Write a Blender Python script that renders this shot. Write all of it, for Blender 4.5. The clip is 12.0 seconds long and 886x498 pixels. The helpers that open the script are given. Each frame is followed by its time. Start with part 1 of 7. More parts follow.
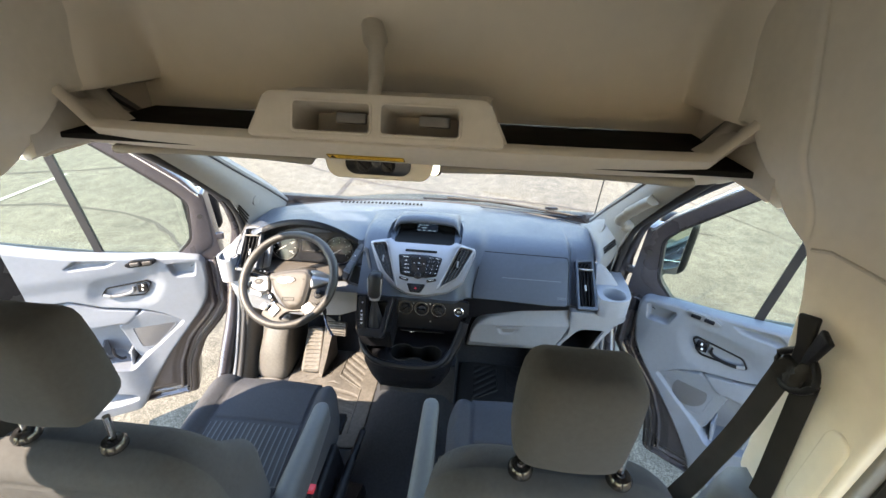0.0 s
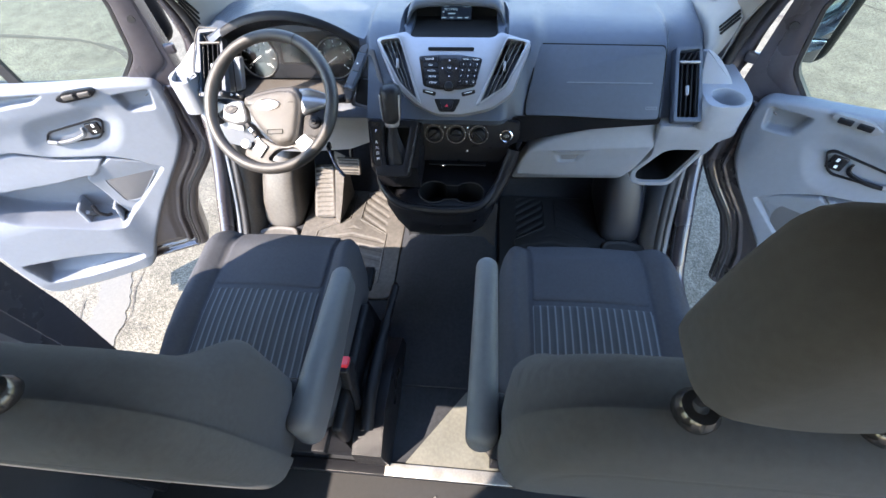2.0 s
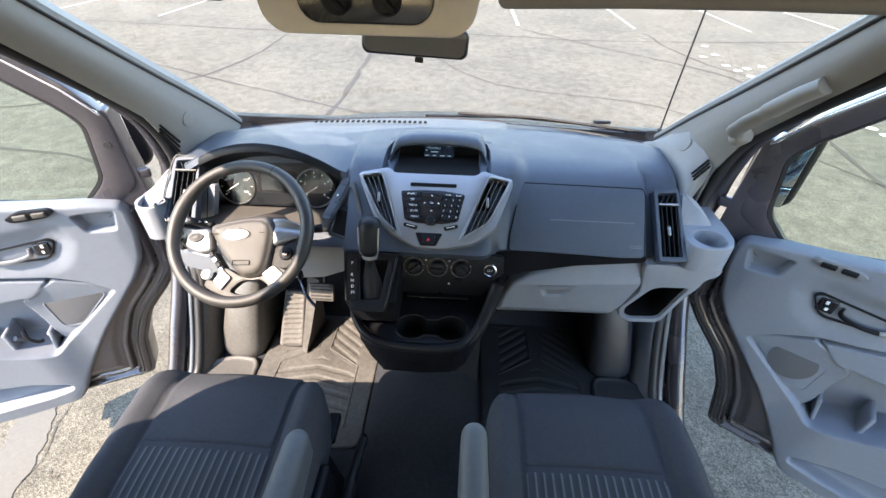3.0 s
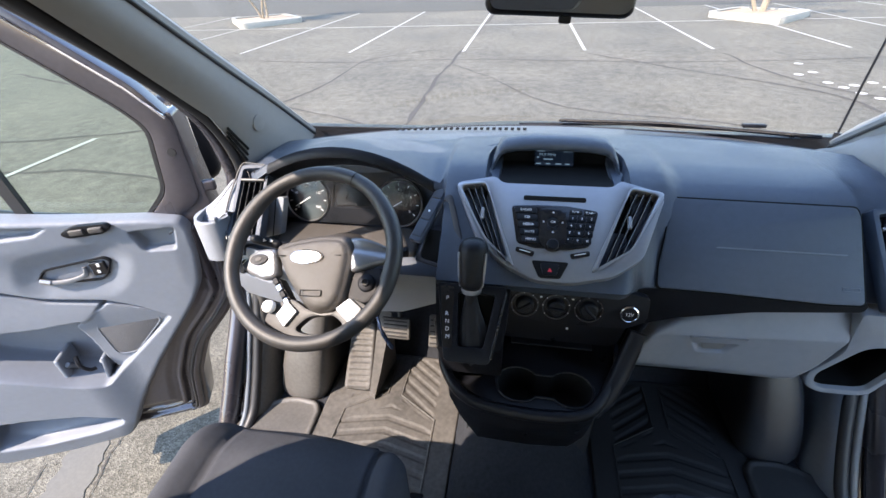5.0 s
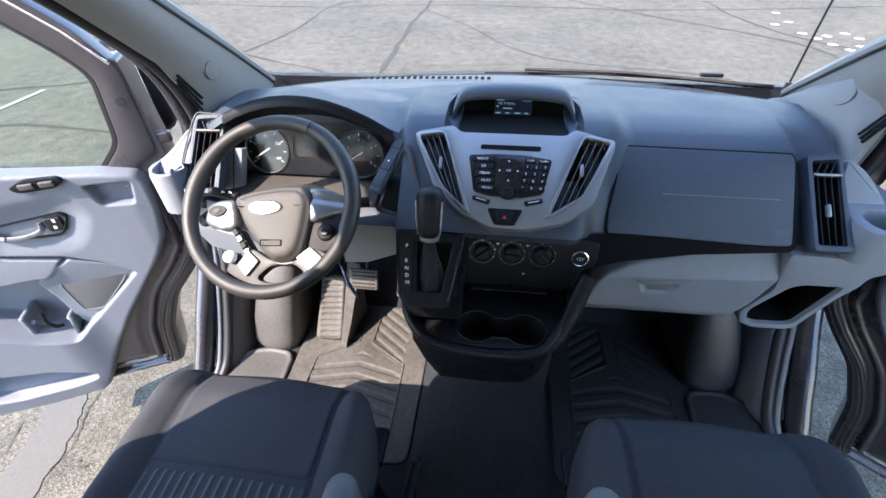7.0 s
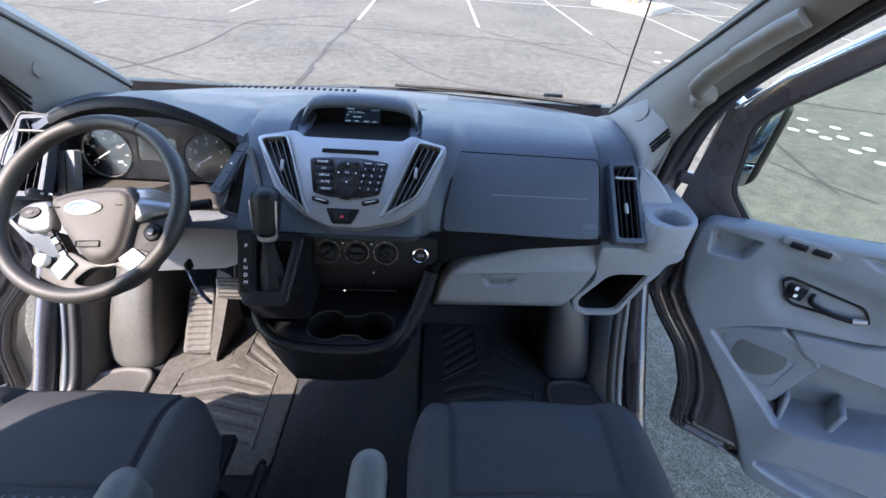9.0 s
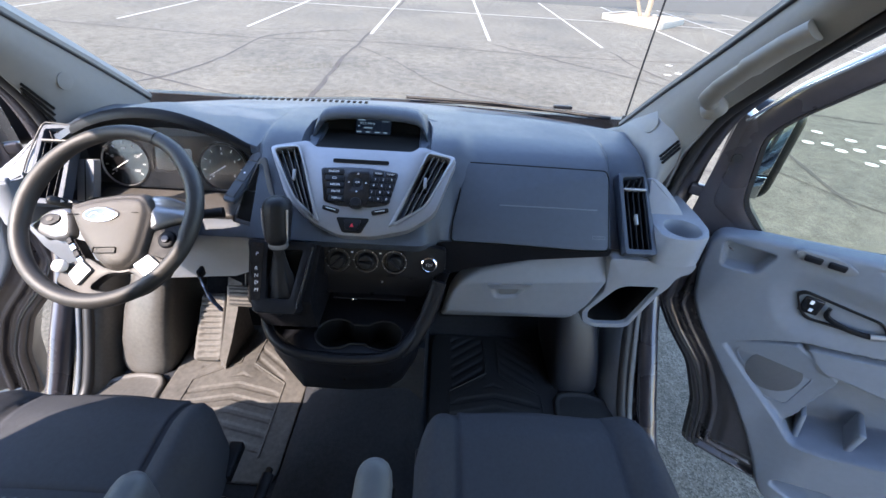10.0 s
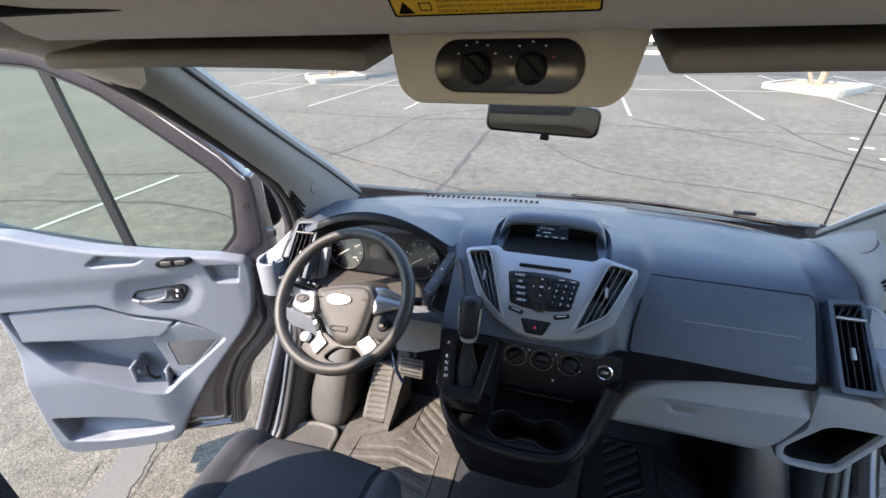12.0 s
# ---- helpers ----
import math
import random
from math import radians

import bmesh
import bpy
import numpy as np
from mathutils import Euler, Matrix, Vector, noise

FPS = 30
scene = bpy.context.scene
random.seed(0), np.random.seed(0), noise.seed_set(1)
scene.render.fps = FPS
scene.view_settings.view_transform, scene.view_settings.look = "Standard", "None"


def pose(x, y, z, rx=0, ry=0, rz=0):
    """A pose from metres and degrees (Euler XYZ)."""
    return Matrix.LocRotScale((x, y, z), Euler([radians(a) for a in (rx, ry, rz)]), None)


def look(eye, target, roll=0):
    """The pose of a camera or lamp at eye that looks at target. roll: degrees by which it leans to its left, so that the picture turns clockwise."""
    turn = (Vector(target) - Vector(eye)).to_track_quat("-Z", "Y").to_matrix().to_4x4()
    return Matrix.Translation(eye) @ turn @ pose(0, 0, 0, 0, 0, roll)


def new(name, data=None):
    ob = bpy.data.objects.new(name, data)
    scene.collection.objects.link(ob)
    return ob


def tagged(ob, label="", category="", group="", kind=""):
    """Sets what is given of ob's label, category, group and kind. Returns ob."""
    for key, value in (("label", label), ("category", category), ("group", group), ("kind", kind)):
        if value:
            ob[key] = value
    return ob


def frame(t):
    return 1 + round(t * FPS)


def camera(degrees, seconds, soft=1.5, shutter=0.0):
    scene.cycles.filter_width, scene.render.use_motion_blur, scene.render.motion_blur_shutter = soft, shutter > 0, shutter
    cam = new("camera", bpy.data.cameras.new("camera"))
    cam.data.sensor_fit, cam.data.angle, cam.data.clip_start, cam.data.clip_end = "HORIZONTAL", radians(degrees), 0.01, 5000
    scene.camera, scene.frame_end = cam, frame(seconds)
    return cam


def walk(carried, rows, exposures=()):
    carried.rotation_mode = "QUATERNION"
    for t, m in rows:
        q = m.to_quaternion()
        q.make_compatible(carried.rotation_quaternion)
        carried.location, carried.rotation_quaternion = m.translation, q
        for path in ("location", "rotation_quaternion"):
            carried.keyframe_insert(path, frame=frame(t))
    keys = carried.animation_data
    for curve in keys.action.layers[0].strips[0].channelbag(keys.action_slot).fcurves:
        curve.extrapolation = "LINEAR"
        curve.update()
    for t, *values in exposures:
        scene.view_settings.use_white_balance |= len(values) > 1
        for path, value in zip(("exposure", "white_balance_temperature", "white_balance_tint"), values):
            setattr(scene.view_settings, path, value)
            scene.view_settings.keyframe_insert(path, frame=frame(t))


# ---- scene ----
cam = camera(93.3, 12.0)
PATH = [
    (0, (0.216, 0.091, 2.378), (0.082, 1.834, 1.407), 2.1),
    (0.5, (0.203, 0.082, 2.345), (0.111, 1.703, 1.178), 0.5),
    (1, (0.201, 0.112, 2.28), (0.112, 1.577, 0.92), -1.3),
    (1.5, (0.163, 0.243, 2.199), (0.057, 1.569, 0.705), -2.3),
    (2, (0.102, 0.431, 2.109), (-0.057, 1.641, 0.525), -3.3),
    (2.5, (0.089, 0.484, 2.097), (-0.048, 1.807, 0.603), -1.4),
    (3, (0.08, 0.567, 2.087), (0.008, 2.154, 0.87), 1.2),
    (3.2, (0.056, 0.672, 2.053), (0.005, 2.338, 0.947), 1.6),
    (4.8, (-0.096, 0.787, 1.92), (-0.416, 2.423, 0.815), -2.6),
    (5, (-0.094, 0.79, 1.916), (-0.419, 2.425, 0.809), -2.3),
    (5.5, (-0.09, 0.793, 1.906), (-0.419, 2.395, 0.755), -2.3),
    (6, (-0.086, 0.793, 1.893), (-0.412, 2.35, 0.681), -2.8),
    (6.5, (-0.085, 0.79, 1.894), (-0.376, 2.324, 0.644), -2.5),
    (7, (-0.04, 0.764, 1.915), (-0.256, 2.291, 0.642), -1.2),
    (7.5, (0.093, 0.735, 1.899), (-0.018, 2.279, 0.633), 0.9),
    (7.7, (0.119, 0.722, 1.909), (0.051, 2.272, 0.647), 1.5),
    (9.3, (0.194, 0.703, 1.907), (0.288, 2.32, 0.733), 4.4),
    (9.5, (0.194, 0.702, 1.907), (0.281, 2.324, 0.74), 4.4),
    (10, (0.194, 0.699, 1.907), (0.235, 2.336, 0.758), 3.8),
    (10.5, (0.194, 0.698, 1.907), (0.137, 2.352, 0.784), 2.3),
    (11, (0.124, 0.694, 1.957), (-0.038, 2.374, 0.884), 1.2),
    (11.5, (0.082, 0.684, 1.997), (-0.242, 2.383, 0.993), -0.0),
    (12, (0.03, 0.642, 2.047), (-0.505, 2.342, 1.139), -1.0),
]
EXPOSURES = [(0.0, 3.28, 7350, 15), (0.5, 3.15, 6950, 15), (1.0, 3.0, 6850, 16), (1.9, 3.2, 6450, 17), (2.5, 3.3, 6950, 16), (3.2, 2.8, 7000, 17), (4.8, 2.45, 6600, 18), (6.0, 2.5, 6550, 18), (7.5, 2.65, 6400, 19), (10.5, 2.65, 6420, 20), (11.0, 2.6, 6520, 19), (11.5, 2.4, 6600, 18), (12.0, 2.45, 6700, 17)]
walk(cam, [(t, look(eye, target, roll)) for t, eye, target, roll in PATH], EXPOSURES)

# ---- world, sun ----
SUN_AZ, SUN_EL = -131.0, 44.0        # degrees clockwise from +y, and above the horizon
world = bpy.data.worlds.new("sky")
scene.world = world
world.use_nodes = True
wn, wl = world.node_tree.nodes, world.node_tree.links
sky = wn.new("ShaderNodeTexSky")
sky.sky_type, sky.sun_disc = "NISHITA", False
sky.sun_elevation, sky.sun_rotation = radians(SUN_EL), radians(SUN_AZ)
sky.air_density, sky.dust_density, sky.ozone_density = 1.6, 0.3, 3.5
wn["Background"].inputs["Strength"].default_value = 0.15
wl.new(sky.outputs[0], wn["Background"].inputs["Color"])
sun_dir = Vector((math.sin(radians(SUN_AZ)) * math.cos(radians(SUN_EL)), math.cos(radians(SUN_AZ)) * math.cos(radians(SUN_EL)), math.sin(radians(SUN_EL))))
sun = new("sun", bpy.data.lights.new("sun", "SUN"))
sun.data.energy, sun.data.angle, sun.data.color = 2.85, radians(0.6), (1.0, 0.885, 0.72)
sun.matrix_basis = look(sun_dir * 60, (0, 0, 0))

# ---- materials ----
def mat(name, col, rough=0.6, metal=0.0, var=0.12, big=6.0, grain=0.0, gscale=700.0, spec=0.5, rvar=0.08, kind="noise", coat=0.0):
    """A surface with stains at one scale, grain at another and fine relief."""
    m = bpy.data.materials.new(name)
    m.use_nodes = True
    n, l = m.node_tree.nodes, m.node_tree.links
    b = n["Principled BSDF"]
    tc = n.new("ShaderNodeTexCoord")
    n1, n2 = n.new("ShaderNodeTexNoise"), n.new("ShaderNodeTexNoise")
    n1.inputs["Scale"].default_value, n1.inputs["Detail"].default_value = big, 6
    n2.inputs["Scale"].default_value, n2.inputs["Detail"].default_value = big * 14, 3
    for t in (n1, n2):
        l.new(tc.outputs["Object"], t.inputs["Vector"])
    add = n.new("ShaderNodeMath")
    add.operation = "ADD"
    l.new(n1.outputs["Fac"], add.inputs[0])
    l.new(n2.outputs["Fac"], add.inputs[1])
    mr = n.new("ShaderNodeMapRange")
    mr.inputs["From Min"].default_value, mr.inputs["From Max"].default_value = 0.6, 1.4
    mr.inputs["To Min"].default_value, mr.inputs["To Max"].default_value = 1 - var, 1 + var
    l.new(add.outputs[0], mr.inputs["Value"])
    mul = n.new("ShaderNodeVectorMath")
    mul.operation = "SCALE"
    mul.inputs[0].default_value = col
    l.new(mr.outputs[0], mul.inputs["Scale"])
    l.new(mul.outputs[0], b.inputs["Base Color"])
    rr = n.new("ShaderNodeMapRange")
    rr.inputs["From Min"].default_value, rr.inputs["From Max"].default_value = 0.3, 0.7
    rr.inputs["To Min"].default_value, rr.inputs["To Max"].default_value = max(rough - rvar, 0.02), min(rough + rvar, 1)
    l.new(n1.outputs["Fac"], rr.inputs["Value"])
    l.new(rr.outputs[0], b.inputs["Roughness"])
    b.inputs["Metallic"].default_value, b.inputs["Specular IOR Level"].default_value = metal, spec
    b.inputs["Coat Weight"].default_value = coat
    if grain:
        g = n.new("ShaderNodeTexVoronoi" if kind == "voronoi" else "ShaderNodeTexNoise")
        g.inputs["Scale"].default_value = gscale
        l.new(tc.outputs["Object"], g.inputs["Vector"])
        bp = n.new("ShaderNodeBump")
        bp.inputs["Strength"].default_value, bp.inputs["Distance"].default_value = grain, 0.002
        l.new(g.outputs["Distance" if kind == "voronoi" else "Fac"], bp.inputs["Height"])
        l.new(bp.outputs[0], b.inputs["Normal"])
    return m


def striped(name, c0, c1, step, axis="X", rough=0.9, relief=0.4):
    """Woven cloth with stripes across one axis."""
    m = mat(name, c0, rough, var=0.1, big=9, grain=0.3, gscale=1500)
    n, l = m.node_tree.nodes, m.node_tree.links
    b = n["Principled BSDF"]
    tc = n.new("ShaderNodeTexCoord")
    sp = n.new("ShaderNodeSeparateXYZ")
    l.new(tc.outputs["Object"], sp.inputs[0])
    mu = n.new("ShaderNodeMath")
    mu.operation, mu.inputs[1].default_value = "MULTIPLY", 2 * math.pi / step
    l.new(sp.outputs[axis], mu.inputs[0])
    si = n.new("ShaderNodeMath")
    si.operation = "SINE"
    l.new(mu.outputs[0], si.inputs[0])
    mr = n.new("ShaderNodeMapRange")
    mr.inputs["From Min"].default_value, mr.inputs["From Max"].default_value = 0.55, 0.95
    l.new(si.outputs[0], mr.inputs["Value"])
    mx = n.new("ShaderNodeMix")
    mx.data_type = "RGBA"
    mx.inputs["A"].default_value, mx.inputs["B"].default_value = (*c0, 1), (*c1, 1)
    l.new(mr.outputs[0], mx.inputs["Factor"])
    l.new(mx.outputs["Result"], b.inputs["Base Color"])
    bp = n.new("ShaderNodeBump")
    bp.inputs["Strength"].default_value, bp.inputs["Distance"].default_value = relief, 0.002
    l.new(si.outputs[0], bp.inputs["Height"])
    l.new(bp.outputs[0], b.inputs["Normal"])
    return m


def glass(name, tint=(1, 1, 1), rough=0.0, clear=0.9):
    """A thin pane: mostly clear, more of a mirror at a grazing view."""
    m = bpy.data.materials.new(name)
    m.use_nodes = True
    n, l = m.node_tree.nodes, m.node_tree.links
    n.remove(n["Principled BSDF"])
    tr, gl, mx, lw = n.new("ShaderNodeBsdfTransparent"), n.new("ShaderNodeBsdfGlossy"), n.new("ShaderNodeMixShader"), n.new("ShaderNodeLayerWeight")
    tr.inputs[0].default_value, gl.inputs["Roughness"].default_value = (*[c * clear for c in tint], 1), rough
    pw, ma = n.new("ShaderNodeMath"), n.new("ShaderNodeMath")
    pw.operation, pw.inputs[1].default_value = "POWER", 4.0
    ma.operation, ma.inputs[1].default_value, ma.inputs[2].default_value = "MULTIPLY_ADD", 0.55, 0.035
    lw.inputs["Blend"].default_value = 0.5
    l.new(lw.outputs["Facing"], pw.inputs[0])
    l.new(pw.outputs[0], ma.inputs[0])
    l.new(ma.outputs[0], mx.inputs[0])
    l.new(tr.outputs[0], mx.inputs[1])
    l.new(gl.outputs[0], mx.inputs[2])
    l.new(mx.outputs[0], n["Material Output"].inputs["Surface"])
    return m


def glow(name, col, strength):
    m = bpy.data.materials.new(name)
    m.use_nodes = True
    b = m.node_tree.nodes["Principled BSDF"]
    b.inputs["Base Color"].default_value = (0.01, 0.01, 0.012, 1)
    b.inputs["Emission Color"].default_value, b.inputs["Emission Strength"].default_value = (*col, 1), strength
    b.inputs["Roughness"].default_value, b.inputs["Specular IOR Level"].default_value = 0.45, 0.12
    return m


DASH = mat("dash_charcoal_plastic", (0.045, 0.057, 0.079), 0.42, spec=0.4, var=0.1, big=5, grain=0.25, gscale=1100, kind="voronoi")
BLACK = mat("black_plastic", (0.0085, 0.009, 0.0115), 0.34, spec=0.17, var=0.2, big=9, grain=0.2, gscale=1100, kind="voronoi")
GLOSSBLACK = mat("gloss_black_plastic", (0.012, 0.012, 0.014), 0.18, var=0.2, big=14)
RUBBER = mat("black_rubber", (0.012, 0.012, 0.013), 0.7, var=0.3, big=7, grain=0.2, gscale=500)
SEAL = mat("door_seal_rubber", (0.016, 0.016, 0.018), 0.55, var=0.2, big=10)
GREY = mat("light_grey_plastic", (0.205, 0.22, 0.25), 0.5, var=0.06, big=4, grain=0.22, gscale=1200, kind="voronoi")
DOORGREY = mat("door_card_plastic", (0.155, 0.173, 0.205), 0.5, var=0.06, big=4, grain=0.22, gscale=1200, kind="voronoi", spec=0.35)
FLOORPAINT = mat("scuffed_floor_paint", (0.1, 0.1, 0.088), 0.5, var=0.25, big=7, grain=0.1, gscale=300)
GREYDARK = mat("grey_pocket_plastic", (0.16, 0.165, 0.175), 0.6, var=0.08, big=5, grain=0.2, gscale=1200, kind="voronoi")
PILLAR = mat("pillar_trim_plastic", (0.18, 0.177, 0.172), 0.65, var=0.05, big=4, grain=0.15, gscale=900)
LINER = mat("headliner_cloth", (0.74, 0.68, 0.59), 0.95, var=0.04, big=1.2, grain=0.12, gscale=1400, spec=0.2)
# Beige trim made paler, in place of light the pillars lack.
PALETRIM = mat("lightened_pillar_plastic", (0.66, 0.615, 0.54), 0.6, var=0.05, big=3, grain=0.15, gscale=1000)
BEIGE = mat("beige_trim_plastic", (0.52, 0.485, 0.43), 0.6, var=0.06, big=4, grain=0.18, gscale=1000)
SILVER = mat("silver_paint_plastic", (0.26, 0.265, 0.28), 0.36, metal=0.6, var=0.05, big=6)
BRIGHT = mat("bright_silver_plastic", (0.37, 0.375, 0.385), 0.3, metal=0.7, var=0.04, big=6)
CHROME = mat("bright_chrome", (0.8, 0.8, 0.82), 0.12, metal=1.0, var=0.03, big=8)
METAL = mat("dark_metallic_paint", (0.062, 0.057, 0.066), 0.3, metal=0.35, var=0.14, big=5, coat=0.6)
BARE = mat("worn_metal", (0.45, 0.44, 0.42), 0.4, metal=0.9, var=0.2, big=12)
CLOTH = mat("seat_cloth_charcoal", (0.045, 0.047, 0.054), 0.95, var=0.12, big=8, grain=0.45, gscale=1400, spec=0.2)
CLOTHBACK = mat("seat_cloth_grey", (0.055, 0.057, 0.062), 0.95, var=0.12, big=7, grain=0.45, gscale=1400, spec=0.2)
STRIPE = striped("seat_cloth_striped", (0.025, 0.027, 0.031), (0.085, 0.09, 0.1), 0.0205)
VINYL = mat("armrest_vinyl", (0.075, 0.08, 0.09), 0.5, var=0.1, big=6, grain=0.25, gscale=900, kind="voronoi")
WHEELSKIN = mat("wheel_leather", (0.021, 0.02, 0.02), 0.5, var=0.15, big=9, grain=0.15, gscale=900, kind="voronoi")
HUBSKIN = mat("hub_plastic", (0.058, 0.053, 0.049), 0.48, var=0.1, big=9, grain=0.35, gscale=900, kind="voronoi")
CARPET = mat("floor_carpet", (0.026, 0.028, 0.033), 0.98, var=0.3, big=6, grain=0.7, gscale=350, spec=0.1)
# Dusty rubber, made paler still for the sunlit driver's footwell.
MATRUB = mat("dusty_sunlit_rubber", (0.072, 0.067, 0.062), 0.65, var=0.45, big=5, grain=0.3, gscale=420)
WEBBING = mat("belt_webbing", (0.006, 0.006, 0.007), 0.75, var=0.15, big=20, grain=0.3, gscale=900)
RED = mat("red_plastic", (0.6, 0.03, 0.05), 0.4, var=0.05)
YELLOW = mat("yellow_label", (0.75, 0.45, 0.02), 0.5, var=0.05)
# For print and seams, and for the painted dark of wells and cups.
INKDARK = mat("ink_and_hollow_black", (0.008, 0.008, 0.008), 0.8, var=0.05, spec=0.1)
WHITE = mat("white_print", (0.75, 0.75, 0.75), 0.5, var=0.03)
BADGE = mat("blue_badge", (0.06, 0.09, 0.17), 0.2, var=0.05)
SCREEN = glow("dim_lcd", (0.015, 0.04, 0.09), 0.03)
LCDTEXT = glow("lcd_text", (0.35, 0.6, 0.8), 0.07)
PANE = glass("window_glass", (0.93, 1.0, 0.95), clear=0.86)
WSPANE = glass("windscreen_glass", (1.0, 1.0, 0.985), clear=0.97)
CLEAR = glass("clear_plastic", (1, 1, 1), 0.02, 0.95)
PRIVACY = glass("tinted_window_glass", (0.96, 1.0, 0.97), clear=0.9)
# Tint stands for the reflection of an unlit load space.
REARMIRROR = mat("darkened_mirror_glass", (0.36, 0.41, 0.48), 0.02, metal=1.0, var=0.01, rvar=0.01)
MIRROR = mat("mirror_glass", (0.85, 0.87, 0.88), 0.02, metal=1.0, var=0.01, rvar=0.01)

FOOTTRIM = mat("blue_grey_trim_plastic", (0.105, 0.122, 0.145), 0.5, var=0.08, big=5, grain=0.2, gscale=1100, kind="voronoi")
# Darker than the beige trim: the visors' unlit underside is coloured in.
VISOR = mat("shaded_visor_vinyl", (0.2, 0.19, 0.175), 0.7, var=0.06, big=5, grain=0.2, gscale=900)
SPKMESH = mat("speaker_mesh", (0.08, 0.083, 0.092), 0.6, var=0.05, big=5, grain=1.0, gscale=420, kind="voronoi")
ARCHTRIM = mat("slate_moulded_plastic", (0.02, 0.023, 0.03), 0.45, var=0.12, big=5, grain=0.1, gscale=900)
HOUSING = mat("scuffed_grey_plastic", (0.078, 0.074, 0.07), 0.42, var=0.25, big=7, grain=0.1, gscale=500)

# ---- shapes ----
W = {}


def thing(name, loc=(0, 0, 0), label="", category="", group="", kind=""):
    ob = new(name)
    ob.location, ob.empty_display_size = loc, 0.05
    W[ob.name] = Matrix.Translation(loc)
    return tagged(ob, label, category, group, kind)


def mesh_of(name, bm, material, sharp=38):
    me = bpy.data.meshes.new(name)
    bmesh.ops.recalc_face_normals(bm, faces=bm.faces)
    bm.to_mesh(me)
    bm.free()
    me.polygons.foreach_set("use_smooth", [True] * len(me.polygons))
    me.set_sharp_from_angle(angle=radians(sharp))
    me.materials.append(material)
    return me


def part(name, bm, material, parent=None, label="", sharp=38):
    """One mesh, built in world places, under a thing or a part."""
    ob = new(name, mesh_of(name, bm, material, sharp))
    if parent is not None:
        ob.parent = parent
        ob.matrix_parent_inverse = W.get(parent.name, Matrix()).inverted()
    return tagged(ob, label)


def solid(name, bm, material, label="", category="", kind="", group="", sharp=38):
    return tagged(part(name, bm, material, None, "", sharp), label, category, group, kind)


def basis(o, x, y):
    """A pose whose x and y axes are given, its z their cross."""
    x, y = Vector(x).normalized(), Vector(y).normalized()
    z = x.cross(y).normalized()
    y = z.cross(x)
    m = Matrix((x, y, z)).transposed().to_4x4()
    m.translation = o
    return m


def skin(bm, loops, caps=True, ring=True):
    rows = [[bm.verts.new(p) for p in lp] for lp in loops]
    k = len(rows[0])
    for a, b in zip(rows, rows[1:]):
        for i in range(k if ring else k - 1):
            bm.faces.new((a[i], a[(i + 1) % k], b[(i + 1) % k], b[i]))
    if caps and ring:
        bm.faces.new(rows[0])
        bm.faces.new(rows[-1][::-1])
    return bm


def loft(loops, caps=True, ring=True):
    return skin(bmesh.new(), loops, caps, ring)


def rbox(size, r=0.01, cuts=4, m=Matrix(), shape=None, bm=None):
    """A box with rounded edges; shape bends its points, given in -1..1 and metres."""
    bm = bm or bmesh.new()
    old = set(bm.verts)
    h = Vector(size) / 2
    r = min(r, *h)
    def stations(a):
        inner = a - r
        c = [-a, -inner - r * 0.38, -inner] + [inner * (2 * i / cuts - 1) for i in range(1, cuts)] + [inner, inner + r * 0.38, a]
        return sorted(set(round(v, 6) for v in c))
    axes = [stations(v) for v in h]
    made = {}
    def vert(i, j, k):
        if (i, j, k) not in made:
            p = Vector((axes[0][i], axes[1][j], axes[2][k]))
            core = Vector([max(-(a - r), min(a - r, v)) for v, a in zip(p, h)])
            d = p - core
            if d.length > 1e-9:
                p = core + d.normalized() * r
            if shape:
                p = Vector(shape(p.copy(), Vector([v / a for v, a in zip(p, h)])))
            made[i, j, k] = bm.verts.new(m @ p)
        return made[i, j, k]
    nx, ny, nz = (len(a) - 1 for a in axes)
    for k in (0, nz):
        for i in range(nx):
            for j in range(ny):
                bm.faces.new((vert(i, j, k), vert(i + 1, j, k), vert(i + 1, j + 1, k), vert(i, j + 1, k)))
    for j in (0, ny):
        for i in range(nx):
            for k in range(nz):
                bm.faces.new((vert(i, j, k), vert(i + 1, j, k), vert(i + 1, j, k + 1), vert(i, j, k + 1)))
    for i in (0, nx):
        for j in range(ny):
            for k in range(nz):
                bm.faces.new((vert(i, j, k), vert(i, j + 1, k), vert(i, j + 1, k + 1), vert(i, j, k + 1)))
    return bm


def box(x0, x1, y0, y1, z0, z1, r=0.004, bm=None):
    return rbox((x1 - x0, y1 - y0, z1 - z0), r, 1, Matrix.Translation(((x0 + x1) / 2, (y0 + y1) / 2, (z0 + z1) / 2)), None, bm)


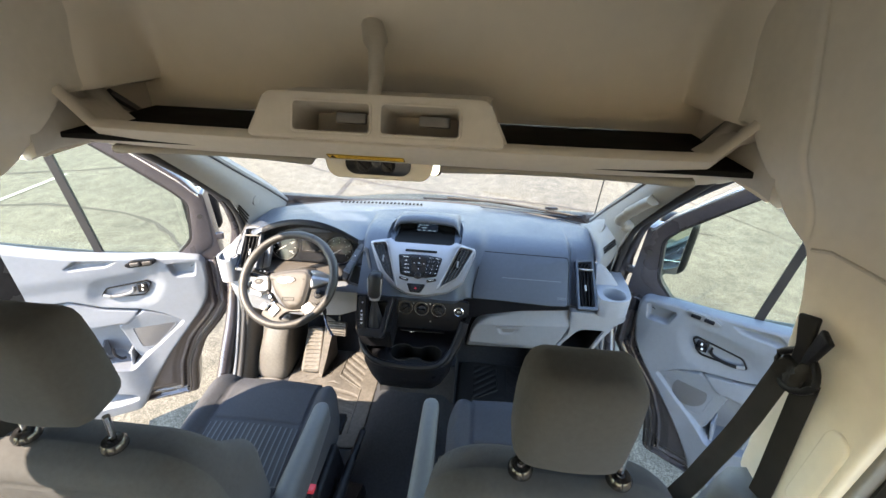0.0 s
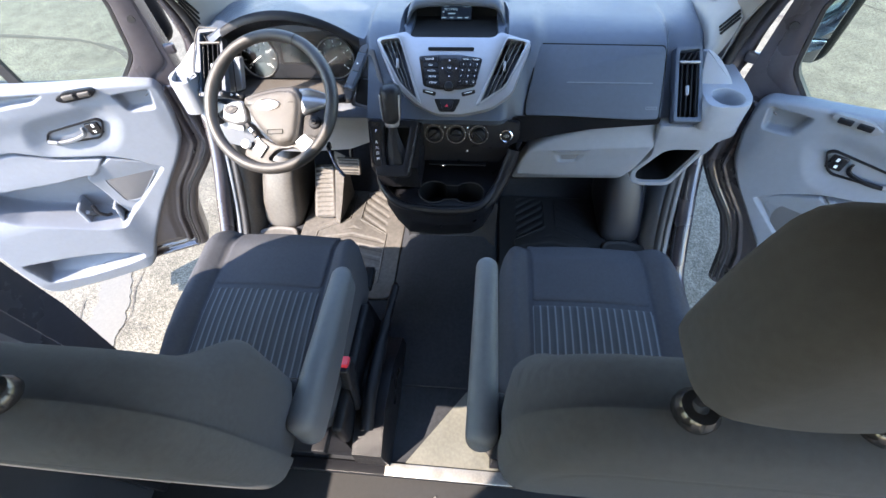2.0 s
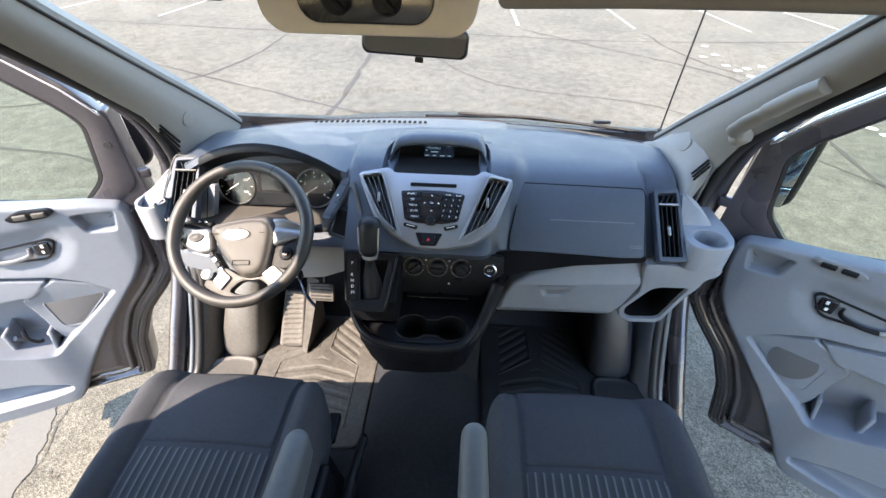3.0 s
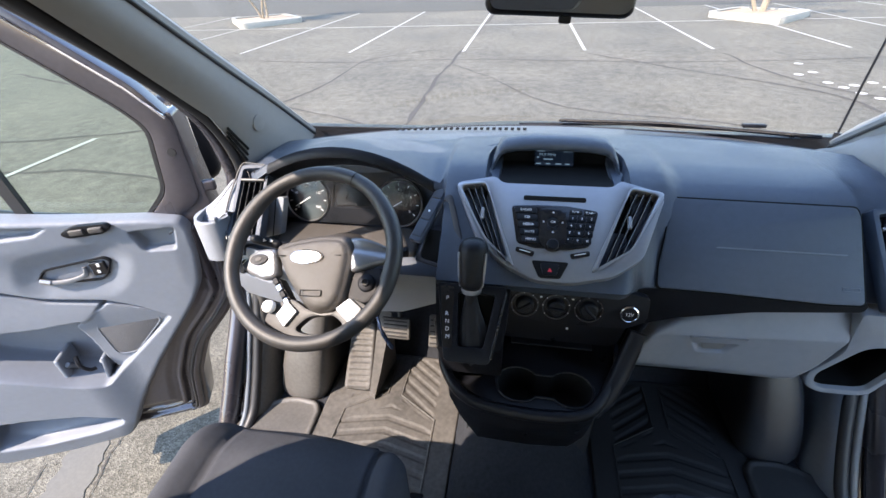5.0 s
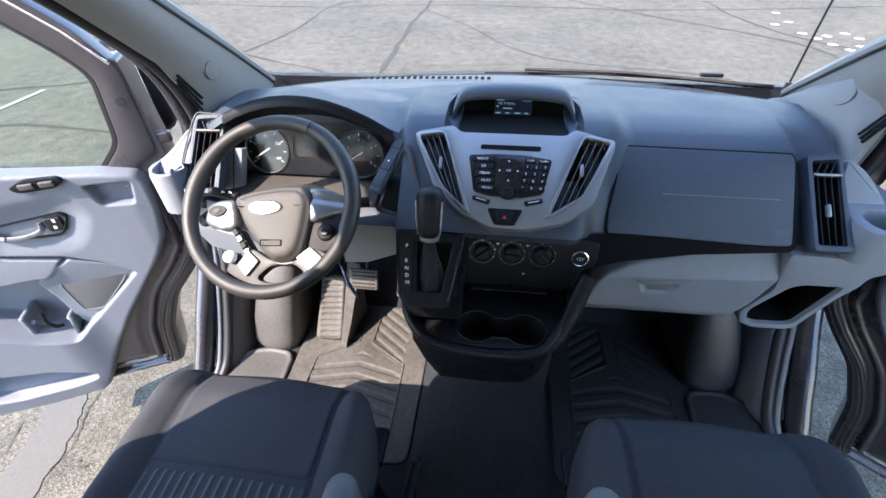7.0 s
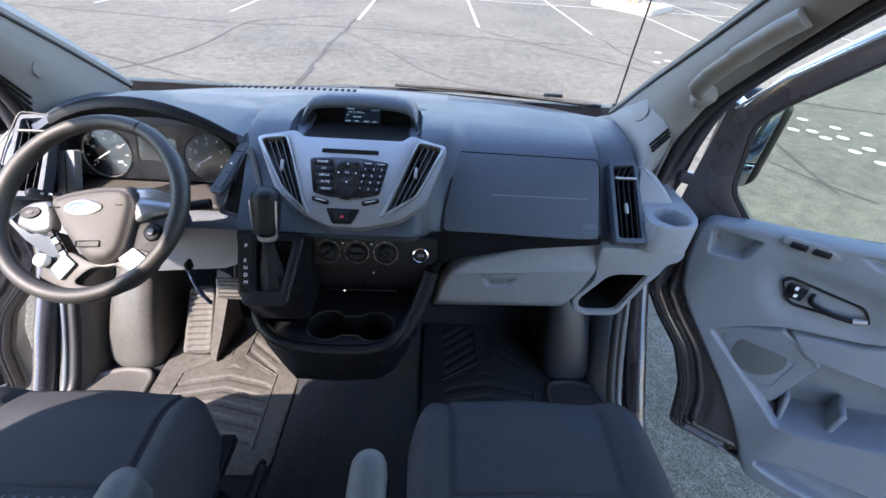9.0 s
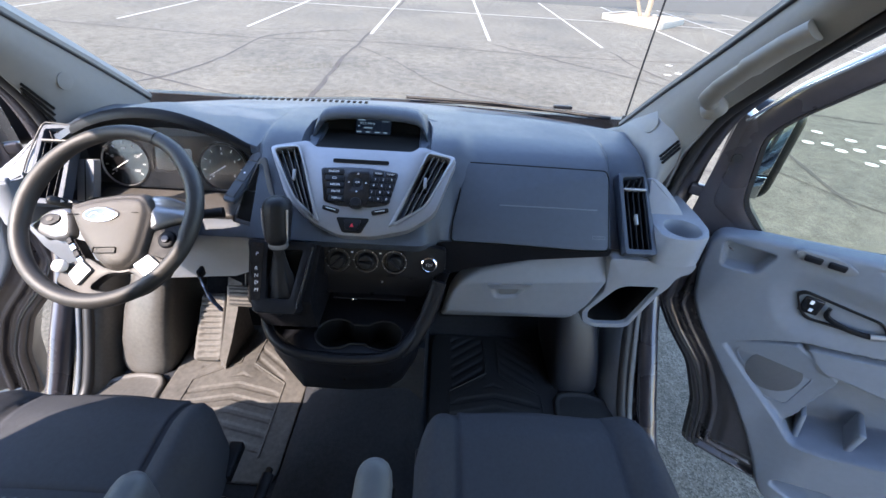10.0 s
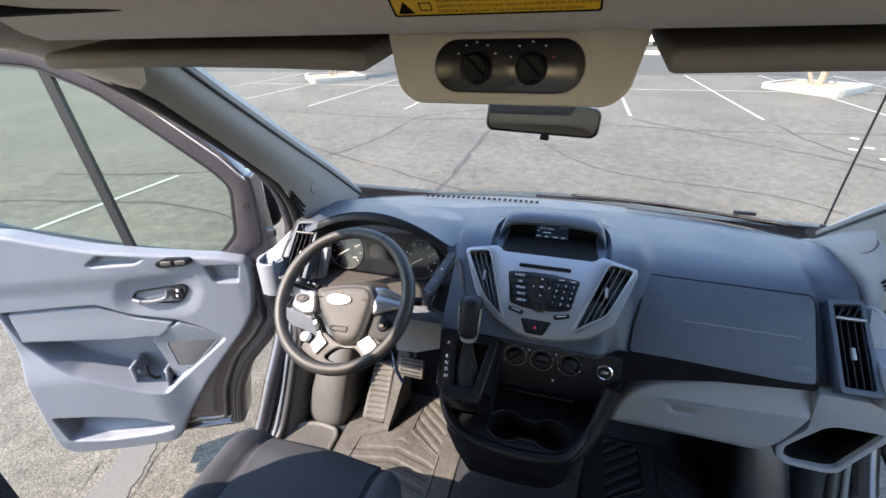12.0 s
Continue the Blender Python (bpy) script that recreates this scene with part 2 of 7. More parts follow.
def plate(outer, holes=(), thick=0.01, m=Matrix(), bevel=0.0, bm=None):
    """A flat sheet in x, y from z = -thick to 0, with holes through it."""
    tmp = bmesh.new()
    for lp in (outer, *holes):
        vs = [tmp.verts.new((p[0], p[1], 0)) for p in lp]
        for a, b in zip(vs, vs[1:] + vs[:1]):
            tmp.edges.new((a, b))
    bmesh.ops.triangle_fill(tmp, use_beauty=True, use_dissolve=False, edges=tmp.edges[:])
    rim = [e for e in tmp.edges if len(e.link_faces) == 1]
    if not holes:
        bmesh.ops.dissolve_faces(tmp, faces=tmp.faces[:])
    for f in tmp.faces:
        if f.normal.z < 0:
            f.normal_flip()
    ret = bmesh.ops.extrude_face_region(tmp, geom=tmp.faces[:])
    top = [v for v in ret["geom"] if isinstance(v, bmesh.types.BMVert)]
    bmesh.ops.translate(tmp, verts=[v for v in tmp.verts if v not in set(top)], vec=(0, 0, -thick))
    if bevel:
        topset = set(top)
        edges = [e for e in tmp.edges if e.verts[0] in topset and e.verts[1] in topset and len(e.link_faces) == 2 and abs(e.calc_face_angle(0)) > 0.6]
        bmesh.ops.bevel(tmp, geom=edges, offset=bevel, segments=2, affect="EDGES", profile=0.6)
    tmp.transform(m)
    if bm is None:
        return tmp
    me = bpy.data.meshes.new("tmp")
    tmp.to_mesh(me)
    bm.from_mesh(me)
    bpy.data.meshes.remove(me)
    tmp.free()
    return bm


def rrect(w, h, r, n=4, cx=0.0, cy=0.0):
    out = []
    for qx, qy, a0 in ((1, 1, 0), (-1, 1, 90), (-1, -1, 180), (1, -1, 270)):
        for i in range(n + 1):
            a = radians(a0 + 90 * i / n)
            out.append((cx + qx * (w / 2 - r) + r * math.cos(a), cy + qy * (h / 2 - r) + r * math.sin(a)))
    return out


def disc(rx, ry=None, n=28, cx=0.0, cy=0.0):
    ry = ry or rx
    return [(cx + rx * math.cos(2 * math.pi * i / n), cy + ry * math.sin(2 * math.pi * i / n)) for i in range(n)]


def smooth_poly(pts, r=0.02, n=4):
    """The corners of a polygon, rounded."""
    out = []
    k = len(pts)
    for i in range(k):
        p, a, b = Vector(pts[i]), Vector(pts[i - 1]), Vector(pts[(i + 1) % k])
        da, db = a - p, b - p
        ra = min(r, da.length * 0.45, db.length * 0.45)
        s, e = p + da.normalized() * ra, p + db.normalized() * ra
        for j in range(n + 1):
            t = j / n
            out.append(tuple(s * (1 - t) ** 2 + p * 2 * t * (1 - t) + e * t * t))
    return out


def tube(pts, r, n=10, bm=None, ry=None, up=(0, 0, 1), caps=True):
    """A rounded bar along points; r one radius or one for each."""
    bm = bm or bmesh.new()
    pts = [Vector(p) for p in pts]
    loops = []
    for i, p in enumerate(pts):
        d = (pts[min(i + 1, len(pts) - 1)] - pts[max(i - 1, 0)]).normalized()
        s = d.cross(Vector(up))
        s = s.normalized() if s.length > 1e-4 else d.orthogonal().normalized()
        u = s.cross(d).normalized()
        a = r[i] if isinstance(r, (list, tuple)) else r
        b = (ry[i] if isinstance(ry, (list, tuple)) else ry) if ry else a
        loops.append([p + s * a * math.cos(2 * math.pi * k / n) + u * b * math.sin(2 * math.pi * k / n) for k in range(n)])
    return skin(bm, loops, caps)


def bend(pts, n=6):
    """A smooth curve through points (Catmull-Rom)."""
    pts = [Vector(p) for p in pts]
    out = []
    for i in range(len(pts) - 1):
        a, b, c, d = pts[max(i - 1, 0)], pts[i], pts[i + 1], pts[min(i + 2, len(pts) - 1)]
        for j in range(n):
            t = j / n
            out.append(0.5 * (2 * b + (c - a) * t + (2 * a - 5 * b + 4 * c - d) * t * t + (3 * b - a - 3 * c + d) * t ** 3))
    return out + [pts[-1]]


def cyl(r1, r2, h, m=Matrix(), n=24, bm=None, bevel=0.0):
    """A turned piece along z from 0 to h."""
    bm = bm or bmesh.new()
    prof = [(r1, 0), (r2 if not bevel else r1 + (r2 - r1) * (1 - bevel / h), h - bevel), (r2 - bevel, h)] if bevel else [(r1, 0), (r2, h)]
    return skin(bm, [[m @ Vector((a * math.cos(2 * math.pi * i / n), a * math.sin(2 * math.pi * i / n), z)) for i in range(n)] for a, z in prof])


def lathe(prof, m=Matrix(), n=28, bm=None, caps=False):
    bm = bm or bmesh.new()
    return skin(bm, [[m @ Vector((a * math.cos(2 * math.pi * i / n), a * math.sin(2 * math.pi * i / n), z)) for i in range(n)] for a, z in prof], caps)


def letters(text, size, m, material, parent, name="lettering", align="CENTER"):
    """Flat lettering in the pose's x, y."""
    cu = bpy.data.curves.new("letters", "FONT")
    cu.body, cu.size, cu.align_x, cu.align_y, cu.resolution_u = text, size, align, "CENTER", 2
    tmp = bpy.data.objects.new("letters", cu)
    scene.collection.objects.link(tmp)
    me = bpy.data.meshes.new_from_object(tmp.evaluated_get(bpy.context.evaluated_depsgraph_get()))
    bpy.data.objects.remove(tmp)
    bpy.data.curves.remove(cu)
    me.transform(m)
    me.materials.clear()
    me.materials.append(material)
    ob = new(name, me)
    if parent is not None:
        ob.parent = parent
        ob.matrix_parent_inverse = W.get(parent.name, Matrix()).inverted()
    return ob


def lerp(a, b, t):
    return a + (b - a) * t


def edge_distance(poly, u, v):
    """Signed distance of points to a closed outline, negative inside, and the nearest point on it."""
    p = np.array(poly, float)[:, :2]
    q = np.roll(p, -1, 0)
    best = np.full(u.shape, 1e9)
    nu, nv = np.zeros(u.shape), np.zeros(u.shape)
    inside = np.zeros(u.shape, bool)
    for (ax, ay), (bx, by) in zip(p, q):
        dx, dy = bx - ax, by - ay
        k = np.clip(((u - ax) * dx + (v - ay) * dy) / (dx * dx + dy * dy + 1e-12), 0, 1)
        cu, cv = ax + k * dx, ay + k * dy
        d = np.hypot(u - cu, v - cv)
        near = d < best
        best[near], nu[near], nv[near] = d[near], cu[near], cv[near]
        cross = (ay > v) != (by > v)
        inside ^= cross & (u < (bx - ax) * (v - ay) / (by - ay + (1e-12 if by == ay else 0)) + ax)
    return np.where(inside, -best, best), nu, nv


def ease(a, b, x):
    k = np.clip((x - a) / (b - a), 0, 1)
    return k * k * (3 - 2 * k)


def relief(outline, height, cell, m, back=0.0, roll=0.012):
    """A moulded sheet over an outline: height(u, v) metres proud of the pose's x, y plane, its rim rolled over and closed back to a depth."""
    p = np.array(outline, float)
    (u0, v0), (u1, v1) = p.min(0) - cell, p.max(0) + cell
    nu, nv = int((u1 - u0) / cell) + 2, int((v1 - v0) / cell) + 2
    gu, gv = np.meshgrid(u0 + cell * np.arange(nu), v0 + cell * np.arange(nv), indexing="ij")
    mu, mv = gu[:-1, :-1] + cell / 2, gv[:-1, :-1] + cell / 2
    keep = edge_distance(outline, mu, mv)[0] < 0
    idx = np.arange(nu * nv).reshape(nu, nv)
    quads = np.stack([idx[:-1, :-1], idx[1:, :-1], idx[1:, 1:], idx[:-1, 1:]], -1)[keep]
    edges = np.concatenate([quads[:, [i, (i + 1) % 4]] for i in range(4)])
    key = np.sort(edges, 1)
    _, first, count = np.unique(key, axis=0, return_index=True, return_counts=True)
    rim = edges[first[count == 1]]
    uu, vv = gu.ravel().copy(), gv.ravel().copy()
    on_rim = np.unique(rim)
    _, cu, cv = edge_distance(outline, uu[on_rim], vv[on_rim])
    uu[on_rim], vv[on_rim] = cu, cv
    used = np.unique(quads)
    d = np.zeros(uu.shape)
    d[used] = -edge_distance(outline, uu[used], vv[used])[0]
    h = np.zeros(uu.shape)
    h[used] = height(uu[used], vv[used])
    r = np.clip(roll - np.maximum(d, 0), 0, roll)
    h -= roll - np.sqrt(np.maximum(roll * roll - r * r, 0))
    remap = np.full(uu.shape, -1)
    remap[used] = np.arange(len(used))
    pts = np.stack([uu[used], vv[used], h[used]], 1)
    low = np.stack([uu[on_rim], vv[on_rim], np.full(len(on_rim), back)], 1)
    lowmap = {int(v): len(used) + i for i, v in enumerate(on_rim)}
    pts = np.concatenate([pts, low])
    rot, off = np.array(m.to_3x3()), np.array(m.translation)
    pts = pts @ rot.T + off
    faces = remap[quads].tolist() + [(int(remap[b]), int(remap[a]), lowmap[int(a)], lowmap[int(b)]) for a, b in rim]
    me = bpy.data.meshes.new("relief")
    me.from_pydata(pts.tolist(), [], faces)
    bm = bmesh.new()
    bm.from_mesh(me)
    bpy.data.meshes.remove(me)
    return bm

# ---- the lot outside: one sheet of asphalt that rises slightly ahead ----
SLOPE = 0.021


def asphalt():
    m = mat("sunbleached_asphalt", (0.088, 0.0815, 0.066), 0.9, var=0.4, big=0.5, grain=0.0, spec=0.25)
    n, l = m.node_tree.nodes, m.node_tree.links
    b = n["Principled BSDF"]
    tc = n.new("ShaderNodeTexCoord")
    vo, fine = n.new("ShaderNodeTexVoronoi"), n.new("ShaderNodeTexNoise")
    vo.inputs["Scale"].default_value, fine.inputs["Scale"].default_value, fine.inputs["Detail"].default_value = 150, 45, 8
    l.new(tc.outputs["Object"], vo.inputs["Vector"])
    l.new(tc.outputs["Object"], fine.inputs["Vector"])
    base = b.inputs["Base Color"].links[0].from_socket
    mr = n.new("ShaderNodeMapRange")
    mr.inputs["From Min"].default_value, mr.inputs["From Max"].default_value = 0.3, 0.7
    mr.inputs["To Min"].default_value, mr.inputs["To Max"].default_value = 0.82, 1.18
    l.new(fine.outputs["Fac"], mr.inputs["Value"])
    st = n.new("ShaderNodeMapRange")
    st.inputs["From Min"].default_value, st.inputs["From Max"].default_value = 0.0, 1.0
    st.inputs["To Min"].default_value, st.inputs["To Max"].default_value = 0.6, 1.6
    sep = n.new("ShaderNodeSeparateColor")
    l.new(vo.outputs["Color"], sep.inputs[0])
    l.new(sep.outputs[0], st.inputs["Value"])
    s1, s2 = n.new("ShaderNodeVectorMath"), n.new("ShaderNodeVectorMath")
    s1.operation = s2.operation = "SCALE"
    l.new(base, s1.inputs[0])
    l.new(mr.outputs[0], s1.inputs["Scale"])
    l.new(s1.outputs[0], s2.inputs[0])
    l.new(st.outputs[0], s2.inputs["Scale"])
    l.new(s2.outputs[0], b.inputs["Base Color"])
    bp = n.new("ShaderNodeBump")
    bp.inputs["Strength"].default_value, bp.inputs["Distance"].default_value = 0.6, 0.006
    l.new(vo.outputs["Distance"], bp.inputs["Height"])
    l.new(bp.outputs[0], b.inputs["Normal"])
    return m


ASPHALT = asphalt()
ROADTAR = mat("dark_seal_asphalt", (0.07, 0.068, 0.06), 0.95, var=0.15, big=0.6, grain=0.3, gscale=60, spec=0.1)
PAINT = mat("worn_line_paint", (0.27, 0.265, 0.24), 0.8, var=0.2, big=6, grain=0.3, gscale=90)
TAR = mat("crack_sealant", (0.065, 0.06, 0.055), 0.95, var=0.2, big=4, spec=0.1)
DOTPAINT = mat("thick_dot_paint", (0.42, 0.41, 0.38), 0.7, var=0.12, big=8, grain=0.2, gscale=90)
CONCRETE = mat("pale_kerb_concrete", (0.27, 0.26, 0.23), 0.9, var=0.12, big=3, grain=0.3, gscale=80)
SOIL = mat("planter_gravel", (0.25, 0.19, 0.135), 0.95, var=0.3, big=5, grain=0.6, gscale=50)
BARK = mat("pale_bark", (0.22, 0.185, 0.14), 0.9, var=0.25, big=9, grain=0.5, gscale=60)
LEAF = mat("green_leaves", (0.1, 0.16, 0.03), 0.6, var=0.35, big=3)
HEDGE = mat("hedge_leaves", (0.09, 0.11, 0.035), 0.7, var=0.45, big=1.5)


def gz(y):
    return SLOPE * y


def sheet(pts, lift, material, name, label, kind="structure", parent=None):
    bm = bmesh.new()
    bm.faces.new([bm.verts.new((x, y, gz(y) + lift)) for x, y in pts])
    ob = part(name, bm, material, parent)
    return tagged(ob, label, "", "", kind) if parent is None else ob


bm = bmesh.new()
ring = [0, 3, 8, 20, 60, 150, 400]
prev = None
for rr in ring[1:]:
    cur = [bm.verts.new((rr * math.cos(2 * math.pi * i / 32), 3 + rr * math.sin(2 * math.pi * i / 32), gz(3 + rr * math.sin(2 * math.pi * i / 32)))) for i in range(32)]
    if prev:
        for i in range(32):
            bm.faces.new((prev[i], prev[(i + 1) % 32], cur[(i + 1) % 32], cur[i]))
    else:
        bm.faces.new(cur)
    prev = cur
solid("ground", bm, ASPHALT, "sun-bleached grey asphalt of a parking lot", "asphalt", "structure")
sheet([(-70, 21.4), (70, 21.4), (70, 33.5), (-70, 33.5)], 0.004, ROADTAR, "road", "darker sealed driving lane across the lot")


def stripe(x0, y0, x1, y1, w=0.078):
    d = Vector((x1 - x0, y1 - y0)).normalized()
    s = Vector((-d.y, d.x)) * w / 2
    sheet([(x0 + s.x, y0 + s.y), (x1 + s.x, y1 + s.y), (x1 - s.x, y1 - s.y), (x0 - s.x, y0 - s.y)], 0.008, PAINT, "road_marking", "worn white parking bay line on asphalt")


for k, x in enumerate((-13.6, -10.6, -7.6, -4.55, -1.6, 1.27, 4.05, 6.77, 9.2, 12.0)):
    stripe(x, 11.8 + 0.03 * k, x + 0.05 * random.uniform(-1, 1), 21.4)
stripe(-14, 16.7, 12, 16.75, 0.09)
stripe(-5.95, 2.6, -5.95, 5.6)
for x in (2.2, 5.0, 7.8, -0.6):
    stripe(x, 34, x, 39)
for ax, ay in ((8.9, 1.2), (9.5, 5.6)):
    stripe(ax, ay, ax + 3.2, ay + 0.4)


def crack(pts, w=0.06):
    c = bend([(x, y, 0) for x, y in pts], 7)
    bm = bmesh.new()
    prev = None
    for i, p in enumerate(c):
        d = (c[min(i + 1, len(c) - 1)] - c[max(i - 1, 0)]).normalized()
        p = p + Vector((random.uniform(-1, 1), random.uniform(-1, 1), 0)) * min(0.035, w * 0.8)
        s = Vector((-d.y, d.x, 0)) * w * random.uniform(0.25, 0.7)
        cur = [bm.verts.new((q.x, q.y, gz(q.y) + 0.005)) for q in (p - s, p + s)]
        if prev:
            bm.faces.new((prev[0], prev[1], cur[1], cur[0]))
        prev = cur
    solid("asphalt_crack", bm, TAR, "dark tar-filled crack across the asphalt", "", "structure")


for pts in ([(-1.35, 24), (-1.5, 17), (-1.65, 12), (-1.75, 9), (-1.7, 6.5), (-1.9, 3.2)], [(-1.9, 12.5), (-3.7, 11), (-3.8, 8.9), (-4.2, 7.2), (-5.6, 5.9), (-8, 5.2)],
            [(-1.6, 10.4), (-.9, 9.5), (.55, 7.4), (2.8, 6.6), (4.6, 4.2)], [(1.3, 11.6), (3.2, 9.6), (4.5, 8.2), (4.6, 6.6), (4.3, 4.4)], [(4.1, 11.5), (4.4, 9.2), (5.6, 7.6), (7.8, 6.9)],
            [(-9, 11.2), (-4.5, 10.7), (-1, 11.0), (3, 10.6), (9, 11.3)], [(-6, 8.2), (-3.2, 6.9), (-1.2, 6.0), (1.4, 5.6), (3.2, 5.0)], [(-7.5, 4.1), (-5, 4.6), (-3.4, 4.2), (-2.6, 3.4)],
            [(6.2, 5.4), (6.0, 3.8), (4.8, 3.0), (3.0, 3.3)],
            [(2.2, .6), (2.7, -.4), (2.5, -1.2)], [(-12, 9.5), (-9, 8.4), (-6.5, 8.0)]):
    crack(pts, random.uniform(0.03, 0.065) if max(p[1] for p in pts) > 4 else 0.014)
PATCH = mat("smooth_grey_patch", (0.09, 0.085, 0.074), 0.85, var=0.15, big=5, grain=0.3, gscale=140)
band = bend([(-2.9, 2.5, 0), (-2.45, 2.05, 0), (-2.12, 1.72, 0), (-2.0, 1.45, 0), (-1.95, 1.1, 0), (-1.9, .6, 0), (-1.82, 0, 0)], 8)
edge = [[p + Vector((k * (.1 + random.uniform(-.012, .012)), random.uniform(-.01, .01), 0)) for p in band] for k in (-1, 1)]
sheet([(p.x, p.y) for p in edge[0] + edge[1][::-1]], .004, PATCH, "asphalt_patch", "smooth grey tar patch running beside the van")
for pts in ([(-2.0, 1.85), (-1.94, 1.72), (-1.93, 1.62), (-1.87, 1.45), (-1.88, 1.33)], [(-2.2, 1.52), (-2.14, 1.37)], [(-2.06, 1.2), (-2.04, 1.08), (-2.05, .92)], [(-1.78, 1.39), (-1.76, 1.36), (-1.71, 1.38)], [(-1.8, 1.1), (-1.86, .9), (-1.83, .6)]):
    crack(pts, .006)
for x, y in ((5.03, 10.4), (4.62, 9.5), (4.92, 9.68), (4.78, 8.92), (4.85, 8.62), (5.07, 8.76), (4.9, 8.28), (5.42, 8.93), (5.46, 8.63), (4.99, 8.0), (5.25, 8.2),
             (5.39, 6.84), (5.52, 6.57), (5.08, 6.13), (5.32, 6.1), (5.79, 6.29), (5.34, 5.88), (5.61, 5.92), (6.08, 6.1), (5.4, 5.47), (5.67, 5.57), (5.47, 5.16), (5.75, 5.2), (5.35, 4.8), (5.6, 4.75),
             (.5, 24.2), (.9, 24.3), (1.3, 24.1), (.7, 23.5), (1.1, 23.4), (.2, 24.8), (.9, 25.0)):
    sheet(disc(0.075, 0.07, 10, x, y), 0.009, DOTPAINT, "marker_dot", "small round white paint dot on the asphalt")


def island(pts, name="planter_island"):
    t = thing(name, (*pts[0], gz(pts[0][1])), "pale concrete kerb round a gravel planter", "planter", "planter islands")
    c = Vector((sum(p[0] for p in pts) / len(pts), sum(p[1] for p in pts) / len(pts)))
    out = smooth_poly(pts, 0.35, 4)
    inn = [tuple(c + (Vector(p) - c) * (1 - 0.17 / (Vector(p) - c).length)) for p in out]
    bm = bmesh.new()
    top = gz(c.y) + 0.17
    skin(bm, [[(x, y, gz(y) - 0.02) for x, y in out], [(x, y, top - 0.02) for x, y in out], [(lerp(x, c.x, .01), lerp(y, c.y, .01), top) for x, y in out], [(x, y, top) for x, y in inn], [(x, y, top - 0.1) for x, y in inn]], caps=False)
    part("kerb", bm, CONCRETE, t)
    bm = bmesh.new()
    bm.faces.new([bm.verts.new((x, y, top - 0.05)) for x, y in inn])
    part("gravel_bed", bm, SOIL, t)
    return top - 0.05


def tree(x, y, z, h, spread, seed, leaves=900, name="tree"):
    rnd = random.Random(seed)
    t = thing(name, (x, y, z), "small multi-stemmed desert tree with sparse green leaves", "tree", "lot trees")
    wood = bmesh.new()
    tips = []
    def limb(p, d, length, r, depth):
        pts, q = [p], p
        for i in range(4):
            d = (d + Vector((rnd.uniform(-1, 1), rnd.uniform(-1, 1), rnd.uniform(-.3, .5))) * 0.22).normalized()
            q = q + d * length / 4
            pts.append(q)
        tube(pts, [r * (1 - 0.13 * i) for i in range(5)], 7, wood, up=(0.3, 0.9, 0.2))
        if depth == 0:
            tips.extend(pts[2:])
            return
        tips.append(q)
        for k in range(rnd.choice((2, 3, 3))):
            limb(pts[rnd.choice((3, 4))], (d + Vector((rnd.uniform(-1, 1), rnd.uniform(-1, 1), rnd.uniform(-.2, .6))) * 0.75).normalized(), length * rnd.uniform(.6, .8), r * .55, depth - 1)
    for k in range(3):
        a = k * 2.1 + seed
        limb(Vector((x + .12 * math.cos(a), y + .12 * math.sin(a), z - .05)), Vector((math.cos(a) * .35, math.sin(a) * .35, 1)).normalized(), h * .42, h * .016, 3)
    part("trunk", wood, BARK, t)
    crown = bmesh.new()
    for i in range(leaves):
        p = rnd.choice(tips) + Vector((rnd.gauss(0, 1), rnd.gauss(0, 1), rnd.gauss(0, .8))) * spread
        a, b = Vector((rnd.uniform(-1, 1), rnd.uniform(-1, 1), rnd.uniform(-1, 1))).normalized(), Vector((rnd.uniform(-1, 1), rnd.uniform(-1, 1), rnd.uniform(-1, 1))).normalized()
        s = rnd.uniform(.05, .12)
        crown.faces.new([crown.verts.new(p + v) for v in (a * s, b * s * .5, -a * s, -b * s * .5)])
    part("crown", crown, LEAF, t)


zr = island([(5.6, 17.7), (7.2, 19.3), (8.65, 17.5), (6.9, 15.5)])
zl = island([(-12.5, 19.1), (-10.9, 20.9), (-8.95, 18.6), (-10.5, 16.6)])
zm = island([(3.0, 35.0), (4.2, 36.6), (6.0, 35.2), (4.8, 33.6)])
island([(-34.3, 41.5), (-33, 43), (-30.5, 42), (-31, 40.5)])
island([(24.0, 38.5), (25.5, 41), (30, 40), (28, 37.6)])
tree(7.3, 17.9, zr, 4.2, 0.3, 3, 800)
tree(-11.0, 19.2, zl, 3.4, 0.28, 5, 1100)
tree(5.0, 35.3, zm, 3.0, 0.25, 7, 500)
tree(-32.4, 41.8, 0.95, 3.0, 0.3, 9, 500)
tree(27, 39.5, 0.95, 3.4, 0.35, 12, 700)

CARPAINTS = {"white": mat("white_car_paint", (0.72, 0.73, 0.74), 0.25, var=0.03, coat=0.7), "black": mat("black_car_paint", (0.02, 0.022, 0.026), 0.22, var=0.1, coat=0.7),
             "grey": mat("grey_car_paint", (0.2, 0.21, 0.22), 0.28, metal=0.4, var=0.06, coat=0.7), "blue": mat("blue_car_paint", (0.04, 0.09, 0.2), 0.25, var=0.06, coat=0.7)}
CARGLASS = mat("tinted_car_glass", (0.02, 0.024, 0.028), 0.08, var=0.1)
TYRE = mat("tyre_rubber", (0.022, 0.022, 0.022), 0.8, var=0.2)


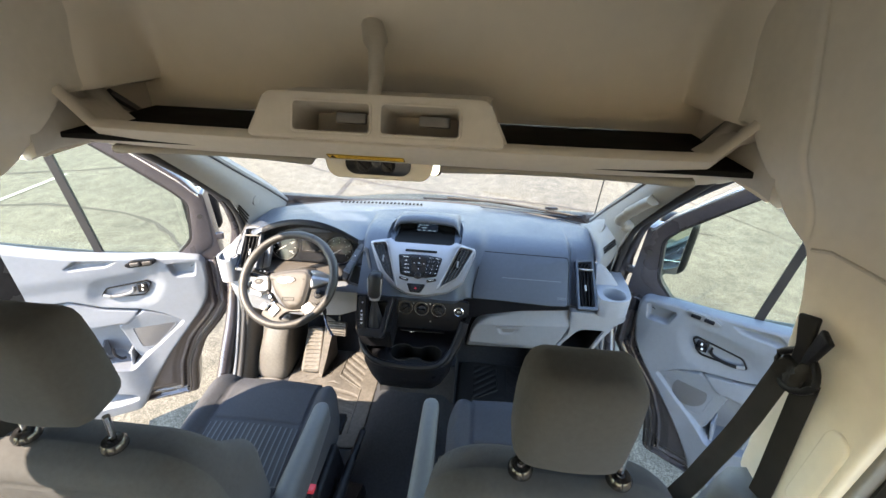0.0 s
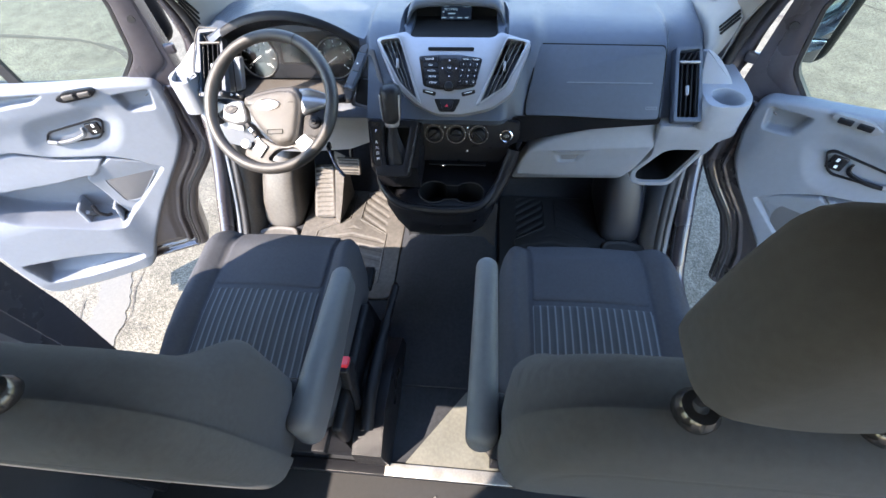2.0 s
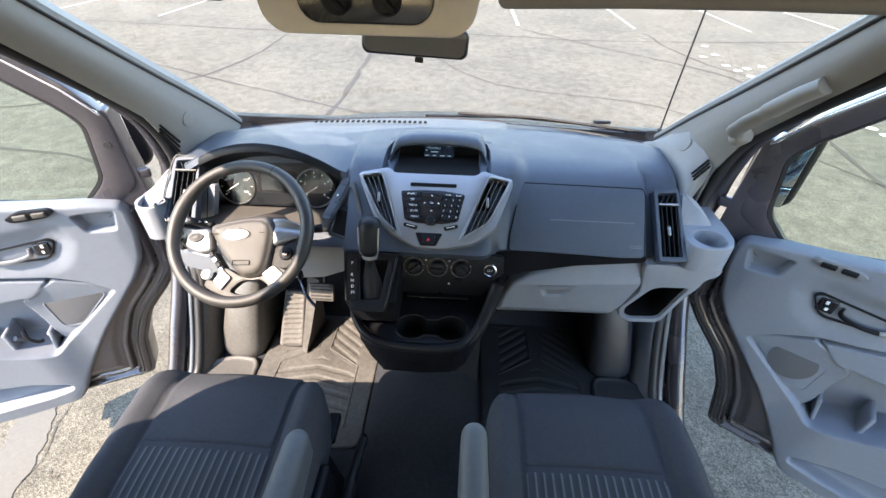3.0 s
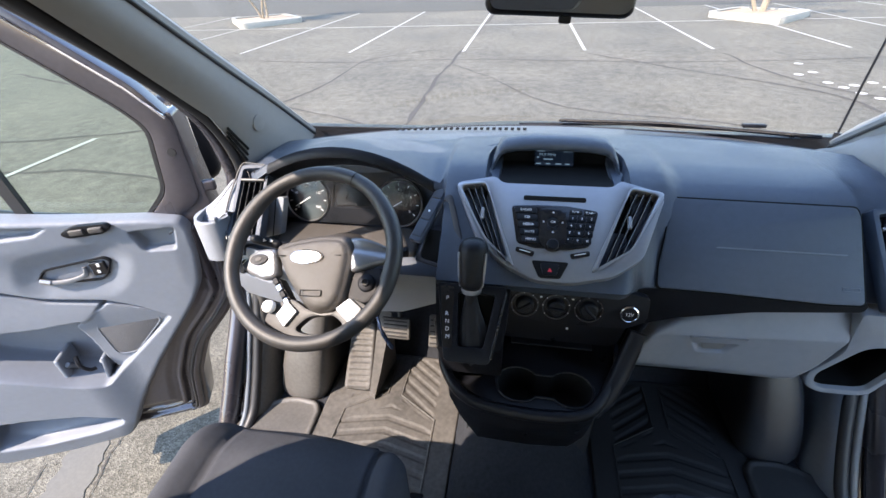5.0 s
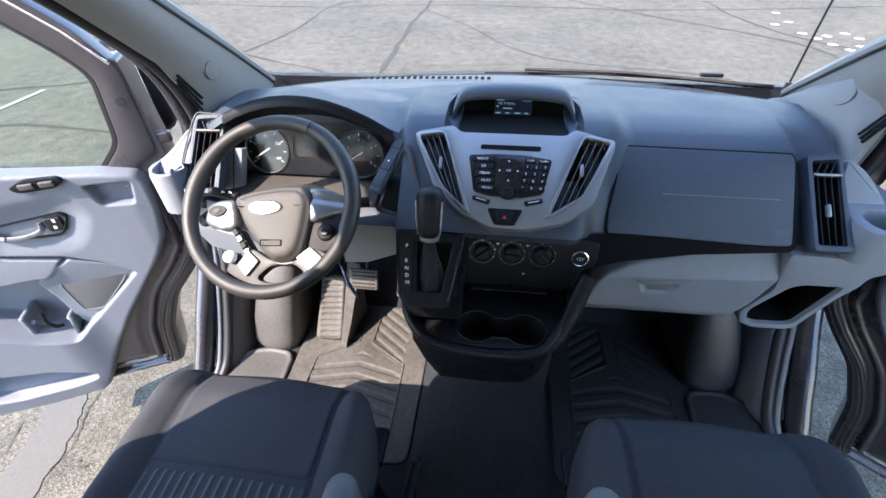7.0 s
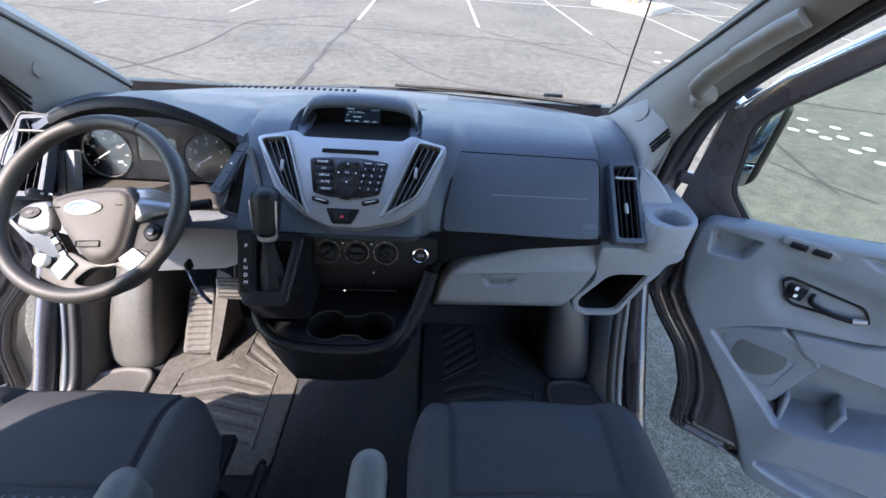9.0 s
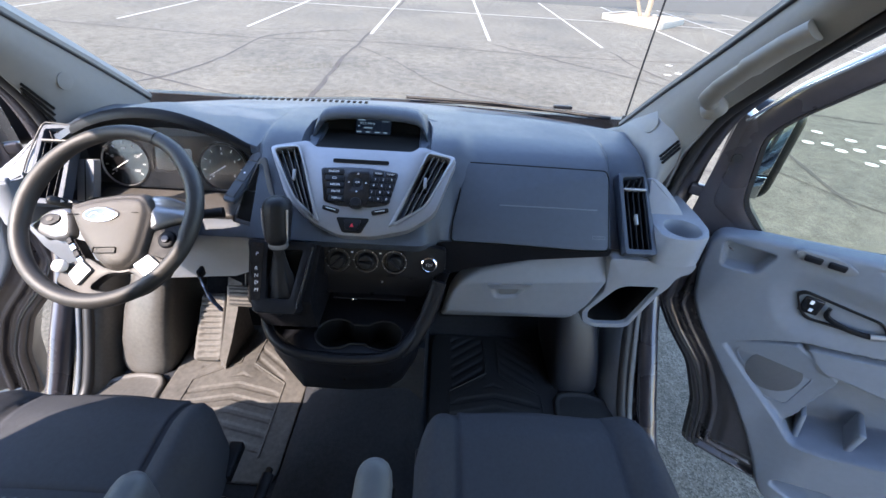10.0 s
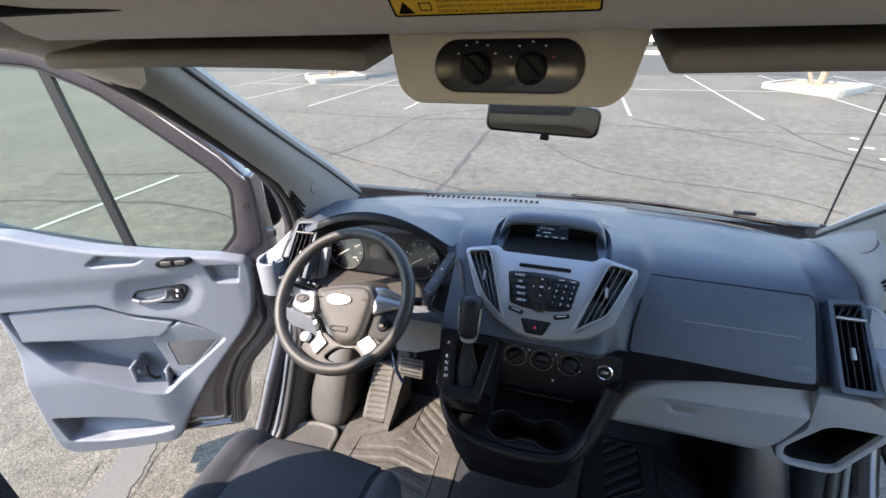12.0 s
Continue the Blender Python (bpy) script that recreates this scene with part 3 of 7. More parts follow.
def car(x, y, turn, colour, tall=1.65, length=4.7, pickup=False):
    """A parked car, built round the origin and set down at its place."""
    kind = "pickup truck" if pickup else "car"
    t = thing("parked_car", (0, 0, 0), f"{colour} {kind} parked far off in the lot", "car", "parked cars")
    w, L = 0.92, length / 2
    belt = tall * 0.6
    outline = [(-L, .35), (-L + .05, belt - .08), (-L + .3, belt), (L - 1.35, belt), (L - .25, belt - .13), (L, belt - .3), (L, .35)]
    loops = []
    for k, s in ((-1, .9), (-.92, 1.0), (.92, 1.0), (1, .9)):
        loops.append([(k * w, px * (1 if abs(k) < 1 else .985), lerp(belt * .5, pz, s if abs(k) == 1 else 1)) for px, pz in outline])
    body = part("body", loft(loops), CARPAINTS[colour], t)
    cab = [(-L + .2, belt), (-L + .55, tall - .02), (L - 2.3, tall), (L - 1.4, belt)] if not pickup else [(-.35, belt), (-.25, tall), (L - 2.1, tall), (L - 1.4, belt)]
    loops = [[(k * w * (.97 if pz <= belt else .8), px, pz) for px, pz in cab] for k in (-1, 1)]
    part("cabin_glass", loft(loops), CARGLASS, t)
    part("roof", rbox((w * 1.6, max(.4, cab[2][0] - cab[1][0]), .05), .02, 1, Matrix.Translation((0, (cab[1][0] + cab[2][0]) / 2, tall))), CARPAINTS[colour], t)
    for sx in (-1, 1):
        for py in (-L + .85, L - .9):
            m = Matrix.Translation((sx * (w - .12), py, .34)) @ Matrix.Rotation(radians(90), 4, "Y")
            wh = part("wheel", lathe([(.2, -.1), (.33, -.1), (.34, -.06), (.34, .06), (.33, .1), (.2, .1)], m, 20, caps=True), TYRE, t)
            part("rim", cyl(.2, .19, .015, m @ Matrix.Translation((0, 0, .09 if sx > 0 else -.105)), 16), BARE, wh)
        part("headlight", rbox((.3, .06, .12), .02, 1, Matrix.Translation((sx * .68, L - .02, belt - .3))), WHITE, t)
        part("tail_light", rbox((.14, .06, .22), .02, 1, Matrix.Translation((sx * .8, -L + .02, belt - .2))), RED, t)
    t.matrix_basis = pose(x, y, gz(y), 0, 0, turn)


for args in ((21.0, 39.5, 70, "white"), (10.3, 45.5, 20, "black"), (13.2, 47.5, 20, "grey"), (6.5, 47, 160, "white"), (17.0, 43.5, 250, "grey"), (4.2, 58, 180, "blue"), (1.0, 57, 180, "grey"),
             (-24, 46, 100, "white", 1.85, 5.4, True), (-31, 45.5, 95, "black", 1.8), (-36.5, 47, 95, "grey"), (-42, 48, 95, "black"), (-12.5, 48, 60, "grey"), (-17, 52, 80, "white", 1.8), (-7, 50, 90, "black"), (27, 43, 80, "black")):
    car(*args)

# hedges and planting at the far side of the lot, with a low building behind
def hedge(x0, x1, y, h, seed):
    rnd = random.Random(seed)
    bm = bmesh.new()
    for i in range(int(abs(x1 - x0) * 130)):
        p = Vector((rnd.uniform(x0, x1), y + rnd.gauss(0, .8), gz(y) + abs(rnd.gauss(0, .55)) * h * (0.6 + .5 * noise.noise(Vector((i * .002, y, 0))))))
        a, b = Vector((rnd.uniform(-1, 1), rnd.uniform(-1, 1), rnd.uniform(-1, 1))).normalized(), Vector((rnd.uniform(-1, 1), rnd.uniform(-1, 1), rnd.uniform(-1, 1))).normalized()
        s = rnd.uniform(.1, .28)
        bm.faces.new([bm.verts.new(p + v) for v in (a * s, b * s * .7, -a * s, -b * s * .7)])
    solid("hedge", bm, HEDGE, "uneven green and dry hedge planting along the lot", "hedge", "stuff")


hedge(-60, 0, 60, 3.5, 1)
hedge(0, 60, 60, 4.2, 2)
hedge(18, 42, 46, 1.6, 4)
WALLTAN = mat("tan_stucco", (0.5, 0.4, 0.27), 0.9, var=0.1, big=1, grain=0.2, gscale=40)
b0 = thing("building", (0, 75, gz(75)), "low tan stucco building far behind the hedge", "building")
part("wall", box(-80, 80, 74, 84, 0, 6.5, 0.02), WALLTAN, b0)
part("roof", box(-81, 81, 73, 85, 6.5, 6.9, 0.02), ROADTAR, b0)
for k in range(-9, 10):
    part("window", box(k * 8 - 1.6, k * 8 + 1.6, 73.9, 74.05, 2.6, 4.8, 0.01), CARGLASS, b0)

# ---- the van's shell ----
FLOOR = 0.60
solid("floor", box(-0.96, 0.96, 0.66, 2.02, 0.52, FLOOR, 0.003), CARPET, "black cab floor with carpet over the tunnel", "floor", "structure")
solid("floor_cargo", box(-0.96, 0.96, -2.7, 0.655, 0.5, 0.585, 0.003), RUBBER, "black ribbed rubber floor of the load space", "floor", "structure")
solid("toe_board", loft([[(x, 1.93, .60), (x, 2.28, 1.0), (x, 2.33, 1.0), (x, 2.33, .5), (x, 1.93, .5)] for x in (-.93, .93)]), CARPET, "dark carpeted toe board under the dashboard", "floor", "structure")
solid("firewall", box(-.95, .95, 2.33, 2.37, .4, 1.42, .002), BLACK, "black bulkhead ahead of the footwells", "wall", "structure")
# Black stands for the unlit length of the threshold strip.
solid("threshold_strip", box(-0.92, 0.7, 0.65, 0.69, 0.585, 0.606, 0.006), BLACK, "strip between cab floor and load floor, blackened outside the sun", "trim", "structure")
solid("wall_left", plate([(-2.7, .5), (.62, .5), (.62, 2.5), (-2.7, 2.5)], [rrect(.66, .82, .06, 4, -.03, 1.77), rrect(1.2, .82, .06, 4, -1.8, 1.77)], .045, basis((-.94, 0, 0), (0, 1, 0), (0, 0, 1))), BEIGE, "beige lined side wall of the load space, its rear window added for light", "wall", "structure")
# Front window placed from the sun patches; rear one added to light the ceiling.
for k, y in enumerate((-.03, -1.8)):
    w = solid(f"window_{k + 1}", plate(rrect(1.24 if k else .70, .86, .07, 4, y, 1.77), [], .004, basis((-.972, 0, 0), (0, 1, 0), (0, 0, 1))), PRIVACY, "unseen tinted side window of the load space", "window", "structure")
    w.visible_shadow = False
for s, hole in ((-1, True), (1, False)):
    outl = [(-2.74, .34), (.60, .34), (.60, 2.46), (-2.74, 2.46)] if hole else [(-2.74, .34), (-.72, .34), (-.72, 2.46), (-2.74, 2.46)]
    solid("body_side_" + ("left" if s < 0 else "right"), plate(outl, [rrect(.70, .86, .07, 4, -.03, 1.77), rrect(1.24, .86, .07, 4, -1.8, 1.77)] if hole else [], .02, basis((s * 1.005, 0, 0), (0, 1, 0), (0, 0, 1))), METAL, "dark painted outer side of the van", "wall", "structure")
# Added dark panel; blackens the lower wall beside the driver's seat.
solid("lower_lining_left", box(-.935, -.905, -2.65, .56, .52, 1.3, .012), ARCHTRIM, "dark panel added over the lower side wall of the load space", "wall", "structure")
solid("wall_right", box(0.93, 0.985, -2.7, -0.72, 0.5, 2.5, 0.004), BEIGE, "beige lined side wall of the load space", "wall", "structure")
solid("wall_header", box(0.885, 0.985, -0.72, 0.56, 2.09, 2.5, 0.004), BEIGE, "beige trim above the open sliding door", "wall", "structure")
# Unseen rear opening, added so that daylight reaches the ceiling.
solid("wall_rear", plate([(-.985, .5), (.985, .5), (.985, 2.6), (-.985, 2.6)], [rrect(1.7, 1.66, .08, 4, 0, 1.43)], .05, basis((0, -2.7, 0), (1, 0, 0), (0, 0, 1))), BEIGE, "beige rear wall with an opening added to let light in", "wall", "structure")


def roof():
    """Headliner: an arched sheet that rolls down ahead to the back of the shelf."""
    base, top, half = 2.085, 2.60, .853
    bm = bmesh.new()
    rows = []
    ys = [(-2.74, 1.0), (-1.2, 1.0), (0, 1.0), (.6, 1.0)]
    for i in range(1, 17):
        f = math.pi / 2 * (1 - i / 16)
        ys.append((.8 + .62 * math.cos(f) ** .625, math.sin(f) ** .625))
    for y, k in ys:
        row = []
        for i in range(33):
            a = math.pi * i / 32
            x = (half - .055 * float(ease(1.0, 1.2, y))) * math.copysign(abs(math.cos(a)) ** .36, math.cos(a))
            low = base + .097 * float(ease(.7, .785, abs(x)) * ease(.95, 1.1, y))
            row.append(bm.verts.new((x, y, low + (top - low) * max(k, .02) * max(math.sin(a), 0) ** .36)))
        rows.append(row)
    for a, b in zip(rows, rows[1:]):
        for i in range(32):
            bm.faces.new((a[i], a[i + 1], b[i + 1], b[i]))
    bmesh.ops.recalc_face_normals(bm, faces=bm.faces[:])
    geom = bmesh.ops.extrude_face_region(bm, geom=bm.faces[:])["geom"]
    bmesh.ops.translate(bm, verts=[v for v in geom if isinstance(v, bmesh.types.BMVert)], vec=(0, 0.03, 0.06))
    return bm


solid("ceiling", roof(), LINER, "grey-beige cloth headliner rolling down to the shelf", "ceiling", "structure", sharp=60)


# Unseen outer roof, added to keep the sun off the pillars and dash.
solid("roof_skin", loft([[(-.99, y, z - d), (-.93, y, z - .05), (-.6, y, z), (.6, y, z), (.93, y, z - .05), (.99, y, z - d), (.96, y, z - d), (.58, y, z - .03), (-.58, y, z - .03), (-.96, y, z - d)] for y, z, d in ((-2.76, 2.74, .3), (.8, 2.74, .3), (1.1, 2.73, .3), (1.3, 2.69, .3), (1.44, 2.6, .3), (1.53, 2.35, .15), (1.57, 2.22, .1))]), METAL, "outer roof of the van, out of view, blocking the sun", "roof", "structure", sharp=60)


def pillar_loops(s):
    """Windscreen pillar trim: one loop at each station, foot first."""
    inner = [(2.2, 1.42), (2.0, 1.575), (1.8, 1.72), (1.55, 1.905), (1.40, 2.02), (1.24, 2.14)]
    outer = [(1.86, 1.30), (1.845, 1.47), (1.76, 1.615), (1.555, 1.80), (1.41, 1.925), (1.10, 2.13)]
    loops = []
    for (yi, zi), (yo, zo) in zip(inner, outer):
        a, b = Vector((s * .845, yi, zi)), Vector((s * .885, yo, zo))
        c = (a + b) / 2 + Vector((-s * .022, -.008, .0))
        loops.append([a + Vector((0, .03, .02)), a, a.lerp(c, .55) + Vector((-s * .008, 0, 0)), c, b.lerp(c, .5) + Vector((-s * .008, 0, 0)), b, b + Vector((s * .05, .03, .01)), a + Vector((s * .09, .08, .06))])
    return loops


for s, nm in ((-1, "left"), (1, "right")):
    solid(f"pillar_{nm}", loft(pillar_loops(s)), PILLAR, "pale grey windscreen pillar trim", "pillar", "structure", sharp=50)
    def mid(a, y, z):
        return (s * a - .042 * max(0, min(1, (1.45 - z) / .35)), y, z)
    seal = bend([mid(.945, 1.02, 2.12), mid(.93, 1.24, 2.06), mid(.915, 1.46, 1.885), mid(.91, 1.63, 1.74), mid(.912, 1.78, 1.60), mid(.915, 1.845, 1.45), mid(.92, 1.85, 1.3), mid(.925, 1.83, 1.1), mid(.922, 1.785, .98), mid(.916, 1.715, .86), mid(.912, 1.62, .71), mid(.915, 1.545, .625), mid(.93, 1.42, .60), mid(.95, .9, .59), mid(.96, .8, .64)], 5)
    solid(f"seal_{nm}", tube(seal, [lerp(.013, .017, min(1, max(0, (1.6 - p.z) / .3))) for p in seal], 8), SEAL, "black rubber seal round the door opening", "seal", "structure", sharp=60)
    lip = [p + Vector((s * .024, -.016, -.004)) for p in seal if p.z < 1.2 and p.y > 1.35]
    solid(f"seal_lip_{nm}", tube(lip, .009, 8), PILLAR if s > 0 else FOOTTRIM, "pale flange edge beside the door seal", "seal", "structure", sharp=60)
    post = bend([mid(.975, 1.16, 2.12), mid(.965, 1.5, 1.88), mid(.955, 1.75, 1.66), mid(.955, 1.85, 1.48), mid(.96, 1.87, 1.3), mid(.975, 1.83, 1.1), mid(.98, 1.76, .95), mid(.982, 1.65, .8), mid(.99, 1.56, .66), mid(1.0, 1.47, .56), mid(1.0, 1.2, .53)], 5)
    thick = [lerp(.012, .03, min(1, max(0, (1.6 - p.z) / .3))) for p in post]
    solid(f"door_post_{nm}", tube(post, thick, 10, ry=[1.35 * r for r in thick]), METAL, "dark metallic painted door post", "pillar", "structure", sharp=60)
    solid(f"post_core_{nm}", loft([[mid(.96, y + .03, z), mid(1.0, y + .03, z), mid(1.0, y + .3, z), mid(.96, y + .3, z)] for y, z in ((1.87, 1.4), (1.85, 1.15), (1.77, .95), (1.63, .72), (1.55, .58))]), METAL, "dark painted wheel arch wall ahead of the door", "wall", "structure", sharp=50)
    solid(f"sill_{nm}", loft([[mid(.9, y, .6), mid(.97, y, .605), mid(1.0, y, .58), mid(1.02, y, .45), mid(.95, y, .4), mid(.88, y, .5)] for y in (.7, 1.45, 1.58, 1.7)]), METAL, "dark painted door sill with a scuffed tread", "sill", "structure")
    # moulded trim between the seal and the wheel housing
    rows_k = []
    for y0, z, w in ((1.80, 1.06, .10), (1.765, .96, .115), (1.70, .84, .13), (1.62, .72, .14), (1.575, .65, .14), (1.55, .6, .14)):
        rows_k.append([mid(.905, y0, z), mid(.893, y0 + .012, z), mid(.884, y0 + .04, z), mid(.872, y0 + w * .7, z), mid(.868, y0 + w, z), mid(.875, y0 + w + .03, z), mid(.95, y0 + w + .03, z), mid(.95, y0, z)])
    # Grey for the sunlit side, blue-grey for the shaded: one trim in two colours.
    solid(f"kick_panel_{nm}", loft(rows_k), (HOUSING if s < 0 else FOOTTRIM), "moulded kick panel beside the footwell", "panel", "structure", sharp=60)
    solid(f"roof_rail_{nm}", loft([[(s * .835, y, z + .06), (s * .842, y, z + .015), (s * .865, y, z), (s * .95, y, z + .01), (s * .97, y, z + .1), (s * .85, y, z + .14)] for y, z in ((.985, 2.04), (1.06, 2.046), (1.16, 2.04), (1.25, 2.012), (1.36, 1.955))]), BEIGE, "beige trim over the door opening", "trim", "structure", sharp=60)


def pillar_head(s):
    """Upper pillar trim, one moulded sheet that leans in towards the roof, with a groove down it."""
    out = smooth_poly([(.545, 2.6), (1.42, 2.6), (1.42, 2.172), (1.13, 2.182), (1.082, 2.186), (1.062, 2.155), (1.03, 2.115), (.955, 2.055), (.91, 2.032), (.845, 2.015), (.80, 1.92), (.775, 1.8), (.74, 1.52), (.565, 1.52), (.558, 2.05)], .025, 6)
    def lean(y, z):
        groove = np.exp(-((y - .858 - .36 * (z - 2.05)) / .006) ** 2) * ease(2.02, 2.06, z)
        return .036 * ease(2.06, 2.19, z) * ease(.5, .9, y) + .012 * ease(2.2, 2.5, z) - .006 * groove
    bm = relief(out, lean, .005, basis((-.845, 0, 0), (0, 1, 0), (0, 0, 1)), -.05, .01)
    if s > 0:
        bm.transform(Matrix.Scale(-1, 4, (1, 0, 0)))
    return bm


def pillar_foot(s, xin):
    """Lower pillar trim that widens inwards towards the floor."""
    loops = []
    for z, xi, yf in ((.585, xin, .70), (.62, xin + .005, .70), (.9, xin + .02, .70), (1.25, xin + .045, .69), (1.46, xin + .065, .68), (1.53, xin + .075, .675), (1.545, xin + .095, .665)):
        loops.append([(s * xi, yf, z), (s * (xi + .012), yf - .03, z), (s * .85, .585, z), (s * .865, .575, z), (s * .95, .575, z), (s * .95, yf + .06, z), (s * (xi + .04), yf + .05, z), (s * (xi + .008), yf + .025, z)])
    return loft(loops)


for s, nm in ((-1, "left"), (1, "right")):
    solid(f"belt_pillar_{nm}", pillar_head(s), PALETRIM, "beige trim on the pillar behind the door", "pillar", "structure", sharp=180)
    # Left foot takes the darker plastic: its shade is put into the colour.
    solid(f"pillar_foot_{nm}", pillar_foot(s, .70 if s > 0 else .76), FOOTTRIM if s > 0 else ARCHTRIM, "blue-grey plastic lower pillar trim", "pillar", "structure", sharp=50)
    # Left flange is extended forward to shape the shadow on the driver's cushion.
    solid(f"pillar_flange_{nm}", loft([[(s * .955, y0, z), (s * .955, y1, z), (s * .975, y1, z), (s * .985, y0, z)] for z, y0, y1 in ((.5, .6, .82), (1.2, .6, .83 + (.06 if s < 0 else 0)), (1.5, .6, .83 + (.06 if s < 0 else 0)), (1.72, .6, .83 + (.06 if s < 0 else 0)), (2.05, .6, .83 + (.06 if s < 0 else 0)))]), METAL, "dark painted flange of the door pillar, extended on the left for its shadow", "pillar", "structure")
    solid(f"pillar_core_{nm}", box(s * .93 - .025, s * .93 + .025, .58, .79, .5, 2.45, .004), METAL, "dark painted pillar behind the trim", "pillar", "structure")
    # Left edge is blackened for the dark corner; the right keeps the pale trim.
    solid(f"pillar_edge_{nm}", box(s * .882 - .02, s * .882 + .02, .552, .574, .56, 2.07, .006), PILLAR if s > 0 else BLACK, "thin pillar edge, pale on the sliding door side only", "trim", "structure")
    solid(f"pillar_grip_{nm}", plate(rrect(.05, .2, .025, 5), [], .014, basis((s * .8435 - s * .003, .602, 1.7), (0, -s, 0), (0, .22, .97)), .006), PALETRIM, "moulded grip on the pillar trim", "trim", "structure", sharp=70)
    solid(f"pillar_joint_{nm}", tube([(s * .8445, .83, 2.022), (s * .8445, .79, 2.038), (s * .8445, .70, 2.046), (s * .8445, .58, 2.05)], .0035, 8), BEIGE, "raised joint across the pillar trim", "trim", "structure")
solid("seal_slide", tube([(.9, .55, .55), (.9, .546, 1.2), (.9, .546, 2.05), (.895, .4, 2.085), (.895, -.7, 2.085)], .016, 8), SEAL, "black rubber seal of the open sliding door", "seal", "structure")
solid("slide_step", box(.82, 1.0, -.7, .54, .42, .5, .006), BLACK, "black plastic step in the open sliding doorway", "step", "structure")

# windscreen with its header
bm = bmesh.new()
rows = []
for i in range(13):
    k = i / 6 - 1
    rows.append([bm.verts.new((k * lerp(.86, .80, j / 8), lerp(2.42 - .22 * k * k, 1.44 - .14 * k * k, j / 8), lerp(1.41, 2.11, j / 8))) for j in range(9)])
for a, b in zip(rows, rows[1:]):
    for j in range(8):
        bm.faces.new((a[j], a[j + 1], b[j + 1], b[j]))
ws = solid("windscreen", bm, WSPANE, "clear raked windscreen", "window", "structure", sharp=80)
ws.visible_shadow = False
solid("windscreen_header", loft([[(x, 1.40 - .14 * (x / .9) ** 2, 2.07), (x, 1.36 - .14 * (x / .9) ** 2, 2.072), (x, 1.38 - .14 * (x / .9) ** 2, 2.08), (x, 1.56 - .14 * (x / .9) ** 2, 2.085), (x, 1.5 - .14 * (x / .9) ** 2, 2.065)] for x in (-.93, -.6, -.3, 0, .3, .6, .93)]), LINER, "cloth-covered windscreen header", "trim", "structure", sharp=60)
solid("cowl", loft([[(x, 2.42 - .25 * (x / .86) ** 2, 1.40), (x, 2.62 - .3 * (x / .86) ** 2, 1.37), (x, 2.62 - .3 * (x / .86) ** 2, 1.3), (x, 2.40 - .25 * (x / .86) ** 2, 1.3)] for x in [-.95 + .19 * i for i in range(11)]]), BLACK, "black plastic cowl below the windscreen", "trim", "structure")
solid("bonnet", loft([[(x, 2.63 - .3 * (x / .9) ** 2, 1.34), (x, 3.2 - .4 * (x / .9) ** 2, 1.14), (x, 3.3 - .4 * (x / .9) ** 2, .95), (x, 2.63 - .3 * (x / .9) ** 2, .95)] for x in [-.9 + .2 * i for i in range(10)]]), METAL, "dark painted short bonnet", "bonnet", "structure", sharp=60)

# ---- dashboard ----
dash = thing("dashboard", (0, 1.9, 1.2), "charcoal moulded dashboard with silver centre bezel", "dashboard")


def dash_section(x):
    k2 = (x / .86) ** 2
    front = 2.40 - .22 * k2
    hood = 1.557 - 1.35 * (x + .55) ** 2
    drv = [(1.86, max(1.49, hood - .02)), (1.745, max(1.47, hood)), (1.735, max(1.45, hood - .018)), (1.815, max(1.42, hood - .07)), (1.80, 1.31), (1.675, 1.285), (1.64, 1.25), (1.70, 1.2)]
    mid = [(1.88, 1.50), (1.80, 1.497), (1.755, 1.482), (1.64, 1.392), (1.548, 1.315), (1.56, 1.29), (1.62, 1.26), (1.70, 1.2)]
    pas = [(1.88, 1.485), (1.795, 1.474), (1.756, 1.452), (1.68, 1.375), (1.607, 1.298), (1.612, 1.272), (1.66, 1.25), (1.72, 1.2)]
    well = [(1.955, 1.495), (1.93, 1.465), (1.84, 1.458), (1.75, 1.472), (1.548, 1.315), (1.56, 1.29), (1.62, 1.26), (1.70, 1.2)]
    pav = [(1.90, 1.478), (1.835, 1.466), (1.80, 1.446), (1.725, 1.37), (1.655, 1.296), (1.645, 1.272), (1.67, 1.25), (1.72, 1.2)]
    end = [(1.90, 1.46), (1.81, 1.45), (1.78, 1.43), (1.72, 1.37), (1.68, 1.30), (1.68, 1.27), (1.70, 1.25), (1.75, 1.2)]
    cap = [(y + .012, z - .022) for y, z in pav]
    rows = [(-.87, end), (-.80, drv), (-.285, drv), (-.265, mid), (-.172, mid), (-.16, well), (.16, well), (.172, mid), (.24, mid), (.30, pas), (.654, pas), (.672, pav), (.765, pav), (.79, cap)]
    for (xa, pa), (xb, pb) in zip(rows, rows[1:]):
        if xa <= x <= xb:
            t = (x - xa) / (xb - xa)
            t = t * t * (3 - 2 * t)
            face = [(lerp(a[0], b[0], t), lerp(a[1], b[1], t)) for a, b in zip(pa, pb)]
            break
    if .1 < x < .3:
        ends = ((.24, .30), (.24, .30), (.23, .275), (.195, .24), (.15, .21), (.145, .205), (.145, .205), (.145, .205))
        for i in (3, 4, 5, 6, 7):
            t = max(0, min(1, (x - ends[i][0]) / (ends[i][1] - ends[i][0])))
            t = t * t * (3 - 2 * t)
            face[i] = (lerp(mid[i][0], pas[i][0], t), lerp(mid[i][1], pas[i][1], t))
    return [(x, front, 1.36), (x, front - .01, 1.405), (x, front - .06, 1.435), (x, 2.12 - .1 * k2, 1.468)] + [(x, y, z) for y, z in face] + [(x, 2.2, 1.15), (x, front, 1.2)]


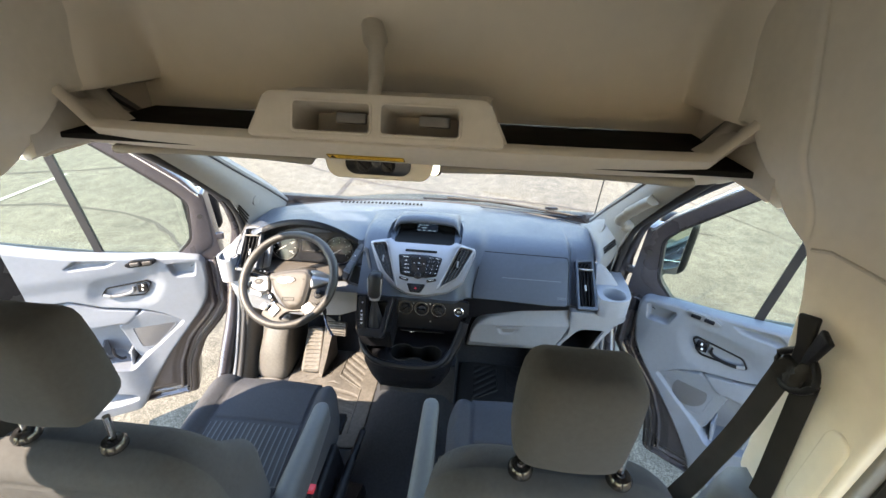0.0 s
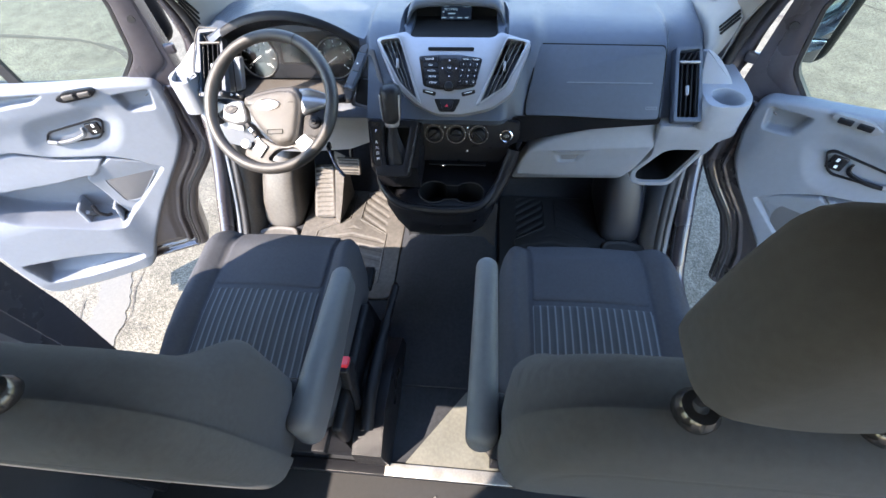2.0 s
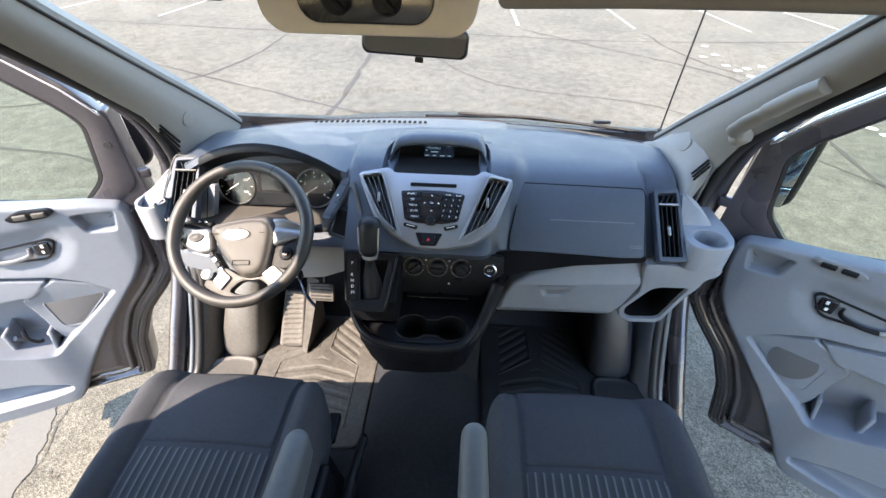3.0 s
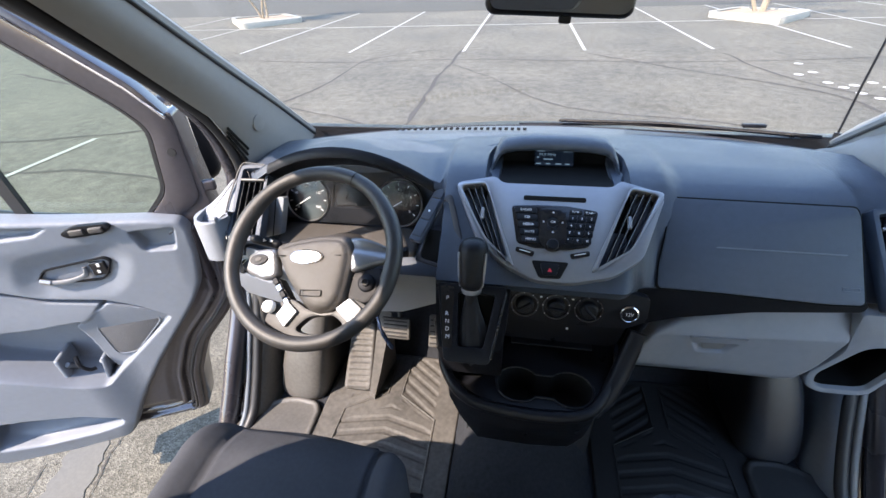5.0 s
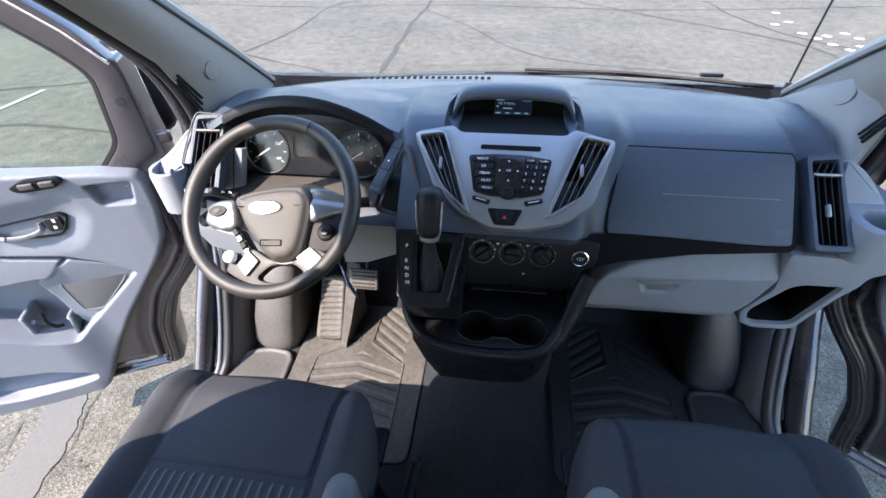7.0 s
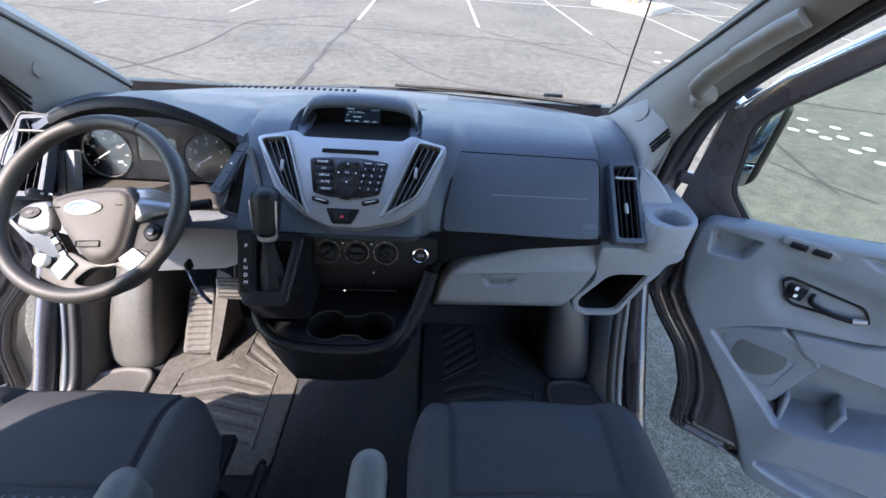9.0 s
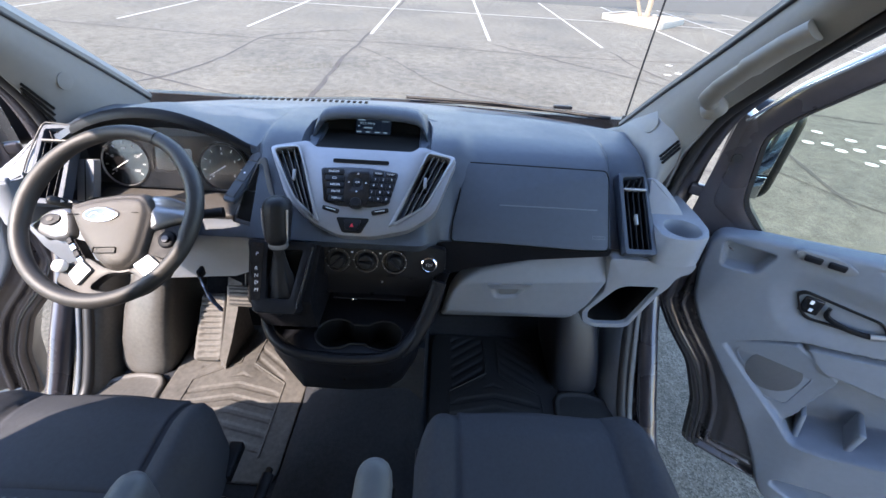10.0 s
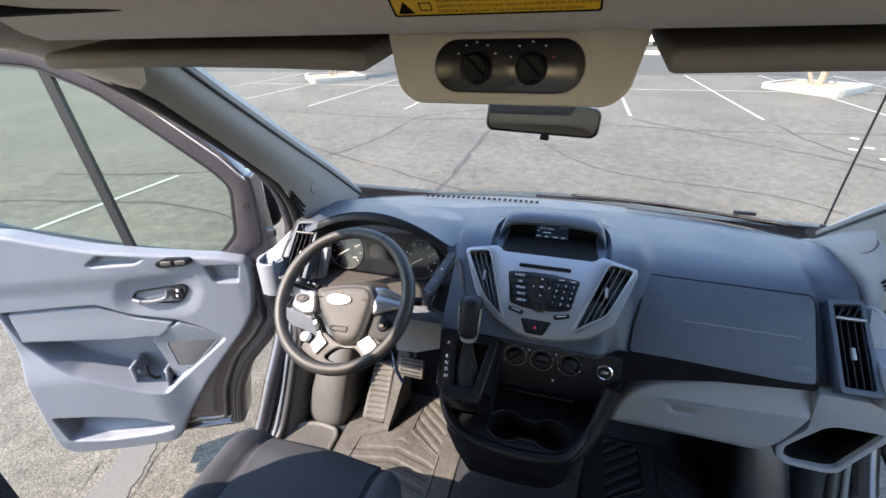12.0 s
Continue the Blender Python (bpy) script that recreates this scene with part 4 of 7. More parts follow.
xs = [-.87, -.845, -.82, -.80] + [-.76 + .05 * i for i in range(10)] + [-.285, -.278, -.272, -.265, -.24] + [-.2, -.172, -.166, -.16, -.1, -.03, .03, .1, .13, .15, .16, .166, .172, .185, .2, .215, .23] + [.24, .255, .27, .285, .3] + [.36 + .07 * i for i in range(5)] + [.654, .66, .666, .672, .72, .765, .772, .778, .784, .788, .79]
part("body", loft([dash_section(x) for x in xs]), DASH, dash, sharp=42)

# plane of the centre bezel: its x, its upward slope, its outward normal
SP = basis((0, 1.70, 1.451), (1, 0, 0), (0, .785, .62))


def sp(x, s, h=0.0):
    return SP @ Matrix.Translation((x, s, h))


bezel_out = smooth_poly([(-.243, .04), (-.144, .062), (-.126, .044), (.126, .044), (.144, .062), (.243, .032), (.19, -.125), (.13, -.172), (.04, -.194), (-.04, -.194), (-.115, -.16), (-.18, -.1)], .02, 3)
ventL = smooth_poly([(-.226, .028), (-.165, .038), (-.1, -.158), (-.158, -.1)], .012, 3)
ventR = smooth_poly([(.165, .038), (.226, .026), (.165, -.105), (.092, -.16)], .012, 3)
bez = part("centre_bezel", plate(bezel_out, [ventL, ventR], .03, sp(0, 0, .012), .006), SILVER, dash, "silver painted centre bezel")


def grille(poly, slats, lean, parent, m, vertical=True, depth=.03):
    """A vent: a dark well, upright slats and a tab."""
    # Black sheet behind the slats paints the dark of the duct.
    well = part("vent_well", plate([(c[0], c[1]) for c in poly], [], .004, m @ Matrix.Translation((0, 0, -depth))), INKDARK, parent)
    xs0, xs1 = min(p[0] for p in poly), max(p[0] for p in poly)
    def span(frac):
        """The bottom and top of a slat that runs at this share of the width."""
        bot, top = lean
        a = Vector((lerp(bot[0][0], bot[1][0], frac), lerp(bot[0][1], bot[1][1], frac)))
        b = Vector((lerp(top[0][0], top[1][0], frac), lerp(top[0][1], top[1][1], frac)))
        return a, b
    for i in range(slats):
        a, b = span((i + 1) / (slats + 1))
        d = (b - a).normalized()
        mm = m @ basis(((a.x + b.x) / 2, (a.y + b.y) / 2, -.012), (-d.y * -1, d.x * -1, 0), (d.x, d.y, 0))
        part("slat", rbox((.0045, (b - a).length, .02), .002, 1, mm), INKDARK, parent)
        # Pale strip paints the light that the slat's front edge catches.
        part("slat_glint", rbox((.0013, (b - a).length * .94, .002), .0005, 1, mm @ Matrix.Translation((0, 0, .0095))), GREYDARK, parent)
    a, b = span(.45)
    c = a.lerp(b, .55)
    part("tab", rbox((.008, .03, .012), .003, 1, m @ Matrix.Translation((c.x, c.y, -.003))), SILVER, parent)


grille(ventL, 3, (((-.158, -.1), (-.1, -.158)), ((-.226, .028), (-.165, .038))), bez, sp(0, 0, .012))
grille(ventR, 3, (((.092, -.16), (.165, -.105)), ((.165, .038), (.226, .026))), bez, sp(0, 0, .012))

for vp in (ventL, ventR):
    vc = (sum(p[0] for p in vp) / len(vp), sum(p[1] for p in vp) / len(vp))
    part("vent_frame", plate([(vc[0] + (x - vc[0]) * 1.22, vc[1] + (y - vc[1]) * 1.09) for x, y in vp], [[(vc[0] + (x - vc[0]) * 1.0, vc[1] + (y - vc[1]) * 1.0) for x, y in vp]], .01, sp(0, 0, .0165), .0035), BRIGHT, bez, "bright silver vent frame")

# radio keys
part("disc_slot", plate(rrect(.142, .011, .004, 3, -.004, .006), [], .004, sp(0, 0, .0135)), INKDARK, bez)
keys = part("key_panel", plate(smooth_poly([(-.102, -.017), (-.036, -.012), (.026, -.012), (.094, -.022), (.075, -.108), (.03, -.118), (-.045, -.118), (-.085, -.108)], .008, 3), [], .004, sp(0, 0, .0155), .0015), GLOSSBLACK, bez)
KM = sp(0, 0, .0156)
for i, word in enumerate(("RADIO", "CD", "MEDIA", "MUTE", "MENU")):
    s = -.027 - .018 * i
    c = -.068 + .0035 * i
    part("key", plate(rrect(.05 - .002 * i, .0155, .003, 2, c, s), [], .003, KM @ Matrix.Translation((0, 0, .0025)), .001), BLACK, keys)
    letters(word, .0085, KM @ Matrix.Translation((c, s, .0028)), WHITE, keys)
for i, word in enumerate(("TUNE-", "TUNE+")):
    part("key", plate(rrect(.027, .011, .002, 2, .044 + .031 * i, -.027 - .001 * i), [], .003, KM @ Matrix.Translation((0, 0, .0025)), .001), BLACK, keys)
    letters(word, .0065, KM @ Matrix.Translation((.044 + .031 * i, -.027 - .001 * i, .0028)), WHITE, keys)
for r in range(4):
    for c in range(3):
        x, s = .037 + .0205 * c - .003 * r, -.043 - .0175 * r
        part("key", plate(rrect(.019, .0155, .002, 2, x, s), [], .003, KM @ Matrix.Translation((0, 0, .0025)), .001), BLACK, keys)
        letters("123456789*0#"[r * 3 + c], .0085, KM @ Matrix.Translation((x, s, .0028)), WHITE, keys)
part("rocker", plate(smooth_poly([(-.034, -.02), (.022, -.02), (.026, -.1), (.008, -.125), (-.018, -.125), (-.038, -.1)], .012, 3), [disc(.0125, None, 16, -.006, -.055)], .004, KM @ Matrix.Translation((0, 0, .004)), .001), GLOSSBLACK, keys)
part("key", plate(disc(.0118, None, 18, -.006, -.055), [], .004, KM @ Matrix.Translation((0, 0, .0045)), .001), BLACK, keys)
letters("OK", .008, KM @ Matrix.Translation((-.006, -.055, .0048)), WHITE, keys)
for dx, ds in ((0, .024), (0, -.024), (-.021, 0), (.021, 0)):
    part("arrow", plate([(-.006 + dx - .0025, -.055 + ds - .002), (-.006 + dx + .0025, -.055 + ds - .002), (-.006 + dx, -.055 + ds + .0025)], [], .0004, KM @ Matrix.Translation((0, 0, .0046))), WHITE, keys)
part("volume_knob", cyl(.014, .0125, .012, sp(-.005, -.11, .016), 24, None, .002), BLACK, bez)
for sx in (-1, 1):
    part("key", plate(smooth_poly([(-.005 + sx * .038, -.127), (-.005 + sx * .08, -.117), (-.005 + sx * .082, -.128), (-.005 + sx * .042, -.139)], .004, 2), [], .004, sp(0, 0, .0155), .001), GLOSSBLACK, bez)
    part("mark", plate([(-.005 + sx * .048, -.129), (-.005 + sx * .072, -.1235), (-.005 + sx * .072, -.125), (-.005 + sx * .048, -.1305)], [], .0004, sp(0, 0, .0159)), WHITE, bez)
part("hazard_well", plate(smooth_poly([(-.05, -.147), (.032, -.147), (.014, -.186), (-.032, -.186)], .006, 3), [], .004, sp(0, 0, .0145), .001), INKDARK, bez)
part("hazard_switch", plate(smooth_poly([(-.03, -.152), (.012, -.152), (.006, -.18), (-.024, -.18)], .005, 3), [], .004, sp(0, 0, .0175), .001), BLACK, bez)
part("hazard_mark", plate([(-.014, -.172), (-.004, -.172), (-.009, -.163)], [], .0004, sp(0, 0, .0178)), RED, bez)

# display under its hood
def hood_loop(x):
    k = abs(x) / .16
    d = .05 * k ** 12 + .006 * k * k
    f = .008 * k * k + .03 * k ** 12
    return [(x, 2.12, 1.465), (x, 2.02, 1.512 - d * .8), (x, 1.945, 1.538 - d), (x, 1.9 - f * .6, 1.546 - d), (x, 1.88 - f, 1.543 - d), (x, 1.868 - f, 1.532 - d), (x, 1.868 - f, 1.52 - d), (x, 1.878 - f, 1.514 - d), (x, 1.955, 1.508 - d * .9), (x, 1.96, 1.44), (x, 2.1, 1.44)]


part("display_hood", loft([hood_loop(x) for x in (-.16, -.158, -.1555, -.152, -.1465, -.139, -.126, -.09, -.045, 0, .045, .09, .126, .139, .1465, .152, .1555, .158, .16)]), DASH, dash, "moulded hood over the small display", sharp=60)
part("display_well", plate(smooth_poly([(-.154, .05), (.154, .05), (.142, -.07), (-.142, -.07)], .02, 3), [], .01, basis((0, 1.905, 1.484), (1, 0, 0), (0, .72, .69)) @ Matrix.Translation((0, 0, -.006)), .002), INKDARK, dash)
for sx in (-1, 1):
    part("hood_cheek", loft([[(sx * .134, 1.98, 1.50), (sx * .139, 1.86, 1.474), (sx * .16, 1.86, 1.472), (sx * .19, 1.98, 1.485)], [(sx * .134, 1.9, 1.47), (sx * .14, 1.80, 1.472), (sx * .158, 1.80, 1.475), (sx * .19, 1.9, 1.48)], [(sx * .136, 1.86, 1.44), (sx * .138, 1.745, 1.466), (sx * .152, 1.745, 1.473), (sx * .19, 1.86, 1.465)]]), DASH, dash, sharp=50)
part("display_floor", loft([[(x, y, z + .004) for y, z in ((1.745, 1.474), (1.79, 1.466), (1.84, 1.462), (1.94, 1.472))] + [(x, y, z) for y, z in ((1.94, 1.45), (1.745, 1.455))] for x in (-.137, 0, .137)]), INKDARK, dash)
DM = basis((0, 1.889, 1.488), (1, 0, 0), (0, .72, .69)) @ Matrix.Translation((0, 0, .002))
lcd = part("display", plate(rrect(.1, .05, .002, 2, .0, .004), [], .001, DM), SCREEN, dash, "dim blue radio display, switched on")
letters("10:19", .0115, DM @ Matrix.Translation((.035, .02, .0006)), LCDTEXT, lcd)
letters("99.9 MHz", .0115, DM @ Matrix.Translation((-.018, .01, .0006)), LCDTEXT, lcd)
for cx, cs, w in ((-.035, .021, .022), (-.015, -.003, .025), (-.04, -.016, .014), (-.015, -.016, .012), (.012, -.016, .016), (.035, -.016, .012), (-.042, .002, .006)):
    part("text_bar", plate(rrect(w, .0035, .001, 1, cx, cs), [], .0002, DM @ Matrix.Translation((0, 0, .0006))), LCDTEXT, lcd)

# passenger panel with its seam and embossed line
PP = basis((.46, 1.682, 1.376), (1, 0, 0), (0, .69, .724))
part("panel_gap", plate(smooth_poly([(-.196, .108), (.188, .104), (.195, .08), (.191, -.117), (.12, -.12), (-.1, -.113), (-.226, -.112), (-.224, -.06), (-.21, .01)], .012, 4), [], .012, PP @ Matrix.Translation((0, 0, .0055))), INKDARK, dash)
part("passenger_panel", plate(smooth_poly([(-.193, .105), (.185, .101), (.192, .08), (.188, -.114), (.12, -.117), (-.1, -.11), (-.223, -.109), (-.221, -.06), (-.207, .01)], .012, 4), [], .012, PP @ Matrix.Translation((0, 0, .008)), .004), DASH, dash, "charcoal panel over the passenger airbag")
part("panel_line", plate(rrect(.26, .003, .0014, 2, .03, -.008), [], .001, PP @ Matrix.Translation((0, 0, .0092))), FOOTTRIM, dash)
part("airbag_mark", plate(rrect(.034, .009, .002, 2, .163, -.082), [rrect(.031, .006, .001, 2, .163, -.082)], .0006, PP @ Matrix.Translation((0, 0, .009))), FOOTTRIM, dash)
letters("AIRBAG", .006, PP @ Matrix.Translation((.163, -.082, .0092)), FOOTTRIM, dash)


def side_vent(sx, corners, name, edge=None):
    """A tall vent at the dashboard's end: frame, chrome cross bar, upright slats."""
    o = basis(corners[0], corners[1], corners[2])
    w, h = corners[3], corners[4]
    f = part(name, plate(smooth_poly([(-w / 2 - .012, h / 2 + .012), (w / 2 + .004, h / 2 + .02), (w / 2 + .014, -h / 2 - .014), (-w / 2 - .01, -h / 2 - .014)], .008, 3), [smooth_poly([(-w / 2, h / 2), (w / 2 - .004, h / 2 + .006), (w / 2, -h / 2), (-w / 2, -h / 2)], .006, 3)], .03, o @ Matrix.Translation((0, 0, .006)), .003), DASH, dash, "charcoal framed side air vent")
    # Driver's edge and bar are coloured dull, since silver turns white in sun.
    if edge:
        part("vent_edge", tube(bend([o @ Vector((u, v, .007)) for u, v in edge], 5), .002, 8), HOUSING, f, "thin silver edge of the vent, dulled against the sun")
    # Black backing stands for the dark inside the vent.
    part("vent_well", plate(rrect(w + .01, h + .01, .004, 2), [], .003, o @ Matrix.Translation((0, 0, -.02))), INKDARK, f)
    for i in range(4):
        part("slat", rbox((.0025, h * .8, .02), .001, 1, o @ Matrix.Translation((lerp(-w / 2, w / 2, (i + .6) / 4.2), -h * .09, -.004))), BLACK, f)
    part("bar", rbox((w, .007, .014), .003, 1, o @ Matrix.Translation((0, h * .33, .003))), SILVER if sx > 0 else HOUSING, f)
    for i in range(3):
        part("slat", rbox((.003, h * .14, .012), .001, 1, o @ Matrix.Translation((lerp(-w / 2, w / 2, (i + 1) / 4), h * .42, -.002)) @ Matrix.Rotation(-.5 * sx, 4, "Z")), BLACK, f)
    part("tab", rbox((.008, .03, .012), .003, 1, o @ Matrix.Translation((-.006 * sx, -h * .1, .006))), SILVER, f)


side_vent(1, ((.732, 1.683, 1.366), (1, .07, -.03), (.03, .745, .667), .064, .2), "passenger_vent")
side_vent(-1, ((-.801, 1.695, 1.412), (1, .05, 0), (0, .745, .667), .07, .19), "driver_vent", [(-.04, -.108), (-.057, -.06), (-.059, 0), (-.05, .07), (-.04, .108), (-.02, .112), (.03, .107)])

# light grey lower dash: glovebox, end caps, open bin
band = [(.19, 1.17), (.30, 1.215), (.45, 1.25), (.66, 1.275), (.66, 1.30), (.3, 1.30), (.19, 1.29)]
part("black_band", plate(smooth_poly(band, .01, 3), [], .05, basis((0, 1.605, 0), (1, 0, 0), (0, 0, 1))), BLACK, dash)
GB = basis((0, 1.628, 0), (1, 0, 0), (0, 0, 1))
lid = smooth_poly([(.222, .972), (.246, 1.11), (.266, 1.152), (.32, 1.185), (.45, 1.222), (.56, 1.25), (.672, 1.274), (.686, 1.262), (.684, 1.175), (.652, 1.085), (.605, 1.02), (.42, .985)], .016, 4)
part("glove_gap", plate([(lerp(u, .45, -.025), lerp(v, 1.11, -.025)) for u, v in lid], [], .05, GB @ Matrix.Translation((0, 0, -.035))), INKDARK, dash)


def lid_face(u, v):
    """A flat face, an upper strip that leans back, a hollow behind the pull."""
    brow = 1.148 + .075 * (u - .28)
    h = .014 - .5 * np.clip(v - brow, 0, 1) - .05 * ease(1.05, .97, v)
    hollow = edge_distance(smooth_poly([(.352, 1.15), (.476, 1.158), (.44, 1.105), (.376, 1.1)], .01, 3), u, v)[0]
    return h - .012 * ease(.001, -.012, hollow)


glove = part("glovebox", relief(lid, lid_face, .004, GB, -.05, .008), GREY, dash, "light grey glovebox lid", sharp=180)
hand = part("glovebox_handle", plate(smooth_poly([(.348, 1.154), (.48, 1.161), (.468, 1.142), (.358, 1.136)], .005, 3), [], .012, GB @ Matrix.Translation((0, 0, .018)), .003), GREY, glove)
part("handle_recess", plate(smooth_poly([(.382, 1.134), (.446, 1.138), (.434, 1.112), (.39, 1.109)], .006, 3), [], .003, GB @ Matrix.Translation((0, 0, .007))), GREYDARK, hand)


VP = basis((-.801, 1.695, 1.412), (1, .05, 0), (0, .745, .667))
part("end_cheek", plate(smooth_poly([(-.05, .075), (-.066, .065), (-.092, .02), (-.122, -.015), (-.13, -.05), (-.128, -.1), (-.04, -.1)], .02, 4), [], .05, VP @ Matrix.Translation((0, 0, .003)), .008), GREY, dash, "light grey dashboard end beside the wheel", sharp=50)
dcup = (-.884, 1.65)
dshelf = part("cup_shelf", plate(smooth_poly([(-.845, 1.605), (-.87, 1.59), (-.905, 1.593), (-.926, 1.62), (-.936, 1.68), (-.932, 1.75), (-.845, 1.75)], .014, 4), [disc(.04, .043, 28, *dcup)], .115, Matrix.Translation((0, 0, 1.398)), .009), GREY, dash, "light grey cup shelf at the dashboard's end", sharp=50)
part("cup_well", lathe([(.0425, .0), (.04, -.02), (.038, -.06), (.001, -.06)], Matrix.Translation((*dcup, 1.388)), 28), GREY, dshelf)
part("cup_stop", rbox((.02, .014, .02), .004, 1, Matrix.Translation((-.858, 1.612, 1.399))), GREY, dshelf)
EP = basis((0, 1.615, 0), (1, 0, 0), (0, 0, 1))
hole = smooth_poly([(.72, 1.155), (.745, 1.166), (.838, 1.168), (.797, 1.06), (.785, 1.028), (.765, 1.02), (.69, 1.018), (.668, 1.03), (.66, 1.066)], .014, 4)
panel_out = smooth_poly([(.672, 1.262), (.80, 1.258), (.9, 1.262), (.915, 1.25), (.91, 1.222), (.873, 1.203), (.868, 1.172), (.843, 1.133), (.81, 1.05), (.797, 1.012), (.775, 1.002), (.69, 1.0), (.652, 1.018), (.64, 1.064), (.686, 1.14)], .014, 4)
cap = part("end_panel", plate(panel_out, [hole], .09, EP, .007), GREY, dash, "light grey dashboard end with an open bin", sharp=50)
hc = (.745, 1.09)
# Black sheets darken the inside of the grey bin.
part("bin_lining", plate([(lerp(u, hc[0], -.02), lerp(v, hc[1], -.02)) for u, v in hole], [[(lerp(u, hc[0], .03), lerp(v, hc[1], .03)) for u, v in hole]], .14, EP @ Matrix.Translation((0, 0, -.014))), INKDARK, cap)
part("bin_back", plate([(lerp(u, hc[0], -.02), lerp(v, hc[1], -.02)) for u, v in hole], [], .004, EP @ Matrix.Translation((0, 0, -.15))), INKDARK, cap)
cup_c = (.852, 1.652)
shelf = part("cup_shelf", plate(smooth_poly([(.778, 1.625), (.785, 1.603), (.81, 1.592), (.87, 1.594), (.905, 1.61), (.925, 1.65), (.932, 1.72), (.932, 1.85), (.778, 1.85)], .014, 4), [disc(.046, .046, 28, *cup_c)], .088, Matrix.Translation((0, 0, 1.348)), .009), GREY, dash, "light grey cup shelf at the dashboard's end", sharp=50)
VR = basis((.85, 1.72, 1.348), (1, 0, 0), (0, .45, .89))
part("end_cheek", plate(smooth_poly([(-.068, .1), (-.05, .095), (-.024, .078), (.006, .045), (.03, .012), (.048, -.02), (.055, -.06), (-.068, -.06)], .014, 4), [], .05, VR, .007), GREY, dash, "light grey dashboard end beside the door", sharp=50)
part("cup_well", lathe([(.0475, .0), (.044, -.02), (.042, -.055), (.001, -.055)], Matrix.Translation((*cup_c, 1.338)), 28), GREY, shelf)
part("shelf_foot", plate(smooth_poly([(.785, 1.64), (.8, 1.622), (.87, 1.625), (.9, 1.64), (.918, 1.69), (.918, 1.85), (.785, 1.85)], .012, 3), [], .07, Matrix.Translation((0, 0, 1.2595)), .004), GREY, cap)

# instrument cluster
CL = basis((-.545, 1.79, 1.392), (1, 0, 0), (0, .32, .947))
cluster = part("instrument_panel", plate(smooth_poly([(-.2, -.02), (-.185, .045), (-.1, .082), (.09, .085), (.19, .05), (.21, -.015), (.18, -.075), (-.17, -.075)], .03, 4), [], .006, CL), BLACK, dash, "black instrument cluster with two dials")
part("trim_ring", plate(smooth_poly([(-.1, -.07), (-.1, .02), (-.07, .05), (.07, .05), (.1, .02), (.1, -.07)], .02, 3), [smooth_poly([(-.06, -.03), (-.055, .042), (.055, .042), (.06, -.03)], .01, 3)], .002, CL @ Matrix.Translation((0, 0, .003))), BLACK, cluster)
part("centre_screen", plate(rrect(.1, .06, .006, 3, 0, .008), [], .001, CL @ Matrix.Translation((0, 0, .0025))), GLOSSBLACK, cluster)
for sx in (-1, 1):
    m = CL @ Matrix.Translation((sx * .135, -.008, .002))
    dial = part("dial", cyl(.062, .062, .002, m, 36), GLOSSBLACK, cluster)
    part("dial_ring", lathe([(.062, 0), (.065, .006), (.068, 0)], m, 36), SILVER, dial)
    for k in range(9):
        a = radians(220 - 32 * k)
        part("tick", plate(rrect(.008, .0022, .0005, 1, .052, 0), [], .0004, m @ Matrix.Translation((0, 0, .0027)) @ Matrix.Rotation(a, 4, "Z")), WHITE, dial)
        if k % 2 == 0:
            letters(str(k * (1 if sx > 0 else 20) // (1 if sx < 0 else 2) if sx < 0 else k), .011, m @ Matrix.Translation((.038 * math.cos(a), .038 * math.sin(a), .0028)), WHITE, dial)
    part("needle", plate([(-.01, -.0018), (.045, -.0007), (.045, .0007), (-.01, .0018)], [], .0008, m @ Matrix.Translation((0, 0, .005)) @ Matrix.Rotation(radians(212), 4, "Z")), WHITE, dial)
lens = part("cluster_lens", plate(smooth_poly([(-.21, -.02), (-.19, .05), (-.1, .09), (.1, .09), (.2, .055), (.215, -.015), (.185, -.08), (-.175, -.08)], .03, 4), [], .001, basis((-.545, 1.772, 1.392), (1, 0, 0), (0, -.22, .975))), CLEAR, cluster)
lens.visible_shadow = False
inner = part("inner_cheek", plate(smooth_poly([(-.03, .05), (.022, .056), (.012, -.05), (-.045, -.07)], .008, 3), [], .02, basis((-.745, 1.715, 1.362), (1, -.2, 0), (0, .35, .93)), .003), GREY, dash)
part("seam", plate([(-.006, .052), (-.003, .053), (-.014, -.06), (-.017, -.061)], [], .001, basis((-.745, 1.715, 1.362), (1, -.2, 0), (0, .35, .93)) @ Matrix.Translation((0, 0, .0006))), INKDARK, inner)
hood_arc = [(x, 1.557 - 1.35 * (x + .55) ** 2) for x in [-.75 + .045 * i for i in range(11)]]
# Black sheet stands for the shade on the hood's underside.
part("hood_shade", loft([[(x, 1.7442, h), (x, 1.7325, h - .008), (x, 1.7305, h - .023), (x, 1.812, h - .075), (x, 1.82, h - .064)] for x, h in hood_arc]), BLACK, dash, "black strip painting the shade under the instrument hood", sharp=60)
part("cluster_shelf", rbox((.4, .1, .02), .008, 1, basis((-.545, 1.72, 1.3), (1, 0, 0), (0, 1, .15))), HUBSKIN, dash)
column = part("switch_column", rbox((.034, .172, .016), .005, 2, basis((-.301, 1.688, 1.414), (.9, -.3, -.05), (.054, .14, .084))), DASH, dash, "charcoal column of switch blanks")
SC = basis((-.301, 1.688, 1.414), (.9, -.3, -.05), (.054, .14, .084)) @ Matrix.Translation((0, 0, .0075))
for v, h in ((.06, .04), (.005, .06), (-.052, .045)):
    part("switch", rbox((.027, h, .004), .0018, 1, SC @ Matrix.Translation((0, v, .001))), ARCHTRIM, column)
